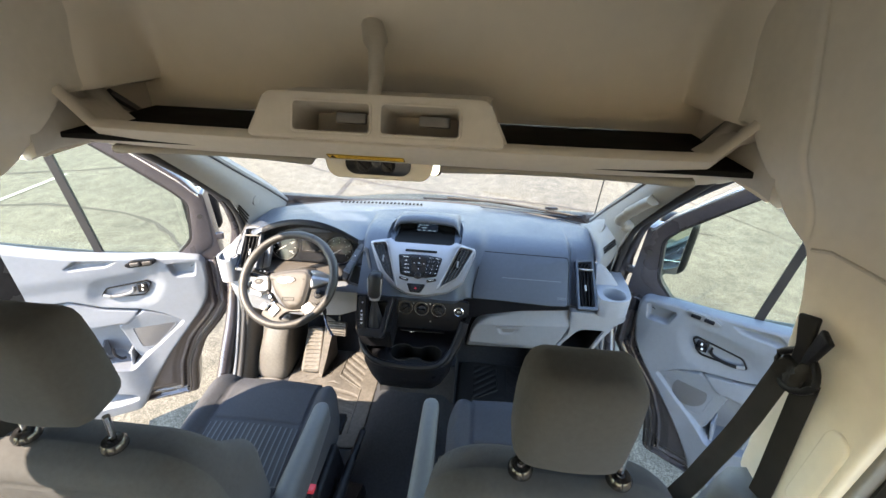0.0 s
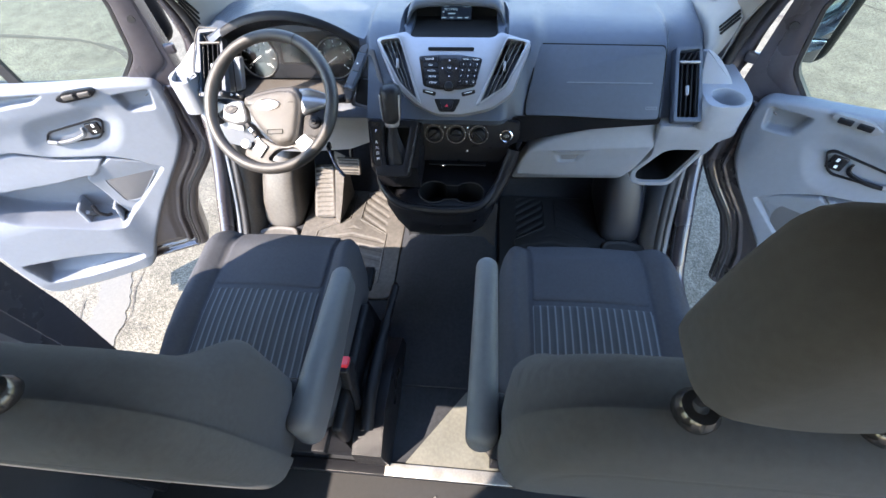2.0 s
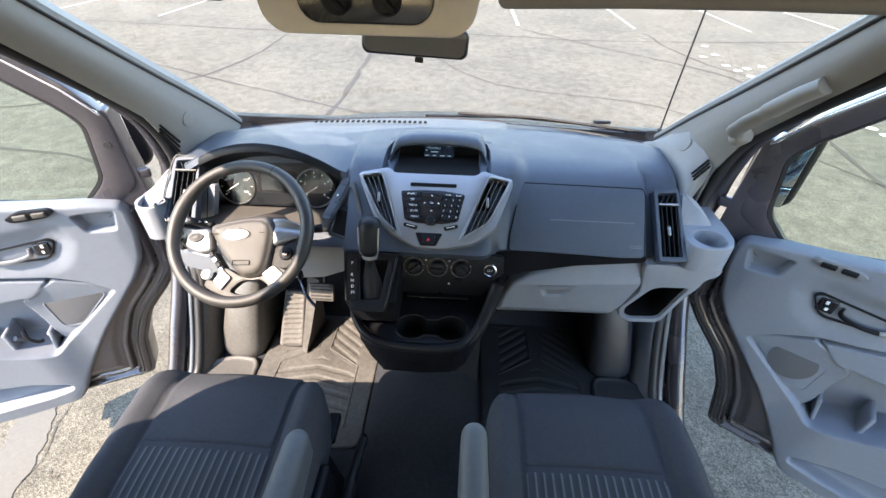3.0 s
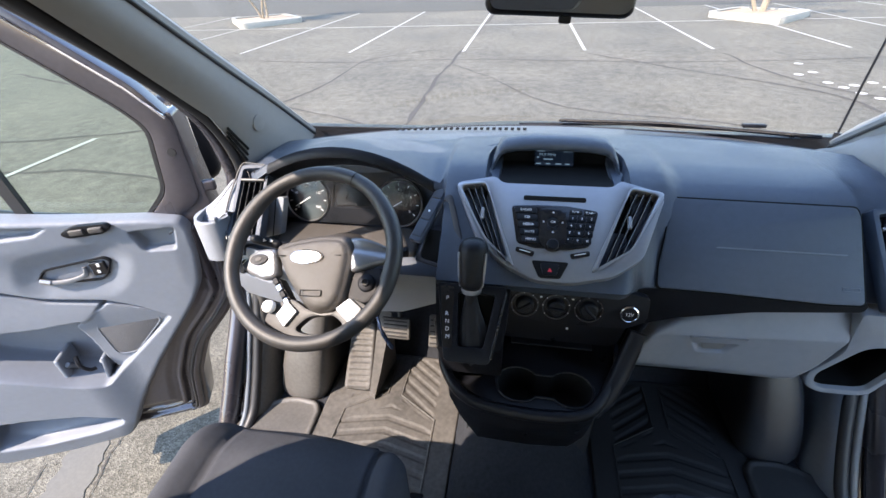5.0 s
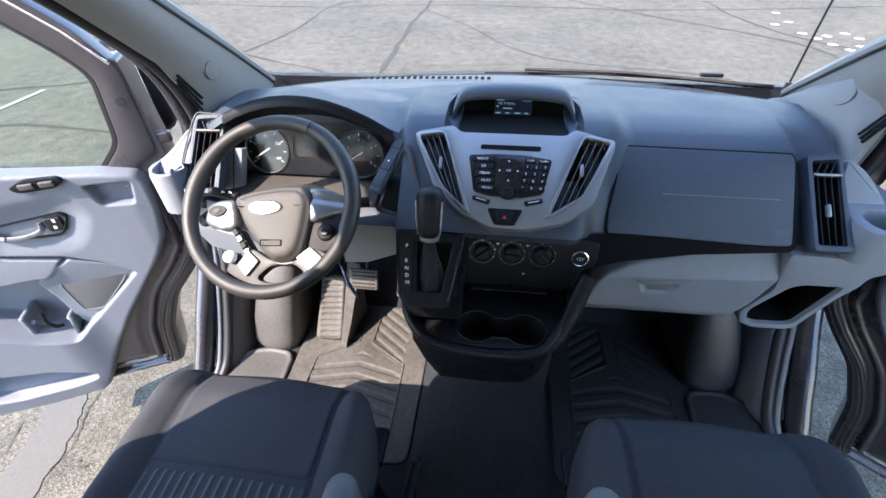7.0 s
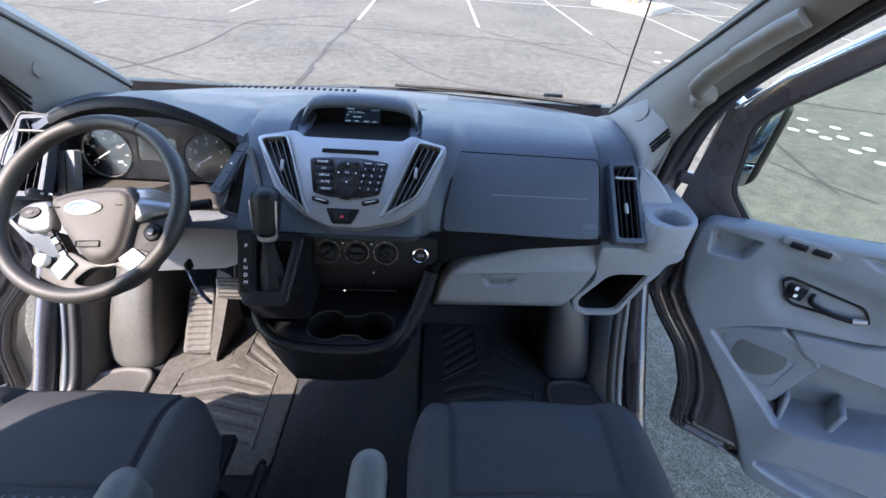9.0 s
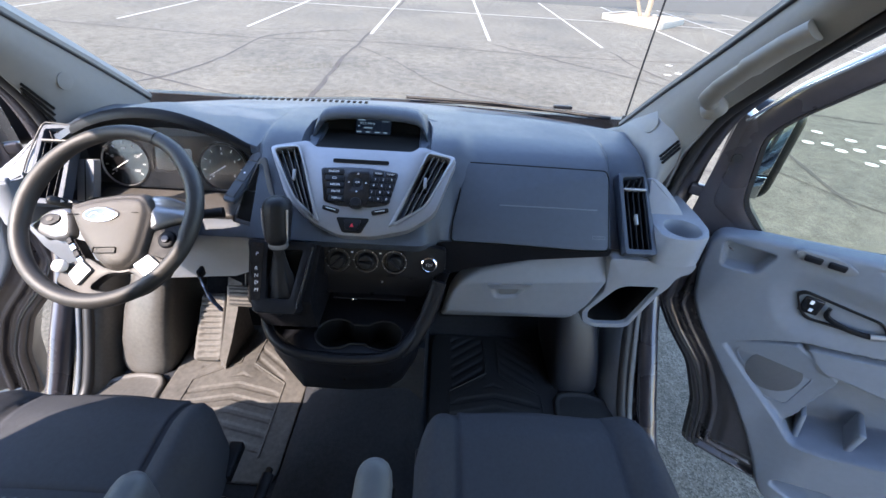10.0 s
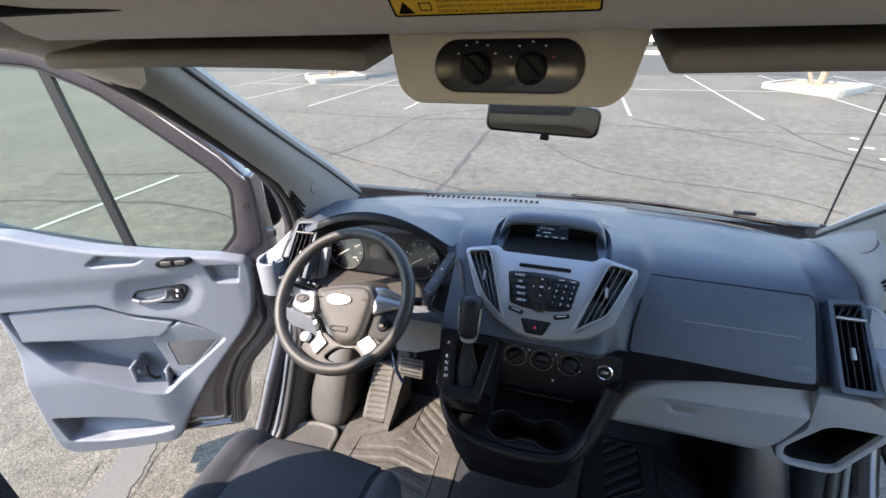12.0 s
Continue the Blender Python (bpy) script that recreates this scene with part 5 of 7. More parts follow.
part("switch_mark", plate(disc(.003, .003, 10), [], .0004, SC @ Matrix.Translation((0, .0, .0035))), WHITE, column)
CB = basis((-.262, 1.633, 1.358), (1, -.3, 0), (0, .62, .785))
part("cubby_surround", plate(smooth_poly([(-.06, -.055), (-.022, .12), (-.005, .125), (.075, -.025), (.062, -.06)], .008, 3), [smooth_poly([(-.05, -.045), (-.022, .105), (-.01, .105), (.06, -.03), (.05, -.05)], .008, 3)], .004, CB @ Matrix.Translation((0, 0, .008)), .0015), ARCHTRIM, dash)
# Flat plate, no hollow: its black stands for the shade inside.
part("cubby", plate(smooth_poly([(-.042, .03), (.02, .032), (.054, -.036), (.046, -.05), (-.046, -.044)], .008, 3), [], .006, CB @ Matrix.Translation((0, 0, .0085))), INKDARK, dash, "flat black sheet painting the dark of an open cubby")
# headlamp switch panel and knee panel
part("switch_panel", plate(rrect(.1, .09, .01, 3), [], .01, basis((-.79, 1.635, 1.245), (1, -.3, 0), (0, .25, .96)), .003), GREY, dash)
part("headlamp_switch", cyl(.02, .017, .02, basis((-.835, 1.64, 1.235), (1, -.3, 0), (0, .25, .96)), 20, None, .003), BLACK, dash)
part("knee_panel", loft([[(x, 1.655, 1.262), (x, 1.64, 1.24), (x, 1.65, 1.18), (x, 1.68, zb), (x, 1.78, zb - .01), (x, 1.8, 1.25)] for x, zb in ((-.9, 1.10), (-.8, 1.07), (-.6, 1.06), (-.4, 1.08), (-.285, 1.13))]), GREY, dash, "light grey knee panel under the wheel", sharp=50)
part("column_shroud", loft([[(-.545 + w * math.cos(a), y + .3 * h * math.sin(a), z + h * math.sin(a)) for a in [2 * math.pi * i / 16 for i in range(16)]] for y, z, w, h in ((1.57, 1.33, .05, .045), (1.62, 1.30, .075, .06), (1.72, 1.24, .085, .07), (1.8, 1.2, .085, .07))]), HUBSKIN, dash)
part("column_collar", loft([[(-.545 + w * math.cos(a), y + .3 * h * math.sin(a), z + h * math.sin(a)) for a in [2 * math.pi * i / 16 for i in range(16)]] for y, z, w, h in ((1.70, 1.16, .1, .05), (1.76, 1.14, .11, .06), (1.86, 1.12, .11, .06))]), GREYDARK, dash)

# ---- centre console ----
con = thing("centre_console", (-.02, 1.55, .9), "black lower console with gear plate and cup holders", "console")
part("control_panel", plate(smooth_poly([(-.135, .05), (.16, .05), (.225, .04), (.225, -.02), (.18, -.045), (-.135, -.045)], .012, 3), [], .03, basis((-.0, 1.572, 1.245), (1, 0, 0), (0, .25, .97)), .004), BLACK, con)
CP = basis((0, 1.572, 1.245), (1, 0, 0), (0, .25, .97))
for i, x in enumerate((-.055, .018, .092)):
    ring = part("control_ring", lathe([(.034, .0), (.033, .004), (.029, .004), (.028, .0)], CP @ Matrix.Translation((x, .0, 0)), 28), GLOSSBLACK, con)
    kn = part("control_knob", cyl(.022, .019, .016, CP @ Matrix.Translation((x, 0, 0)), 24, None, .003), BLACK, con)
    part("grip", rbox((.007, .04, .012), .003, 1, CP @ Matrix.Translation((x, 0, .018)) @ Matrix.Rotation((-.9, 1.5, .8)[i], 4, "Z")), BLACK, kn)
    for k in range(7):
        a = radians(215 - 40 * k)
        part("tick", plate(rrect(.0018, .0018, .0004, 1), [], .0004, CP @ Matrix.Translation((x + .031 * math.cos(a), .031 * math.sin(a), .0048))), WHITE, ring)
for x in (-.018, .055):
    part("lamp_mark", plate(rrect(.006, .004, .001, 1, x, .022), [], .0004, CP @ Matrix.Translation((0, 0, .0008))), WHITE, con)
sk = part("power_socket", lathe([(.021, 0), (.021, .006), (.018, .008), (.0165, .006)], CP @ Matrix.Translation((.182, -.002, 0)), 28), CHROME, con, "chrome ringed power socket")
part("socket_cap", cyl(.0165, .016, .007, CP @ Matrix.Translation((.182, -.002, 0)), 24), BLACK, sk)
letters("12V", .012, CP @ Matrix.Translation((.182, -.002, .0075)), WHITE, sk)
# fascia, cavity behind, tray, lip and lower box
part("fascia", plate(smooth_poly([(-.135, 0), (.2, 0), (.18, -.07), (.165, -.085), (-.135, -.085)], .008, 3), [], .02, basis((0, 1.596, 1.2), (1, 0, 0), (0, .12, .99)), .004), BLACK, con)
part("fascia_ledge", rbox((.2, .03, .006), .002, 1, Matrix.Translation((.02, 1.583, 1.114))), BLACK, con)
part("cavity", loft([[(x, 1.585, 1.205), (x, 1.69, 1.2), (x, 1.69, 1.06), (x, 1.62, 1.06), (x, 1.70, 1.04), (x, 1.72, 1.04), (x, 1.72, 1.22), (x, 1.59, 1.215)] for x in (-.16, .2)]), BLACK, con)
tray_out = smooth_poly([(-.232, .02), (-.238, -.06), (-.2, -.115), (-.14, -.15), (-.02, -.158), (.085, -.15), (.13, -.115), (.2, .03), (.2, .1), (-.16, .1)], .025, 4)
TM = basis((.0, 1.575, 1.072), (1, 0, 0), (0, 1, .07))
lobes = [(-.056 + .054 * math.cos(radians(40 + 280 * i / 20)), -.095 + .05 * math.sin(radians(40 + 280 * i / 20))) for i in range(21)] + [(.068 + .054 * math.cos(radians(-140 + 280 * i / 20)), -.095 + .05 * math.sin(radians(-140 + 280 * i / 20))) for i in range(21)]
part("tray", plate(tray_out, [lobes, rrect(.07, .085, .012, 3, -.175, -.045)], .012, TM, .003), BLACK, con)
part("cup_rim", tube([TM @ Vector((x, y, .002)) for x, y in lobes + lobes[:1]], .003, 6), BLACK, con)
# Matt black deepens the cups: their shade is put into the colour.
cup = part("cup_holder", skin(bmesh.new(), [[TM @ Vector((x * k + .006 * (1 - k), (y + .095) * k - .095, h)) for x, y in lobes] for h, k in ((.0015, 1.03), (.003, 1.0), (.001, .975), (-.085, .93), (-.087, .5))], caps=False), INKDARK, con)
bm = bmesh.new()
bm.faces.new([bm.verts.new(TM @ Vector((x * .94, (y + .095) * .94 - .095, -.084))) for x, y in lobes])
part("cup_floor", bm, INKDARK, con)
part("pocket_well", rbox((.068, .083, .02), .004, 1, TM @ Matrix.Translation((-.175, -.045, -.03))), INKDARK, con)
lip = bend([(-.268, 1.57, 1.17), (-.252, 1.53, 1.105), (-.238, 1.485, 1.085), (-.2, 1.44, 1.065), (-.14, 1.418, 1.052), (-.02, 1.41, 1.046), (.085, 1.418, 1.052), (.13, 1.45, 1.066), (.175, 1.53, 1.095), (.208, 1.595, 1.14), (.226, 1.60, 1.205)], 6)
part("tray_lip", tube(lip, .013, 10, ry=.016), BLACK, con, sharp=60)
part("lower_box", loft([[(-.236, 1.49, 1.085), (-.236, 1.74, 1.085), (.2, 1.74, 1.085), (.175, 1.535, 1.08), (.13, 1.452, 1.062), (.085, 1.42, 1.048), (-.02, 1.412, 1.042), (-.14, 1.42, 1.048)],
                        [(-.228, 1.47, 1.0), (-.228, 1.76, 1.0), (.2, 1.76, 1.0), (.17, 1.535, 1.0), (.128, 1.455, .99), (.085, 1.425, .98), (-.02, 1.416, .98), (-.14, 1.424, .98)],
                        [(-.2, 1.47, .92), (-.2, 1.78, .92), (.18, 1.78, .92), (.155, 1.55, .9), (.12, 1.47, .9), (.08, 1.44, .895), (-.02, 1.43, .895), (-.15, 1.43, .9)],
                        [(-.18, 1.52, .885), (-.18, 1.78, .885), (.16, 1.78, .885), (.13, 1.58, .875), (.1, 1.5, .87), (.07, 1.475, .87), (-.03, 1.465, .87), (-.12, 1.47, .87)]], caps=False), BLACK, con, sharp=50)
part("tunnel_cover", loft([[(x, 1.6, .89), (x, 1.82, .89), (x, 1.9, .6), (x, 1.6, .6)] for x in (-.2, .18)]), CARPET, con)
part("side_arm", tube([(.212, 1.565, 1.192), (.2, 1.545, 1.15), (.18, 1.51, 1.10), (.15, 1.465, 1.062), (.12, 1.44, 1.04)], [.02, .022, .022, .02, .016], 10, ry=.012, up=(0, -1, .3)), BLACK, con, sharp=60)
part("socket_lid", cyl(.0175, .016, .006, TM @ Matrix.Translation((-.035, .045, .002)), 22, None, .002), CHROME, con)
part("fascia_lamp", cyl(.003, .003, .003, basis((.055, 1.592, 1.16), (1, 0, 0), (0, .25, .97)), 10), WHITE, con)
# gear plate and lever
GM = basis((-.178, 1.487, 1.262), (1, 0, 0), (0, .7, .714))
gp = part("gear_plate", plate(smooth_poly([(-.082, .075), (.078, .075), (.078, .06), (.052, -.1), (-.05, -.1), (-.075, .05)], .012, 3), [smooth_poly([(-.03, .055), (.055, .055), (.035, -.065), (-.022, -.065)], .008, 3)], .05, GM @ Matrix.Translation((0, 0, .006)), .003), BLACK, con)
part("gear_well", plate(smooth_poly([(-.032, .057), (.057, .057), (.037, -.067), (-.024, -.067)], .008, 3), [], .003, GM @ Matrix.Translation((0, 0, -.02))), INKDARK, gp)
part("gear_strip", plate(smooth_poly([(-.072, .068), (-.04, .068), (-.034, -.07), (-.054, -.07)], .004, 2), [], .002, GM @ Matrix.Translation((0, 0, .0075))), GLOSSBLACK, gp)
for i, ch in enumerate("PRNDM"):
    letters(ch, .0125, GM @ Matrix.Translation((-.053 + .002 * i, (.04, .005, -.012, -.029, -.046)[i], .0082)), WHITE, gp)
part("bright_strip", rbox((.005, .15, .004), .001, 1, GM @ Matrix.Translation((.066, -.012, .0085)) @ Matrix.Rotation(-.16, 4, "Z")), GLOSSBLACK, gp)
part("console_flank", loft([[(-.268, 1.56, 1.3), (-.09, 1.56, 1.3), (-.09, 1.64, 1.3), (-.268, 1.64, 1.3)], [(-.25, 1.45, 1.2), (-.1, 1.45, 1.2), (-.09, 1.62, 1.2), (-.26, 1.62, 1.2)], [(-.235, 1.475, 1.09), (-.1, 1.475, 1.09), (-.1, 1.62, 1.09), (-.25, 1.62, 1.09)]]), BLACK, con)
lever = part("gear_lever", tube(bend([(-.18, 1.475, 1.215), (-.18, 1.495, 1.26), (-.178, 1.515, 1.325)], 4), .011, 12), BLACK, con, sharp=60)
boot = []
for i in range(9):
    k = i / 8
    c = Vector((lerp(-.168, -.178, k), lerp(1.462, 1.512, k), lerp(1.222, 1.316, k)))
    boot.append([c + GM.to_3x3() @ Vector((r * math.cos(a) * lerp(1.0, .9, k), r * math.sin(a) * lerp(1.5, .9, k), 0)) for a, r in [(2 * math.pi * j / 28, lerp(.036, .0135, k ** .6) * (1 + (.16 * math.sin(7 * 2 * math.pi * j / 28 + 2.2 * k) + .1 * math.sin(3 * 2 * math.pi * j / 28)) * math.sin(math.pi * min(1, k + .15)))) for j in range(28)]])
part("gear_boot", loft(boot), BLACK, lever, "black folded leather boot", sharp=60)
part("gear_knob", rbox((.06, .062, .118), .026, 3, basis((-.177, 1.535, 1.375), (1, 0, 0), (0, .95, -.3)), lambda p, u: (p.x * (1 + .12 * u.z), p.y * (1 + .15 * u.z) + .008 * u.z, p.z)), BLACK, lever)
part("knob_collar", lathe([(.02, 0), (.023, .006), (.022, .014), (.017, .016)], basis((-.177, 1.512, 1.315), (1, 0, 0), (0, .95, -.3)), 20), SILVER, lever)
for sx in (-1, 1):
    part("knob_trim", tube([(-.177 + sx * .024, 1.508, 1.335), (-.177 + sx * .0275, 1.515, 1.37), (-.177 + sx * .029, 1.53, 1.41)], .003, 8), SILVER, lever)

# ---- steering wheel ----
wheel = thing("steering_wheel", (-.545, 1.5, 1.4), "dark leather three-spoke steering wheel with silver spokes", "steering wheel")
WM = basis((-.5365, 1.498, 1.398), (.9975, -.07, 0), (.052, .744, .666))


def wp(x, s, h=0.0):
    return WM @ Vector((x, s, h))


R0 = .197
rim_pts = [wp(R0 * math.sin(2 * math.pi * i / 72), R0 * math.cos(2 * math.pi * i / 72)) for i in range(72)]
bm = bmesh.new()
loops = []
for i in range(72):
    a = 2 * math.pi * i / 72
    grip = 1 + .16 * math.exp(-((abs(math.sin(a + .12)) - .88) / .2) ** 2) * (1 if math.cos(a) > -.25 else 0)
    out, up = (WM.to_3x3() @ Vector((math.sin(a), math.cos(a), 0))), WM.to_3x3() @ Vector((0, 0, 1))
    loops.append([rim_pts[i] + out * (.0165 * grip * math.cos(2 * math.pi * k / 16) - .003 * (grip - 1) / .16) + up * .0175 * grip * math.sin(2 * math.pi * k / 16) for k in range(16)])
skin(bm, loops + [loops[0]], caps=False)
bmesh.ops.remove_doubles(bm, verts=bm.verts, dist=1e-5)
rim = part("rim", bm, WHEELSKIN, wheel, sharp=70)
for a in (-58, 20):
    m = WM @ Matrix.Rotation(radians(-a), 4, "Z") @ Matrix.Translation((0, R0, 0))
    part("seam", lathe([(.0185, -.001), (.0192, 0), (.0185, .001)], m @ Matrix.Rotation(radians(90), 4, "Y"), 16), INKDARK, rim)
# hub cover: a shallow dome with a raised panel
hub_poly = smooth_poly([(-.092, -.004), (-.09, .014), (-.05, .032), (.016, .05), (.07, .056), (.092, .044), (.101, .02), (.102, -.03), (.098, -.092), (.08, -.12), (.04, -.13), (.01, -.118), (-.05, -.062)], .016, 4)
hub_panel = [(lerp(x, .012, .12), lerp(y, -.035, .12) - .006) for x, y in hub_poly]


def hub_dome(u, v):
    d = edge_distance(hub_poly, u, v)[0]
    e = edge_distance(hub_panel, u, v)[0]
    return -.012 + .027 * (1 - np.exp(d / .013)) - .003 * np.exp(-(e / .0035) ** 2)


hub = part("hub", relief(hub_poly, hub_dome, .003, WM, -.045, .004), HUBSKIN, wheel, "grey grained hub cover", sharp=180)
BM_ = WM @ Matrix.Translation((.001, -.010, .0165)) @ Matrix.Rotation(radians(7), 4, "Z")
bad = part("badge", plate(disc(.039, .0165, 36), [], .006, BM_ @ Matrix.Translation((0, 0, .002)), .0015), CHROME, hub)
part("badge_field", plate(disc(.035, .0132, 36), [], .001, BM_ @ Matrix.Translation((0, 0, .0028))), BADGE, bad)
part("badge_bar", tube(bend([BM_ @ Vector(v) for v in ((-.024, -.003, .003), (-.012, .004, .003), (0, -.002, .003), (.012, .004, .003), (.024, -.001, .003))], 4), .0014, 6), WHITE, bad)
AM = WM @ Matrix.Translation((.029, -.087, .0152)) @ Matrix.Rotation(radians(6), 4, "Z")
letters("AIRBAG", .0085, AM @ Matrix.Translation((0, 0, .001)), HUBSKIN, hub)
part("airbag_frame", plate(rrect(.05, .014, .002, 2), [rrect(.046, .011, .002, 2)], .002, AM @ Matrix.Translation((0, 0, .0008))), INKDARK, hub)
for sx, px in ((-1, -.065), (1, .066)):
    part("horn_mark", plate(rrect(.024, .0018, .0008, 1), [], .002, BM_ @ Matrix.Translation((px, .004, -.003))), INKDARK, hub)
# upper spokes
spoke_l = smooth_poly([(-.188, -.042), (-.165, -.014), (-.135, .0), (-.092, .004), (-.074, -.06), (-.11, -.07), (-.16, -.06)], .012, 4)
spoke_r = smooth_poly([(.08, .05), (.12, .052), (.158, .044), (.182, .03), (.176, .005), (.15, -.004), (.1, -.03)], .012, 4)
sl = part("spoke", relief(spoke_l, lambda u, v: -.006 - .012 * ease(-.1, -.18, u) + .004 * ease(-.03, -.005, v), .004, WM, -.03, .008), SILVER, wheel, "satin silver spoke", sharp=180)
part("spoke", relief(spoke_r, lambda u, v: -.002 - .014 * ease(.1, .18, u) - .007 * np.exp(-((v - .03) / .014) ** 2), .004, WM, -.03, .006), SILVER, wheel, "satin silver spoke", sharp=180)
PM = WM @ Matrix.Translation((-.128, -.026, -.005)) @ Matrix.Rotation(radians(15), 4, "Z")
part("spoke_pad", plate(disc(.022, .0125, 28), [], .006, PM @ Matrix.Translation((0, 0, .003)), .0015), BLACK, sl)
part("spoke_button", plate(disc(.008, .005, 14), [], .002, PM @ Matrix.Translation((0, 0, .0045)), .0005), HUBSKIN, sl)
# control pods below the spokes
pod_r = part("control_pod", plate(smooth_poly([(.098, -.028), (.165, -.004), (.182, -.03), (.15, -.09), (.1, -.09)], .014, 4), [], .03, WM @ Matrix.Translation((0, 0, -.016)), .006), BLACK, wheel)
part("pod_button", cyl(.02, .018, .006, WM @ Matrix.Translation((.138, -.046, -.016)), 24, None, .002), BLACK, pod_r)
part("pod_button", cyl(.009, .008, .005, WM @ Matrix.Translation((.138, -.046, -.01)), 18, None, .001), GLOSSBLACK, pod_r)
pod_l = part("control_pod", plate(smooth_poly([(-.09, -.064), (-.072, -.06), (-.018, -.118), (-.034, -.128)], .006, 3), [], .03, WM @ Matrix.Translation((0, 0, -.012)), .004), BLACK, wheel)
for k in range(4):
    part("pod_key", rbox((.016, .012, .006), .002, 1, WM @ Matrix.Translation((-.075 + .0125 * k, -.07 - .0135 * k, -.01)) @ Matrix.Rotation(radians(-47), 4, "Z")), CHROME if k % 2 else BLACK, pod_l)
# lower yoke: skin-covered body round an opening, with two silver caps
cut = smooth_poly([(-.006, -.168), (.022, -.136), (.075, -.124), (.108, -.142), (.078, -.166), (.024, -.174)], .014, 4)
yoke = smooth_poly([(-.075, -.125), (-.03, -.1), (.02, -.122), (.06, -.124), (.09, -.108), (.112, -.08), (.155, -.095), (.16, -.12), (.12, -.165), (.07, -.19), (.02, -.197), (-.04, -.19), (-.085, -.165)], .016, 4)
yk = part("spoke", plate(yoke, [cut], .022, WM @ Matrix.Translation((0, 0, -.012)), .006), WHEELSKIN, wheel, "dark lower yoke of the wheel", sharp=50)
part("spoke_cap", plate(smooth_poly([(-.053, -.143), (-.033, -.109), (-.003, -.129), (-.026, -.167)], .005, 3), [], .012, WM @ Matrix.Translation((0, 0, -.004)), .003), BRIGHT, yk, "bright silver lower spoke cap")
part("spoke_cap", plate(smooth_poly([(.083, -.111), (.111, -.083), (.144, -.103), (.124, -.14)], .005, 3), [], .012, WM @ Matrix.Translation((0, 0, -.004)), .003), BRIGHT, yk, "bright silver lower spoke cap")
part("thumb_knob", rbox((.03, .028, .024), .013, 4, WM @ Matrix.Translation((-.07, -.128, -.0))), WHITE, wheel, sharp=80)
part("column", cyl(.045, .05, .16, WM @ Matrix.Translation((0, -.01, -.2)), 20), BLACK, wheel)
stalk = thing("indicator_stalk", (-.66, 1.58, 1.36), "black indicator stalk beside the steering column", "stalk")
part("arm", tube([(-.59, 1.585, 1.345), (-.66, 1.578, 1.362), (-.70, 1.575, 1.37)], [.009, .011, .012], 10), BLACK, stalk)
part("grip", rbox((.08, .022, .03), .01, 2, basis((-.695, 1.573, 1.37), (1, 0, -.2), (0, .7, .7))), BLACK, stalk)
for i in range(2):
    part("arrow_mark", plate([(-.005, -.004), (.004, 0), (-.005, .004)], [], .0004, basis((-.69 + .018 * i, 1.562, 1.382), (1, 0, -.2), (0, .6, .8))), WHITE, stalk)
gs = thing("gear_stalk", (-.40, 1.6, 1.33), "short black wiper stalk behind the wheel", "stalk")
part("arm", tube([(-.49, 1.585, 1.335), (-.41, 1.6, 1.34), (-.345, 1.615, 1.342)], [.01, .011, .014], 10), BLACK, gs)
key = thing("ignition_key", (-.43, 1.6, 1.15), "car key with a blue strap hanging from the ignition", "key")
part("key_head", rbox((.012, .03, .03), .006, 2, Matrix.Translation((-.437, 1.585, 1.165))), BLACK, key)
part("strap", tube(bend([(-.437, 1.575, 1.16), (-.425, 1.565, 1.10), (-.405, 1.57, 1.045), (-.415, 1.575, 1.05), (-.43, 1.575, 1.10)], 5), .0035, 8, ry=.006), BADGE, key)

# ---- pedals and footwells ----
def pedal(name, x, y, z, w, h, label, arm=True):
    p = thing(name, (x, y, z), label, "pedal")
    m = basis((x, y, z), (1, 0, 0), (0, .45, .89))
    pad = part("pad", rbox((w, h, .018), .007, 2, m), MATRUB, p)
    for i in range(5):
        part("rib", rbox((w * .8, .005, .006), .002, 1, m @ Matrix.Translation((0, lerp(-h * .36, h * .36, i / 4), .010))), RUBBER, pad)
    if arm:
        part("arm", tube([(x + .01, y + .02, z + .01), (x + .01, y + .12, z + .18), (x + .01, y + .16, z + .34)], .009, 8), BLACK, p)


pedal("brake_pedal", -.475, 1.805, .882, .105, .075, "wide ribbed brake pedal, dusty and worn")
pedal("accelerator_pedal", -.345, 1.86, .83, .05, .12, "narrow accelerator pedal on a black arm")
rest = thing("foot_rest", (-.63, 1.8, .62), "ribbed grey foot rest beside the pedals", "foot rest")
FR = basis((-.62, 1.80, .705), (1, .06, 0), (.03, .66, .75))
part("ramp", relief(smooth_poly([(-.062, -.11), (.045, -.11), (.05, .14), (-.045, .14)], .02, 3), lambda u, v: .02 - .006 * ease(.045, .02, np.abs(u + .004)) * (np.sin(v * 290) > .15), .0035, FR, -.12, .012), MATRUB, rest, sharp=60)
part("side", loft([[(-.555 + .01 * k, y, .6), (-.55 + .01 * k, y, z), (-.57, y + .01, z + .02), (-.58, y + .02, .6)] for k, (y, z) in enumerate(((1.70, .63), (1.76, .69), (1.84, .78), (1.9, .86)))]), MATRUB, rest, sharp=60)
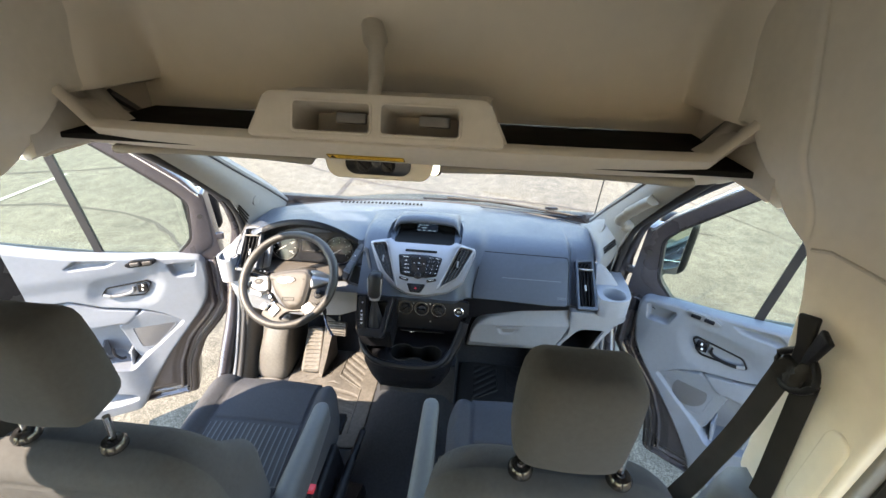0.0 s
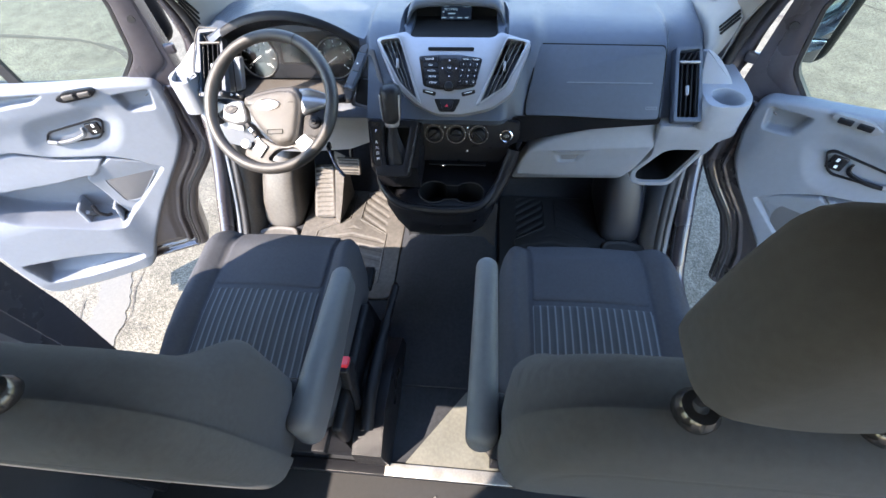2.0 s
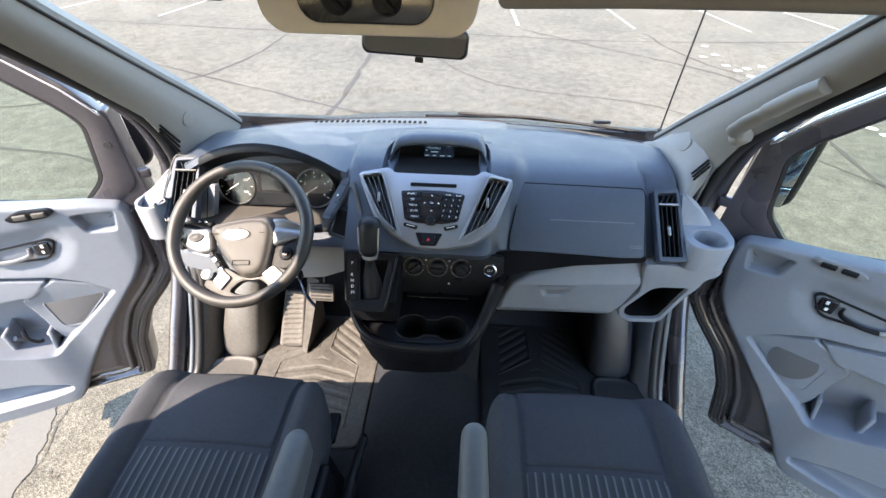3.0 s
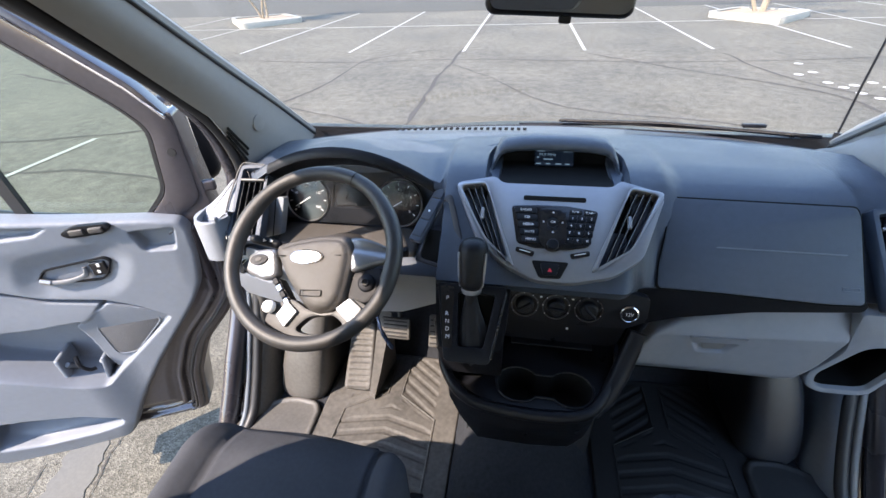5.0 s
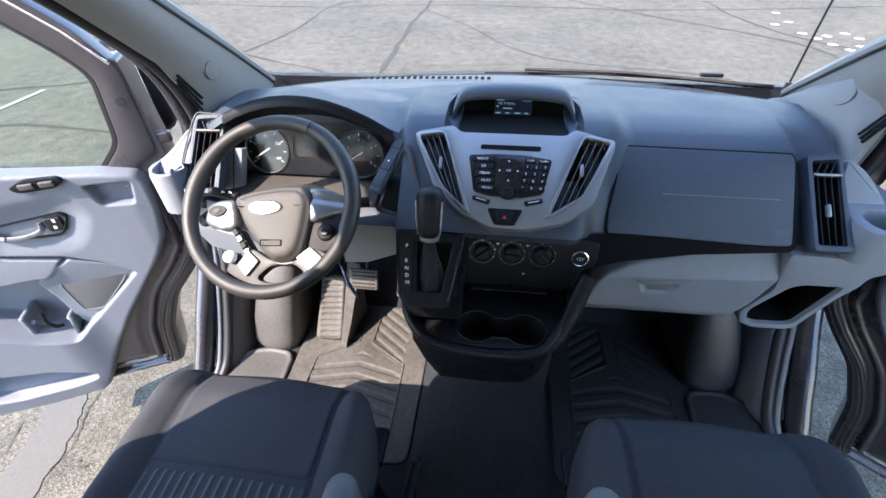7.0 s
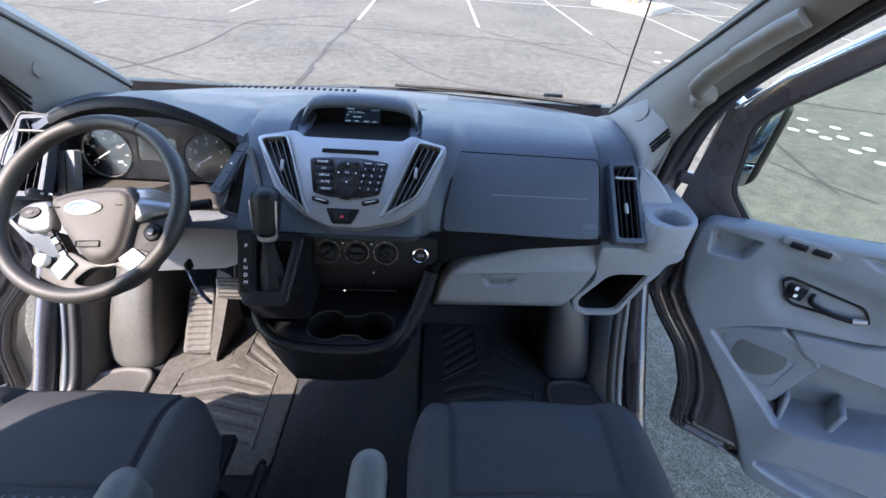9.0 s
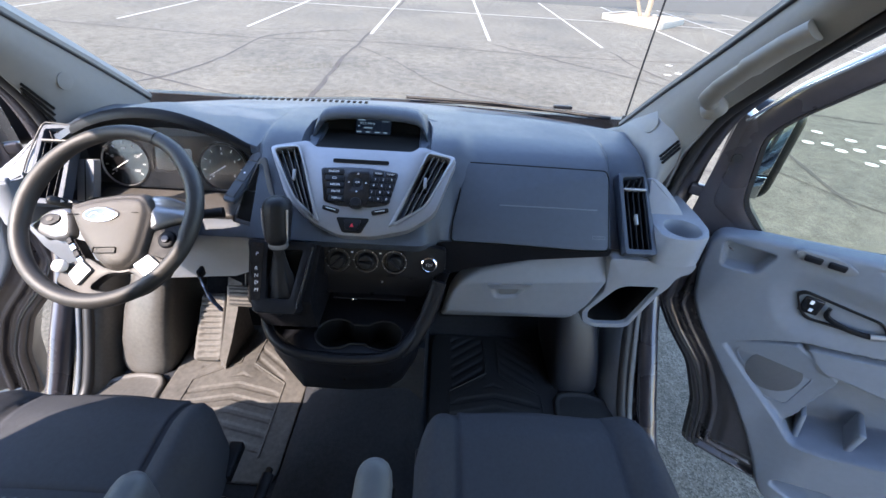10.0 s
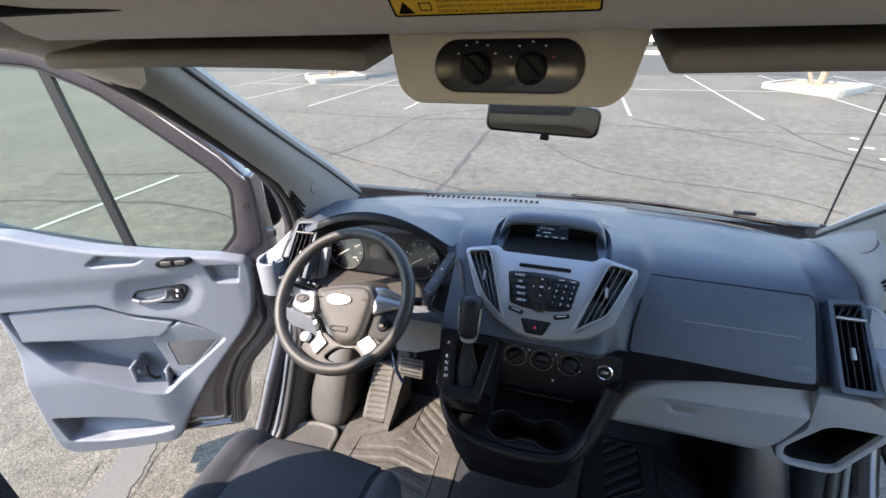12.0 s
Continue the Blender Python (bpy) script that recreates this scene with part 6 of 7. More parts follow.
# Scuffed paler plastic on the sunny left, dark on the right for shade.
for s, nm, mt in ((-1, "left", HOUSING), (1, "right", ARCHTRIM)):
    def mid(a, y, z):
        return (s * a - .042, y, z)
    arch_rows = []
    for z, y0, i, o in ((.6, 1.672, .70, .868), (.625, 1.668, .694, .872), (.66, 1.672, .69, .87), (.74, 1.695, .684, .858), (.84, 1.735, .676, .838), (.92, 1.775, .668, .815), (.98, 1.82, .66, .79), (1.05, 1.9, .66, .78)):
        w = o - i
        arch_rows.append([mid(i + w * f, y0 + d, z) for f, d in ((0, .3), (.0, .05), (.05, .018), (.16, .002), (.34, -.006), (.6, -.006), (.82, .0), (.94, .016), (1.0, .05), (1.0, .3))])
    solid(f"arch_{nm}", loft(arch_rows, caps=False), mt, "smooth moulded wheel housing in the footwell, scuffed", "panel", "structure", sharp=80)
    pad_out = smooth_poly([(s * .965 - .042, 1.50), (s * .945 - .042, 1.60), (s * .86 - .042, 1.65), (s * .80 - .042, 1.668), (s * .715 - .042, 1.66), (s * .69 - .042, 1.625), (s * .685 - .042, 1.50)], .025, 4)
    # The pad's sun and shade are put into its two materials too.
    pad = solid(f"step_pad_{nm}", relief(pad_out, lambda u, v: .018 - .005 * ease(-.012, -.02, edge_distance(pad_out, u, v)[0]), .005, Matrix.Translation((0, 0, .604)), -.004, .006), HOUSING if s < 0 else RUBBER, "ribless pad at the door step, grey on the sunny side only", "step", "structure", sharp=60)
    solid(f"sill_plate_{nm}", rbox((.014, .3, .006), .002, 1, Matrix.Translation((s * .945 - .042, 1.42, .615))), BARE, "thin metal sill plate", "trim", "structure")


def floor_mat(cx, x0, x1, label, mt):
    """Rubber mat with a three-armed pattern of raised ribs."""
    t = thing("floor_mat", (cx, 1.65, FLOOR), label, "floor mat", "floor mats")
    out = smooth_poly([(x0, 1.30), (x1, 1.30), (x1, 1.93), (x0, 1.93)], .05, 4)
    cy = 1.725
    def dip(u, v):
        a = np.abs(u - cx)
        d = v - cy
        h = np.full(u.shape, .010)
        stem = ease(.028, .034, a) * ease(-.02, .0, d + .6 * (a - .03)) * ease(.16, .15, a) * ease(.19, .18, d)
        foot = ease(-.03, -.04, d + .55 * a) * ease(-.36, -.35, d) * ease(.17, .16, a)
        zone = np.clip(stem + foot, 0, 1)
        lines = np.where(d + .6 * (a - .03) > -.01, np.sin((d + .75 * a) * 2 * np.pi / .045), np.sin((d + .22 * a) * 2 * np.pi / .05))
        return h - .0035 * zone * ease(.1, .5, lines)
    part("sheet", relief(out, dip, .004, Matrix.Translation((0, 0, FLOOR)), 0.0, .004), mt, t, sharp=60)
    rim_pts = [(cx - .028, 1.9), (cx - .026, cy + .01), (cx - .165, cy - .075), (cx - .17, cy - .35)]
    for sx in (-1, 1):
        part("rib", tube([(cx + sx * (x - cx), y, FLOOR + .0105) for x, y in rim_pts], .0035, 6, ry=.003), mt, t)


# Two like mats: the driver's is paler for dust and painted-in sun.
floor_mat(-.485, -.73, -.24, "dusty black rubber mat with raised ribs, coloured paler for the sun", MATRUB)
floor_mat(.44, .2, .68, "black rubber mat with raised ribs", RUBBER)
solid("tunnel", loft([[(-.24, y, .6), (-.19, y, z), (.13, y, z), (.19, y, .6)] for y, z in ((.95, .612), (1.3, .635), (1.6, .68), (1.8, .8), (1.95, .95))]), CARPET, "dark carpeted floor tunnel between the seats", "floor", "structure", sharp=60)

# ---- seats ----
def seat(cx, arm_side, name, label, dy=0.0):
    t = thing(name, (cx, .95, FLOOR), label, "car seat", "front seats")
    # cushion: bolsters, cloth front, striped middle
    o = -arm_side
    kx = cx - .012 * arm_side
    M0 = Matrix.Translation((kx, 0, 0))
    out = smooth_poly([(o * u, v) for u, v in ((-.258, .72), (-.262, 1.18), (-.235, 1.275), (-.17, 1.312), (0, 1.322), (.19, 1.315), (.285, 1.29), (.325, 1.22), (.34, 1.12), (.325, 1.02), (.27, .86), (.25, .72))], .05, 4)
    def top(u, v):
        a = u * o
        h = 1.036 + .06 * (v - .985) - .05 * ease(1.2, 1.33, v) - .02 * ease(1.0, .75, v)
        h = h + .012 * (1 - (a / .18) ** 2) * (np.abs(a) < .18)
        h = h + .034 * np.exp(-((a + .222) / .04) ** 2) + .03 * np.exp(-((a - .225) / .042) ** 2) - .075 * ease(.235, .345, a)
        groove = np.exp(-((np.abs(a) - .176) / .005) ** 2) * ease(1.31, 1.28, v)
        h = h - .007 * groove
        return h + .0018 * np.sin(a * 60 + v * 35) * ease(.18, .25, a) * np.sin(v * 22)
    part("cushion", relief(out, top, .008, M0, .86, .05), CLOTH, t, "charcoal cloth seat cushion", sharp=180)
    part("insert_front", relief(smooth_poly([(-.17, 1.066), (.17, 1.066), (.17, 1.292), (-.17, 1.292)], .008, 3), lambda u, v: top(u, v) + .0035, .008, M0, .95, .006), CLOTH, t, sharp=180)
    part("insert_striped", relief(smooth_poly([(-.17, .72), (.17, .72), (.17, 1.06), (-.17, 1.06)], .008, 3), lambda u, v: top(u, v) + .0035, .008, M0, .95, .006), STRIPE, t, "blue-grey pinstriped seat centre", sharp=180)
    # back: a padded shell behind, a striped face ahead
    bx = cx - .008 * arm_side
    BR = basis((bx, .60 + dy, 1.41), (1, 0, 0), (0, -.087, .996))
    BF = basis((bx, .60 + dy, 1.41), (-1, 0, 0), (0, -.087, .996))
    b_out = smooth_poly([(-.262, -.16), (-.268, .06), (-.255, .16), (-.215, .212), (-.16, .235), (.11, .235), (.165, .212), (.215, .155), (.25, .07), (.266, -.04), (.25, -.16), (.21, -.28), (.15, -.325), (-.2, -.32), (-.255, -.26)], .06, 5)
    b_out = [(1.05 * u if o > 0 else -1.05 * u, v) for u, v in b_out]
    def pad_back(u, v):
        d = edge_distance(b_out, u, v)[0]
        return .05 + .010 * (1 - np.exp(d / .06)) - .0035 * np.exp(-((d + .062) / .003) ** 2) * ease(-.05, .05, v)
    part("backrest", relief(b_out, pad_back, .007, BR, -.005, .045), CLOTHBACK, t, "grey cloth backrest", sharp=180)
    f_out = [(-.975 * u, .975 * v - .004) for u, v in b_out]
    def pad_front(u, v):
        return .085 + .03 * ease(.13, .22, np.abs(u)) * ease(.2, .02, v) + (.045 if arm_side > 0 else .012) * ease(.12, .23, arm_side * -u) * ease(.14, .02, v)
    part("back_front", relief(f_out, pad_front, .009, BF, -.005, .06), CLOTH, t, sharp=180)
    part("back_insert", relief(smooth_poly([(-.15, -.24), (.15, -.24), (.14, .16), (-.14, .16)], .02, 3), lambda u, v: pad_front(u, v) + .004, .009, BF, 0, .006), STRIPE, t, sharp=180)
    # head restraint on two posts
    up = .028 if dy else 0
    H = Matrix.Translation((cx - (up or .008), .605 + dy, 1.79 + up)) @ Matrix.Rotation(radians(4), 4, "X")
    hr = part("head_restraint", rbox((.206, .11, .238), .034, 6, H, lambda p, u: (p.x * (1 - .12 * max(0, u.z) ** 2 - .03 * max(0, -u.z) ** 2), p.y + .012 * u.x * u.x, p.z - .010 * u.x * u.x * (u.z > 0))), CLOTHBACK, t, "grey cloth head restraint", sharp=70)
    for sx in (-1, 1):
        post = part("post", tube([(cx + sx * .089, .582 + dy, 1.63), (cx + sx * .089, .592 + dy, 1.72)], .0065, 10), CHROME, t, "chrome post")
        part("collar", lathe([(.023, -.006), (.023, .004), (.018, .011), (.008, .012)], Matrix.Translation((cx + sx * .089, .583 + dy, 1.655)), 20), GLOSSBLACK, post)
    # armrest
    ax, az, tilt = (.128, 1.262, 5) if arm_side < 0 else (-.232, 1.205, -1)
    A = Matrix.Translation((ax, .815, az)) @ Matrix.Rotation(radians(tilt), 4, "X")
    arm = part("armrest", rbox((.056, .40, .125), .026, 5, A, lambda p, u: (p.x * (1 - .12 * u.y), p.y, p.z * (1 - .32 * max(0, u.y)) + (.02 * max(0, u.y)))), VINYL, t, "dark vinyl armrest, folded down", sharp=70)
    part("arm_seam", tube([A @ Vector((-arm_side * .027, y, .02)) for y in (-.17, 0, .17)], .002, 6), INKDARK, arm)
    part("arm_bracket", rbox((.03, .09, .2), .012, 2, Matrix.Translation((ax - arm_side * .035, .68, 1.16))), BLACK, t)
    # frame, pedestal, runners
    part("side_cover", rbox((.03, .4, .13), .012, 2, Matrix.Translation((cx + arm_side * .26, .9, .86))), BLACK, t)
    part("side_cover", rbox((.03, .4, .13), .012, 2, Matrix.Translation((cx - arm_side * .26, .9, .86))), BLACK, t)
    part("lever", rbox((.02, .16, .03), .008, 2, Matrix.Translation((cx - arm_side * .285, .93, .87))), BLACK, t)
    part("pedestal", loft([[(cx - w, y0, z), (cx + w, y0, z), (cx + w, y1, z), (cx - w, y1, z)] for z, w, y0, y1 in ((.605, .25, .70, 1.2), (.62, .245, .71, 1.2), (.8, .235, .72, 1.18), (.815, .22, .73, 1.17))]), BLACK, t, "black seat pedestal cover")
    for sx in (-1, 1):
        part("runner", box(cx + sx * .2 - .02, cx + sx * .2 + .02, .66, 1.22, .815, .85, .004), BLACK, t)
        part("rail_end", rbox((.035, .09, .03), .006, 1, Matrix.Translation((cx + sx * .235, 1.235, .86))), BLACK, t)
    return t


seat(-.515, 1, "driver_seat", "charcoal cloth driver's seat with armrest and head restraint", -.04)
seat(.425, -1, "passenger_seat", "charcoal cloth passenger seat with armrest and head restraint")
# Pale floor shaped to the sun patch; its slanted edge is a shadow line.
solid("floor_sun_patch", plate(smooth_poly([(-.1, .692), (.095, .945), (.2, .97), (.3, .95), (.3, .692)], .01, 2), [], .004, Matrix.Translation((0, 0, .6045))), FLOORPAINT, "bare greenish painted floor between the seats, cut to the sunlit patch", "floor", "structure")
# Bright metal only where sun falls on the strip: light put into colour.
solid("threshold_sunlit", box(-.16, .26, .652, .69, .6055, .611, .002), BARE, "worn metal of the floor threshold, painted bright over its sunlit stretch", "trim", "structure")
# Raised bars of the rubber floor; bright metal stands for their glints.
for i in range(12):
    a = Vector((-.02 + .055 * i, .575 - .012 * (i % 2), .587))
    solid("tread_glint", tube([a, a + Vector((.03, .034, 0))], .003, 6), BARE, "short diagonal raised bar on the rubber floor, coloured as a glint", "trim", "structure")

# ---- hand brake and buckles ----
hb = thing("hand_brake", (-.2, .9, FLOOR), "black hand brake lever on its floor housing", "hand brake")
part("housing", loft([[(-.255, y, .6), (-.145, y, .6), (-.155, y, z), (-.245, y, z)] for y, z in ((.68, .74), (.8, .80), (.95, .78), (1.1, .68))]), BLACK, hb)
part("lever", tube(bend([(-.2, .74, .80), (-.2, .85, .835), (-.195, 1.0, .835), (-.185, 1.12, .85), (-.175, 1.205, .868)], 5), [.02] * 6 + [.022] * 4 + [.018] * 4 + [.014] * 7, 12, ry=[.03] * 6 + [.026] * 5 + [.02] * 4 + [.014] * 6), BLACK, hb, sharp=60)
part("button", cyl(.008, .007, .012, basis((-.174, 1.21, .87), (1, 0, 0), (0, -.3, .95)) @ Matrix.Rotation(radians(-90), 4, "X"), 12), GLOSSBLACK, hb)
for x, y, z, lab in ((-.235, .835, 1.03, "seat belt buckle with a red release button"), (.155, .80, 1.0, "seat belt buckle with a red release button")):
    bk = thing("belt_buckle", (x, y, z), lab, "buckle", "belt buckles")
    part("stem", tube([(x, y - .03, .82), (x, y - .01, .92), (x, y, .98)], .012, 8, ry=.02), BLACK, bk)
    part("case", rbox((.028, .055, .085), .008, 2, Matrix.Translation((x, y, z - .03)) @ Matrix.Rotation(radians(-15), 4, "X")), BLACK, bk)
    part("release", rbox((.022, .03, .016), .004, 1, Matrix.Translation((x, y + .012, z + .016)) @ Matrix.Rotation(radians(-15), 4, "X")), RED, bk)


def belt(s, ax, ay):
    t = thing("seat_belt", (ax, ay, 1.9), "black seat belt hanging from its pillar loop", "seat belt", "seat belts")
    def strap(pts, w=.024):
        c = bend(pts, 6)
        bm = bmesh.new()
        loops = []
        for i, p in enumerate(c):
            d = (c[min(i + 1, len(c) - 1)] - c[max(i - 1, 0)]).normalized()
            side = Vector((-.35 * s, 1, 0.0))
            side = (side - d * side.dot(d)).normalized()
            n = d.cross(side).normalized()
            loops.append([p + side * a * w + n * b * .0012 for a, b in ((-1, -1), (1, -1), (1, 1), (-1, 1))])
        return skin(bm, loops)
    if s > 0:
        part("webbing", strap([(.806, .715, 1.835), (.80, .712, 1.8), (.765, .69, 1.69), (.735, .68, 1.6), (.705, .67, 1.52), (.68, .70, 1.35), (.67, .8, 1.1), (.67, .88, .9)], .0205), WEBBING, t)
    else:
        part("webbing", strap([(-.815, .70, 1.84), (-.835, .685, 1.7), (-.838, .68, 1.5), (-.838, .68, 1.2), (-.838, .68, .8)], .0205), WEBBING, t)
    part("webbing", strap([(s * .824, .682, 1.84), (s * .83, .668, 1.7), (s * .832, .652, 1.57), (s * .835, .645, 1.45)], .02), WEBBING, t)
    ring = bend([(s * .812, .745, 1.83), (s * .806, .71, 1.806), (s * .806, .675, 1.818), (s * .812, .655, 1.85), (s * .82, .685, 1.875), (s * .82, .722, 1.872), (s * .812, .747, 1.845)], 4)
    lp = part("loop", tube(ring + ring[:1], .006, 8, ry=.007), BLACK, t, sharp=60)
    for y1, z1, turn in ((.735, 1.935, .3), (.688, 1.928, -.25)):
        a, b = Vector((s * .814, .702, 1.842)), Vector((s * .824, y1, z1))
        part("arm", rbox((.012, .034, (b - a).length + .01), .005, 2, basis((a + b) / 2, (1, 0, 0), (b - a).cross(Vector((1, 0, 0)))) @ Matrix.Rotation(turn, 4, "Z"), lambda p, u: (p.x, p.y * (.75 + .35 * abs(u.z)), p.z)), BLACK, lp)
    part("fold", rbox((.02, .06, .05), .009, 4, Matrix.Translation((s * .812, .70, 1.835)) @ Matrix.Rotation(-.5, 4, "X"), lambda p, u: (p.x + .006 * math.sin(u.y * 5 + u.z * 3), p.y, p.z + .008 * math.sin(u.y * 4))), WEBBING, lp)


belt(1, .8, .7)
belt(-1, -.8, .7)

# ---- doors, both standing open ----
def door(s, hinge, along, nm, label):
    """A front door in its own plane: u from the hinge, z up, the third axis out of the inner face."""
    ax = Vector((*along, 0)).normalized()
    inn = Vector((0, 0, 1)).cross(ax) * (1 if s > 0 else -1)
    inn = -inn if inn.y > 0 else inn
    M = Matrix((ax, Vector((0, 0, 1)), inn)).transposed().to_4x4()
    M.translation = (*hinge, 0)
    t = thing(f"front_door_{nm}", (*hinge, .4), label, "car door", "front doors")
    card_out = smooth_poly([(.97, 1.475), (.80, 1.462), (.685, 1.424), (.555, 1.387), (.38, 1.355), (.23, 1.333), (.125, 1.32), (.045, 1.3), (.027, 1.27), (.031, 1.17), (.055, 1.06), (.11, .975), (.2, .866), (.294, .751), (.38, .63), (.435, .545), (.485, .45), (.52, .412), (.72, .395), (.955, .398), (.99, .43), (.995, .52), (.99, .64), (.98, .79), (.972, .91), (.968, 1.09)], .03, 3)
    shell_out = smooth_poly([(-.035, 1.62), (-.05, 1.3), (-.04, .98), (.03, .88), (.13, .77), (.20, .62), (.245, .40), (.46, .395), (.98, .36), (1.0, .5), (1.0, 1.0), (1.0, 1.50), (.9, 1.44), (.45, 1.30), (.1, 1.27), (.02, 1.40), (.01, 1.6)], .03, 3)
    def P(outline, holes, thick, h, bevel=.0):
        return plate(outline, holes, thick, M @ Matrix.Translation((0, 0, h)), bevel)
    shell = part("shell", P(shell_out, [smooth_poly([(.955, 1.0), (.6, .99), (.47, .985), (.452, .74), (.485, .692), (.58, .728), (.68, .778), (.81, .842), (.9, .9)], .02, 3), smooth_poly([(.965, .645), (.778, .628), (.61, .595), (.495, .54), (.495, .49), (.6, .47), (.788, .46), (.945, .48)], .018, 3)], .10, -.005, .004), METAL, t, "dark metallic painted door shell", sharp=50)
    # pressed steps along the shell's hinge edge
    step_out = smooth_poly([(-.03, 1.26), (-.034, 1.0), (.036, .892), (.14, .778), (.212, .626), (.256, .41), (.55, .405), (.5, .56), (.4, .7), (.27, .83), (.16, .95), (.1, 1.1), (.1, 1.26)], .03, 3)
    def steps(u, v):
        e = -edge_distance(shell_out, u, v)[0]
        return .004 + .012 * ease(.012, .02, e) - .014 * ease(.036, .05, e) + .018 * ease(.062, .074, e) + .012 * ease(.1, .13, e) + .004 * np.sin(e * 260) * ease(.02, .03, e) * (1 - ease(.09, .1, e))
    part("pressed_edge", relief(step_out, steps, .005, M, -.004, .004), METAL, shell, sharp=60)
    part("edge_seal", tube(bend([M @ Vector(v) for v in ((-.02, 1.28, .01), (-.012, 1.02, .012), (.055, .905, .014), (.155, .792, .014), (.232, .64, .014), (.272, .46, .014), (.3, .42, .012))], 4), .007, 8), SEAL, shell)
    for u, z in ((.0, 1.5), (.0, 1.2), (.285, .445), (.06, .97)):
        part("grommet", cyl(.014, .012, .006, M @ Matrix.Translation((u, z, .012 if z < 1.1 else -.004)), 16), SEAL, shell)
    # trim card: one moulded sheet with its pockets and recesses
    recess = smooth_poly([(.955, 1.15), (.612, 1.155), (.507, 1.098), (.345, 1.058), (.255, 1.008), (.188, .946), (.3, .85), (.392, .775), (.478, .70), (.574, .735), (.674, .785), (.801, .848), (.865, .9), (.93, .985)], .022, 4)
    insert = smooth_poly([(.945, 1.144), (.614, 1.148), (.51, 1.09), (.345, 1.048), (.43, .975), (.567, .972), (.938, .998)], .015, 3)
    speaker_bed = smooth_poly([(.484, .972), (.35, 1.05), (.255, 1.004), (.185, .946), (.392, .77), (.445, .735), (.462, .78)], .012, 3)
    low = smooth_poly([(.955, .635), (.778, .618), (.615, .585), (.505, .533), (.505, .498), (.6, .478), (.788, .468), (.935, .49)], .018, 3)
    mapp = smooth_poly([(.19, 1.29), (.06, 1.284), (.078, 1.204), (.168, 1.214)], .014, 3)
    slot = smooth_poly([(.582, 1.328), (.53, 1.366), (.374, 1.338), (.42, 1.314), (.565, 1.318)], .01, 3)
    bz = smooth_poly([(.49, 1.16), (.463, 1.197), (.285, 1.215), (.27, 1.2), (.297, 1.15), (.32, 1.131), (.478, 1.146)], .014, 3)
    def level(u, v):
        h = .05 + .012 * ease(1.2, 1.29, v) * ease(.25, .55, u)
        h = h + .035 * ease(.36, .54, u) * ease(.99, .8, v) - .012 * ease(.5, .4, v)
        h = h - .006 * ease(.10, .03, u)
        dish = edge_distance(bz, u, v)[0]
        h = h - .013 * ease(.07, .0, dish)
        def sink(h, poly, to, w):
            return h + (to - h) * ease(.001, -w, edge_distance(poly, u, v)[0])
        h = sink(h, recess, -.06, .02)
        h = sink(h, speaker_bed, .026 + .02 * ease(.86, 1.04, v), .008)
        h = sink(h, insert, .043 + .006 * ease(1.12, 1.0, v), .012)
        h = sink(h, low, -.03 + .07 * ease(.55, .472, v), .014)
        h = sink(h, mapp, .016, .012)
        h = sink(h, slot, .034, .014)
        return h
    card = part("trim_card", relief(card_out, level, .0042, M, -.004, .014), DOORGREY, t, "light grey moulded trim card", sharp=180)
    part("cup_divider", rbox((.018, .12, .10), .008, 2, M @ Matrix.Translation((.60, .775, -.005))), DOORGREY, card, sharp=60)
    part("cup_divider", rbox((.014, .11, .09), .006, 2, M @ Matrix.Translation((.478, .755, -.005)) @ Matrix.Rotation(.2, 4, "Z")), DOORGREY, card, sharp=60)
    # speaker
    spk_poly = smooth_poly([(.231, .931), (.262, .99), (.35, 1.012), (.426, .94), (.414, .812), (.355, .808)], .016, 3)
    spk_m = M @ Matrix.Translation((0, 0, .034))
    spk = part("speaker", plate(spk_poly, [], .012, spk_m, .002), SPKMESH if s < 0 else DOORGREY, card, "grey speaker grille")
    sc = (sum(p[0] for p in spk_poly) / len(spk_poly), sum(p[1] for p in spk_poly) / len(spk_poly))
    part("speaker_border", plate([(lerp(u, sc[0], -.06), lerp(z, sc[1], -.06)) for u, z in spk_poly], [[(lerp(u, sc[0], .01), lerp(z, sc[1], .01)) for u, z in spk_poly]], .012, spk_m @ Matrix.Translation((0, 0, .002)), .0025), DOORGREY, spk)
    if s > 0:
        part("speaker_mesh", plate(disc(.07, .076, 32, sc[0], sc[1] - .004), [], .003, spk_m @ Matrix.Translation((0, 0, .002)), .001), SPKMESH, spk)
    # release handle in its bezel
    bc = (.38, 1.172)
    bi = [(lerp(u, bc[0], .07), lerp(z, bc[1], .16)) for u, z in bz]
    bezel = part("handle_bezel", P(bz, [bi], .024, .045, .003), BLACK, card, "dark handle surround")
    part("bezel_well", P(bi, [], .003, .034), HUBSKIN if s < 0 else BLACK, bezel)
    # Flat black plate paints the shaded hollow behind the lever.
    part("handle_cup_shade", P(smooth_poly([(.36, 1.195), (.455, 1.188), (.475, 1.165), (.46, 1.152), (.365, 1.148), (.352, 1.17)], .012, 3), [], .002, .0355), INKDARK, bezel)
    part("lock_switch", rbox((.045, .05, .01), .005, 1, M @ Matrix.Translation((.315, 1.175, .039))), GLOSSBLACK, bezel)
    part("lock_mark", rbox((.008, .012, .002), .0005, 1, M @ Matrix.Translation((.312, 1.188, .0445))), WHITE, bezel)
    part("lock_mark", rbox((.008, .01, .002), .0005, 1, M @ Matrix.Translation((.318, 1.165, .0445))), WHITE, bezel)
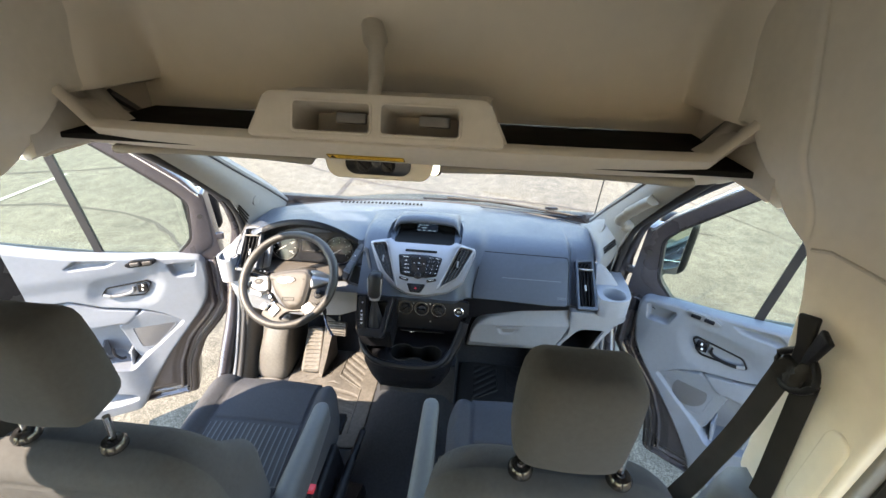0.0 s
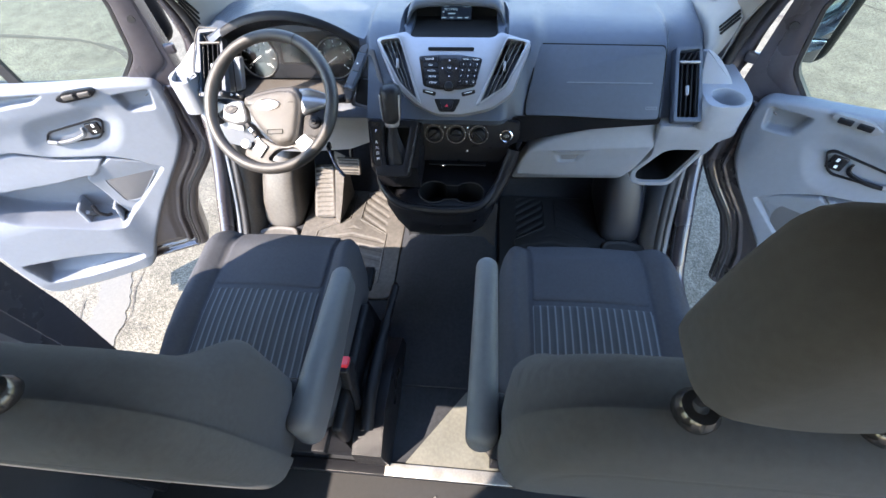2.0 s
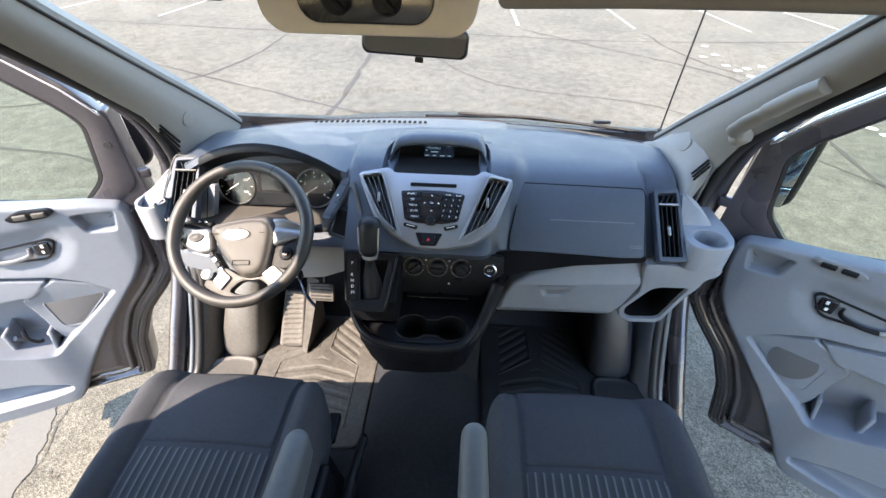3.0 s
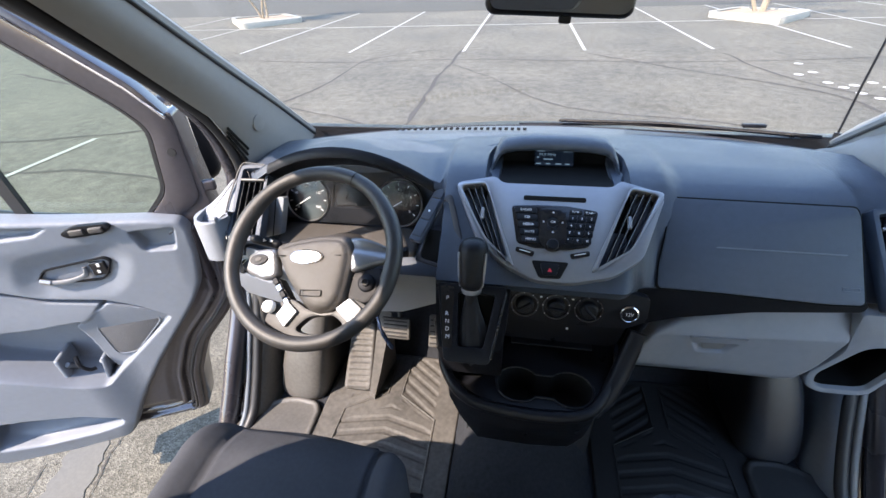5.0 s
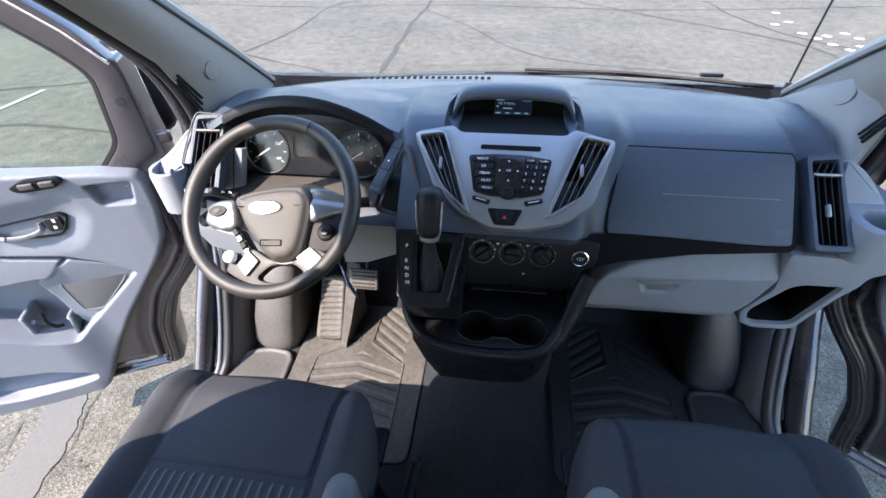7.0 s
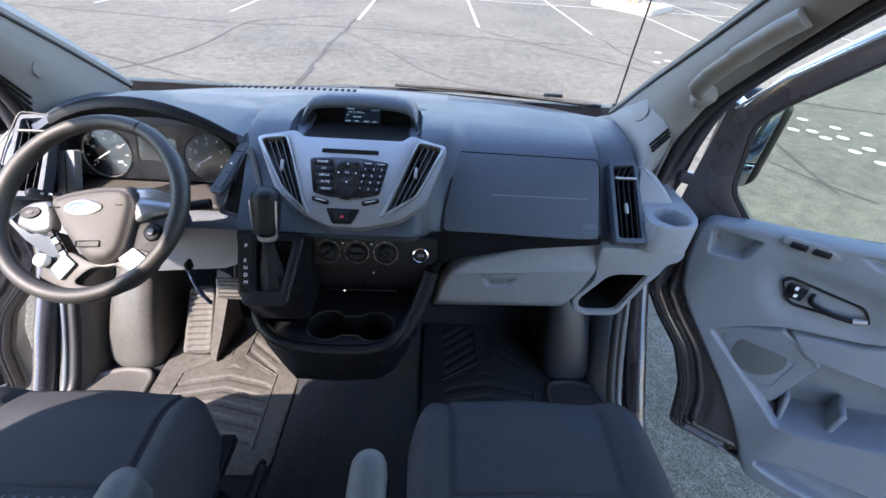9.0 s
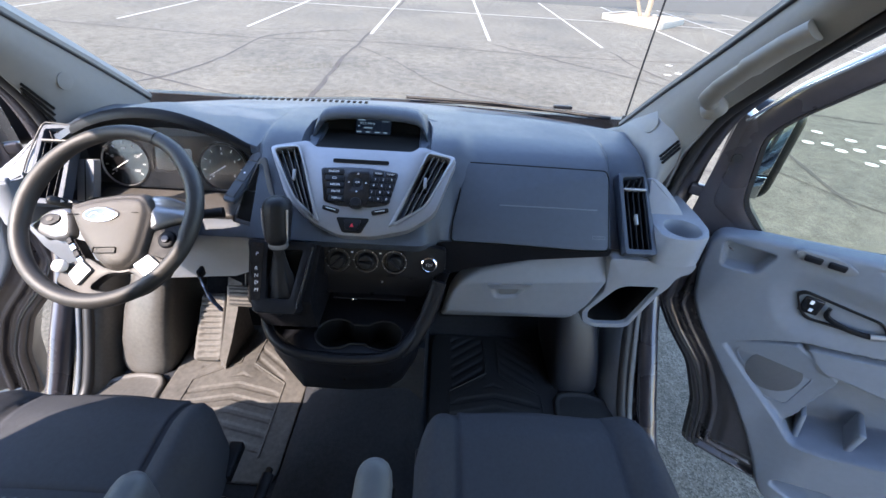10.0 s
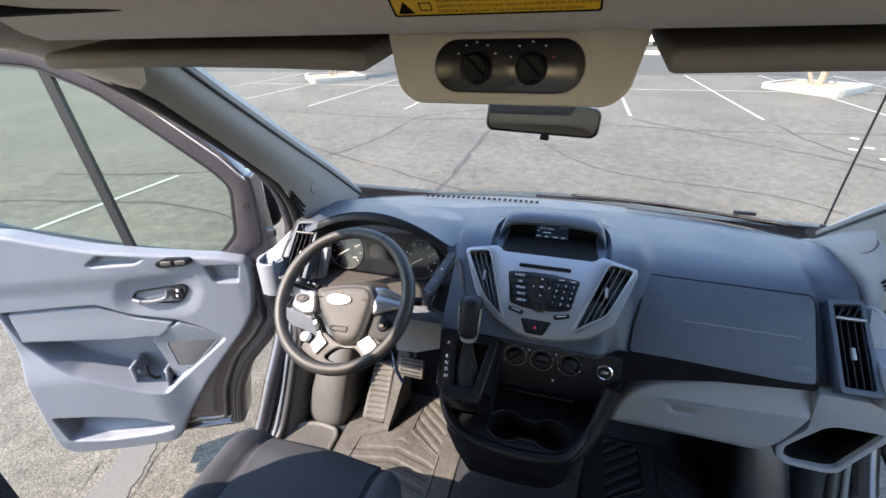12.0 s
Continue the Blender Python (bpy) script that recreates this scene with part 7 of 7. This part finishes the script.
    part("release_handle", tube(bend([M @ Vector(v) for v in ((.352, 1.188, .041), (.357, 1.162, .046), (.40, 1.151, .05), (.45, 1.153, .05), (.477, 1.163, .046))], 5), [.005] * 10 + [.0065] * 11, 8, ry=.008), GREYDARK if s < 0 else BLACK, bezel)
    part("handle_tip", tube([M @ Vector(v) for v in ((.452, 1.154, .052), (.478, 1.164, .049))], .0075, 10, ry=.009), SILVER, bezel)
    sw_poly = smooth_poly([(.352, 1.316), (.31, 1.336), (.225, 1.332), (.215, 1.318), (.24, 1.3), (.335, 1.298)], .014, 4)
    sw = part("window_switch", P(sw_poly, [], .014, .062, .004), BLACK if s < 0 else GREYDARK, card)
    for u in (.255, .305):
        part("switch_key", rbox((.038, .018, .01), .004, 1, M @ Matrix.Translation((u, 1.317, .0635))), HUBSKIN if s < 0 else BLACK, sw)
    # window frame, divider and panes
    g_out = smooth_poly([(-.03, 1.34), (-.035, 1.59), (.03, 1.69), (.18, 1.835), (.34, 1.985), (.5, 2.07), (.75, 2.1), (.98, 2.1), (1.05, 2.04), (1.065, 1.5), (1.05, 1.40), (.7, 1.36), (.45, 1.30), (.15, 1.235)], .03, 3)
    g_in = smooth_poly([(.06, 1.38), (.035, 1.57), (.08, 1.63), (.22, 1.765), (.37, 1.905), (.52, 1.985), (.75, 2.01), (.96, 2.0), (1.0, 1.5), (.84, 1.455), (.45, 1.35), (.15, 1.29)], .03, 3)
    if s > 0:
        g_out = [(lerp(u, .5, .035), lerp(z, 1.66, .05)) for u, z in g_out]
    wf = part("window_frame", P(g_out, [g_in], .05, .0, .012), METAL, t, "dark painted window frame", sharp=50)
    part("frame_seal", plate(g_in, [[(lerp(u, .5, .022), lerp(z, 1.65, .022)) for u, z in g_in]], .03, M @ Matrix.Translation((0, 0, -.004))), SEAL, wf)
    # Chrome line stands for the bright reflection along the painted frame.
    part("bright_edge", tube([M @ Vector(v) for v in ((-.02, 1.6, .004), (.05, 1.685, .004), (.2, 1.825, .004), (.36, 1.975, .004), (.5, 2.045, .004))], .004, 6), CHROME, wf)
    part("divider", P([(.435, 1.34), (.465, 1.345), (.515, 1.985), (.485, 1.975)], [], .02, -.006), SEAL, wf)
    pane = part("pane", P([(lerp(u, .5, -.01), lerp(z, 1.65, -.01)) for u, z in g_in], [], .004, -.02), PANE, wf, "clear door glass")
    pane.visible_shadow = False
    # side mirror on the outer face
    mm = part("side_mirror", rbox((.17, .30, .11), .05, 4, M @ Matrix.Translation((.04, 1.46, -.26))), BLACK, t, "black side mirror housing", sharp=60)
    part("mirror_glass", rbox((.145, .185, .006), .003, 1, M @ Matrix.Translation((.035, 1.50, -.178)) @ Matrix.Rotation(radians(28), 4, "Y")), MIRROR, mm)
    part("mirror_glass", rbox((.145, .075, .006), .003, 1, M @ Matrix.Translation((.035, 1.365, -.178)) @ Matrix.Rotation(radians(28), 4, "Y")), MIRROR, mm)
    part("mirror_arm", tube([M @ Vector((.02, 1.34, -.06)), M @ Vector((.04, 1.33, -.24))], .025, 8), BLACK, mm)
    # hinges
    for z in (.98, 1.38):
        part("hinge", rbox((.06, .035, .025), .008, 1, M @ Matrix.Translation((-.05, z, -.02))), METAL, t)
    part("check_strap", rbox((.16, .02, .02), .004, 1, M @ Matrix.Translation((-.06, 1.18, -.01))), BLACK, t)
    if s < 0:
        part("reflector", rbox((.012, .02, .03), .003, 1, M @ Matrix.Translation((.978, .80, .055))), RED, card)
        for u, z in ((.585, .80), (.478, .79)):
            part("clip_post", tube([M @ Vector((u, z - .06, -.02)), M @ Vector((u, z, .03))], [.012, .009], 10), DOORGREY, card)
        part("bottle_clip", tube(bend([M @ Vector(v) for v in ((.545, .83, .03), (.535, .80, .05), (.515, .775, .05), (.5, .77, .04))], 4), .007, 6), BLACK, card)
    return t


door(-1, (-1.095, 1.809), (-.9135, -.4067), "left", "driver's door standing open, grey trim, dark paint")
door(1, (1.001, 1.777), (.815, -.58), "right", "passenger door standing open, grey trim, dark paint")

# ---- pillar fittings ----
grab = thing("grab_handle", (.82, 1.64, 1.74), "pale grey grab handle on the windscreen pillar", "grab handle")
part("bar", tube(bend([(.862, 1.742, 1.642), (.82, 1.715, 1.66), (.80, 1.66, 1.70), (.803, 1.605, 1.75), (.825, 1.565, 1.80), (.848, 1.535, 1.835)], 6), [.019] * 7 + [.022] * 6 + [.025] * 6 + [.034] * 6 + [.042] * 6, 14, ry=[.016] * 19 + [.02] * 12), PILLAR, grab, sharp=80)
part("end_cap", rbox((.05, .06, .05), .02, 3, basis((.858, 1.742, 1.638), (1, 0, 0), (0, .75, -.66))), PILLAR, grab, sharp=80)
apron = []
for a, b in (((.784, 1.745, 1.395), (.885, 1.85, 1.44)), ((.788, 1.79, 1.425), (.878, 1.838, 1.5)), ((.79, 1.87, 1.44), (.865, 1.87, 1.55)), ((.791, 1.97, 1.446), (.852, 1.97, 1.58)), ((.79, 2.1, 1.445), (.846, 2.1, 1.5)), ((.786, 2.18, 1.43), (.845, 2.18, 1.435))):
    a, b = Vector(a), Vector(b)
    apron.append([a, a.lerp(b, .35) + Vector((-.006, -.008, .006)), a.lerp(b, .7) + Vector((-.006, -.006, .004)), b, b + Vector((.03, .05, -.03)), a + Vector((.03, .05, -.05))])
solid("pillar_apron", loft(apron), PILLAR, "pale grey foot of the windscreen pillar trim", "pillar", "structure", sharp=60)
for s in (-1, 1):
    v = thing("pillar_vent", (s * .86, 1.83, 1.5), "slotted demister vent at the pillar's foot", "vent", "pillar vents")
    lo, hi = [[Vector(p) for p in lp] for lp in pillar_loops(s)[1:3]]
    face_n = (hi[5] - lo[5]).cross(lo[4] - lo[5]).normalized()
    face_n = face_n if face_n.y < 0 else -face_n
    for i in range(3):
        if s < 0:
            k0, k1, f = ((-.02, .62), (.06, .66), (.14, .7))[i] + (.04 + .22 * i,)
            a, b = lo[5].lerp(hi[5], k0) + (lo[4] - lo[5]) * f, lo[5].lerp(hi[5], k1) + (hi[4] - hi[5]) * f
            m, deep = basis((a + b) / 2 + face_n * .001, (b - a).cross(face_n), b - a), .006
        else:
            st2, st3 = apron[1], apron[2]
            a = st2[1].lerp(st2[2], .15).lerp(st3[1].lerp(st3[2], .15), .05 + .17 * i)
            b = st2[2].lerp(st2[3], .75).lerp(st3[2].lerp(st3[3], .75), .05 + .17 * i)
            n = (b - a).cross(st3[2] - st2[2]).normalized()
            n = n if n.y < 0 else -n
            m, deep = basis((a + b) / 2 + n * .002, (b - a).cross(n), b - a), .01
        part("slot", rbox((.007, (b - a).length, deep), .002, 1, m), INKDARK, v)

for o, n, nm in (((-.8405, 1.887, 1.569), (.99, -.11, -.11), "left"), ((.822, 1.939, 1.526), (-.9, -.1, .43), "right")):
    n = Vector(n).normalized()
    side = Vector((0, 0, 1)).cross(n)
    solid(f"pillar_cap_{nm}", plate(disc(.024, None, 32), [], .008, basis(Vector(o) + n * .003, side, n.cross(side)), .0015), PILLAR, "round flush cap in the pillar trim", "trim", "structure")
    s = -1 if nm == "left" else 1
    rim = [lp[1] + Vector((-s * .001, .012, .012)) for lp in pillar_loops(s)]
    solid(f"windscreen_seal_{nm}", tube(bend(rim, 4), .0055, 8), SEAL, "black edge of the windscreen along the pillar", "seal", "structure", sharp=60)
solid("windscreen_seal_foot", tube([(x, 2.392 - .22 * (x / .86) ** 2, 1.416) for x in [-.84 + .12 * i for i in range(15)]], .008, 8), SEAL, "black edge along the windscreen's foot", "seal", "structure", sharp=60)

# ---- overhead: shelf, console, visors, mirror ----
shelf = thing("overhead_shelf", (0, 1.2, 2.1), "beige overhead shelf with two open pockets", "shelf")
# Shelf floor blackened: the deep shade above the lip is put into its colour.
part("tray", box(-.852, .852, 1.06, 1.5, 2.078, 2.094, .004), INKDARK, shelf, "shelf floor coloured black for its deep shade")
part("lip", loft([[(x, y + .03 * (x / .8) ** 4, z + .085 * max(0, min(1, (abs(x) - .735) / .085))) for y, z in ((1.05, 2.13), (1.03, 2.127), (1.022, 2.116), (1.048, 2.086), (1.083, 2.06), (1.11, 2.05), (1.165, 2.052), (1.165, 2.07), (1.1, 2.078), (1.062, 2.112))] for x in [-.845, -.81, -.80, -.745, -.735, -.70] + [-.6 + .12 * i for i in range(11)] + [.70, .735, .745, .80, .81, .845]]), BEIGE, shelf, sharp=60)
OC = basis((-.022, 1.03, 2.175), (1, 0, 0), (0, .35, .937))
face = part("pocket_console", plate(smooth_poly([(-.255, .052), (.255, .052), (.30, -.052), (-.30, -.052)], .02, 4), [rrect(.175, .062, .008, 3, -.098, -.002), rrect(.175, .062, .008, 3, .105, -.002)], .03, OC, .008), BEIGE, shelf, "beige console with two pockets")
part("console_top", loft([[(-.022 + k * w, 1.05, 2.218), (-.022 + k * w, 1.25, 2.20), (-.022 + k * (w + .02), 1.25, 2.195), (-.022 + k * w, 1.05, 2.212)] for k, w in ((-1, .25), (-.99, .25), (.99, .25), (1, .25))]), BEIGE, shelf)
for k in (-1, 1):
    part("console_side", loft([[(-.022 + k * .262, 1.045, 2.21), (-.022 + k * .312, 1.045, 2.11), (-.022 + k * .305, 1.045, 2.11), (-.022 + k * .255, 1.045, 2.21)], [(-.022 + k * .255, 1.25, 2.2), (-.022 + k * .30, 1.25, 2.09), (-.022 + k * .293, 1.25, 2.09), (-.022 + k * .248, 1.25, 2.2)]]), BEIGE, shelf)
for x in (-.098, .105):
    well = [OC @ Matrix.Translation((x, -.002, -.012 - d)) for d in (0, .02, .12)]
    bm = skin(bmesh.new(), [[m @ Vector((*p, 0)) for p in rrect(.175 * k, .062 * k, .008, 3)] for m, k in zip(well, (1.0, .97, .9))], caps=False)
    bm.faces.new([bm.verts.new(well[2] @ Vector((*p, 0))) for p in rrect(.16, .056, .008, 3)])
    part("pocket_well", bm, BEIGE, face)
    # Pale silver block added for the glint of light deep in the pocket.
    part("pocket_glint", rbox((.075, .026, .012), .004, 1, OC @ Matrix.Translation((x + .025, .008, -.075))), SILVER, face)
    part("pocket_rim", plate(rrect(.187, .074, .012, 3, x, -.002), [rrect(.175, .062, .008, 3, x, -.002)], .008, OC @ Matrix.Translation((0, 0, .003)), .002), BEIGE, face)
part("centre_rib", tube(bend([(-.03, 1.06, 2.2), (-.035, 1.12, 2.245), (-.06, 1.24, 2.305), (-.106, 1.4, 2.352)], 5), [.016] * 6 + [.02] * 5 + [.032] * 5, 10, ry=.022), BEIGE, shelf, sharp=60)
for s in (-1, 1):
    for y in (1.215,):
        part("end_rib", loft([[(s * x - s * .02, y - .022, z), (s * x, y - .03, z + .004), (s * x + s * .012, y, z + .006), (s * x, y + .03, z + .004), (s * x - s * .02, y + .02, z)] for x, z in ((.74, 2.07), (.78, 2.085), (.815, 2.115), (.84, 2.15), (.87, 2.2))]), BEIGE, shelf, sharp=70)
    part("end_wall", loft([[(s * .86, y, 2.04), (s * .865, y, 2.04), (s * .865, y, 2.24), (s * .86, y, 2.24)] for y in (1.02, 1.44)]), LINER, shelf)
    part("end_back", box(s * .765 - .105, s * .765 + .105, 1.424, 1.436, 2.05, 2.26, .003), LINER, shelf)
unit = thing("overhead_controls", (-.06, 1.265, 2.0), "overhead heater control unit with two black knobs", "control unit")
part("housing", loft([[(-.06 + x, y, z) for x, z in ((-.16, 2.062), (-.145, 1.99), (-.125, 1.968), (.125, 1.968), (.145, 1.99), (.16, 2.062))] for y in (1.222, 1.25, 1.4)]), BEIGE, unit, sharp=30)
UB = basis((-.06, 1.207, 2.012), (1, 0, 0), (0, .08, .997))
part("face", plate(smooth_poly([(-.163, .05), (.163, .05), (.147, -.028), (.125, -.046), (-.125, -.046), (-.147, -.028)], .018, 4), [], .02, UB, .008), BEIGE, unit)
blk = part("black_panel", plate(rrect(.186, .062, .03, 6, 0, .0), [], .008, UB @ Matrix.Translation((0, 0, .005)), .003), GLOSSBLACK, unit)
part("panel_surround", plate(rrect(.20, .076, .036, 6, 0, .0), [rrect(.186, .062, .03, 6, 0, 0)], .004, UB @ Matrix.Translation((0, 0, .003)), .001), BEIGE, unit)
for x in (-.038, .03):
    kn = part("control_knob", cyl(.02, .017, .018, UB @ Matrix.Translation((x, -.002, .004)), 24, None, .003), BLACK, blk)
    part("grip", rbox((.008, .038, .012), .003, 1, UB @ Matrix.Translation((x, -.002, .022)) @ Matrix.Rotation(.8, 4, "Z")), BLACK, kn)
    for k in range(5):
        a = radians(150 - 30 * k if x < 0 else 160 - 35 * k)
        part("tick", plate(rrect(.0026, .0018, .0004, 1), [], .0004, UB @ Matrix.Translation((x + .027 * math.cos(a), .002 + .025 * math.sin(a), .0056))), WHITE if not (x > 0 and k == 4) else RED, blk)
wl0 = thing("warning_label", (-.058, 1.06, 2.07), "yellow warning sticker with black print on the shelf lip", "sticker")
WLP = basis((-.055, 1.0645, 2.0715), (1, 0, 0), (0, -.79, .613))
lab0 = part("sheet", plate(rrect(.19, .024, .002, 2), [], .0008, WLP), YELLOW, wl0)
part("border", plate(rrect(.19, .024, .002, 2), [rrect(.186, .020, .002, 2)], .0003, WLP @ Matrix.Translation((0, 0, .0004))), INKDARK, lab0)
part("triangle", plate([(-.09, -.008), (-.073, -.008), (-.0815, .007)], [], .0003, WLP @ Matrix.Translation((0, 0, .0004))), INKDARK, lab0)
for i, line in enumerate(("WARNING Do not place heavy or hard objects on shelf", "ADVERTENCIA No coloque objetos pesados o duros en el estante", "AVERTIR Ne pas poser d'objets lourds ou durs sur la tablette")):
    letters(line, .0052, WLP @ Matrix.Translation((-.05, .0062 - .0062 * i, .0005)), INKDARK, lab0, align="LEFT")
part("book_mark", plate(rrect(.012, .01, .001, 1, -.061, 0), [rrect(.010, .008, .001, 1, -.061, 0)], .0003, WLP @ Matrix.Translation((0, 0, .0004))), INKDARK, lab0)
for x0, x1, nm in ((-.82, -.235, "left"), (.115, .78, "right")):
    vz = thing("sun_visor", ((x0 + x1) / 2, 1.22, 2.03), "grey-beige sun visor folded up against the windscreen", "sun visor", "sun visors")
    part("flap", rbox((x1 - x0, .2, .026), .012, 4, basis(((x0 + x1) / 2, 1.285, 2.038), (1, 0, 0), (0, .985, .17)), lambda p, u: (p.x, p.y - .02 * u.x * u.x, p.z)), VISOR, vz, sharp=70)
    part("rod", tube([(x0 - .02, 1.37, 2.06), (x1 + .02, 1.37, 2.06)], .006, 8), BLACK, vz)
rv = thing("rear_view_mirror", (-.045, 1.62, 1.88), "black framed rear-view mirror on the windscreen", "mirror")
MV = basis((-.042, 1.622, 1.882), (1, .05, -.09), (.09, .18, .98))
part("housing", rbox((.25, .072, .04), .018, 4, MV @ Matrix.Translation((0, 0, -.015)), lambda p, u: (p.x, p.y * (1 - .12 * u.x), p.z * (1 - .3 * u.x * u.x))), BLACK, rv, sharp=60)
part("mirror_glass", plate(smooth_poly([(-.118, .034), (.118, .028), (.116, -.028), (-.116, -.034)], .018, 4), [], .003, MV @ Matrix.Translation((0, 0, .007))), REARMIRROR, rv)
part("tab", rbox((.02, .012, .012), .003, 1, MV @ Matrix.Translation((.012, -.041, .002))), BLACK, rv)
part("stem", tube([(-.042, 1.64, 1.90), (-.045, 1.66, 1.95), (-.05, 1.655, 1.985)], .012, 8), BLACK, rv)
part("mount", rbox((.15, .09, .07), .025, 3, basis((.005, 1.60, 1.955), (1, 0, 0), (0, .8, -.55))), BLACK, rv)

# ---- outside the glass: wiper and aerial ----
wi = thing("wiper", (.5, 2.3, 1.42), "black wiper arm resting on the windscreen foot", "wiper")
part("arm", tube([(-.1, 2.47, 1.40), (.3, 2.42, 1.425), (.66, 2.27, 1.455)], .006, 8), BLACK, wi)
part("blade", tube([(.05, 2.43, 1.432), (.4, 2.36, 1.447), (.8, 2.2, 1.462)], .007, 6), BLACK, wi)
part("joint", rbox((.07, .02, .012), .005, 1, Matrix.Translation((.64, 2.27, 1.472))), BLACK, wi)
ae = thing("aerial", (.86, 2.2, 1.42), "thin black roof-height aerial on the wing", "aerial")
part("rod", tube([(.87, 2.25, 1.40), (.885, 2.27, 1.60), (.92, 2.3, 2.1), (.94, 2.33, 2.4)], .0035, 8), BLACK, ae)
part("base", tube([(.868, 2.25, 1.39), (.872, 2.252, 1.46)], .01, 8), BLACK, ae)
part_demist = thing("demister_grille", (0, 2.2, 1.46), "slotted demister grille along the dash top", "vent")
for i in range(22):
    x = -.52 + .021 * i
    part("slot", rbox((.012, .02, .004), .002, 1, Matrix.Translation((x, 2.235 - .1 * (x / .86) ** 2, 1.457))), INKDARK, part_demist)
part("panel", rbox((.5, .022, .004), .002, 1, basis((.5, 2.235, 1.455), (1, -.13, 0), (0, 1, -.12))), BLACK, part_demist)
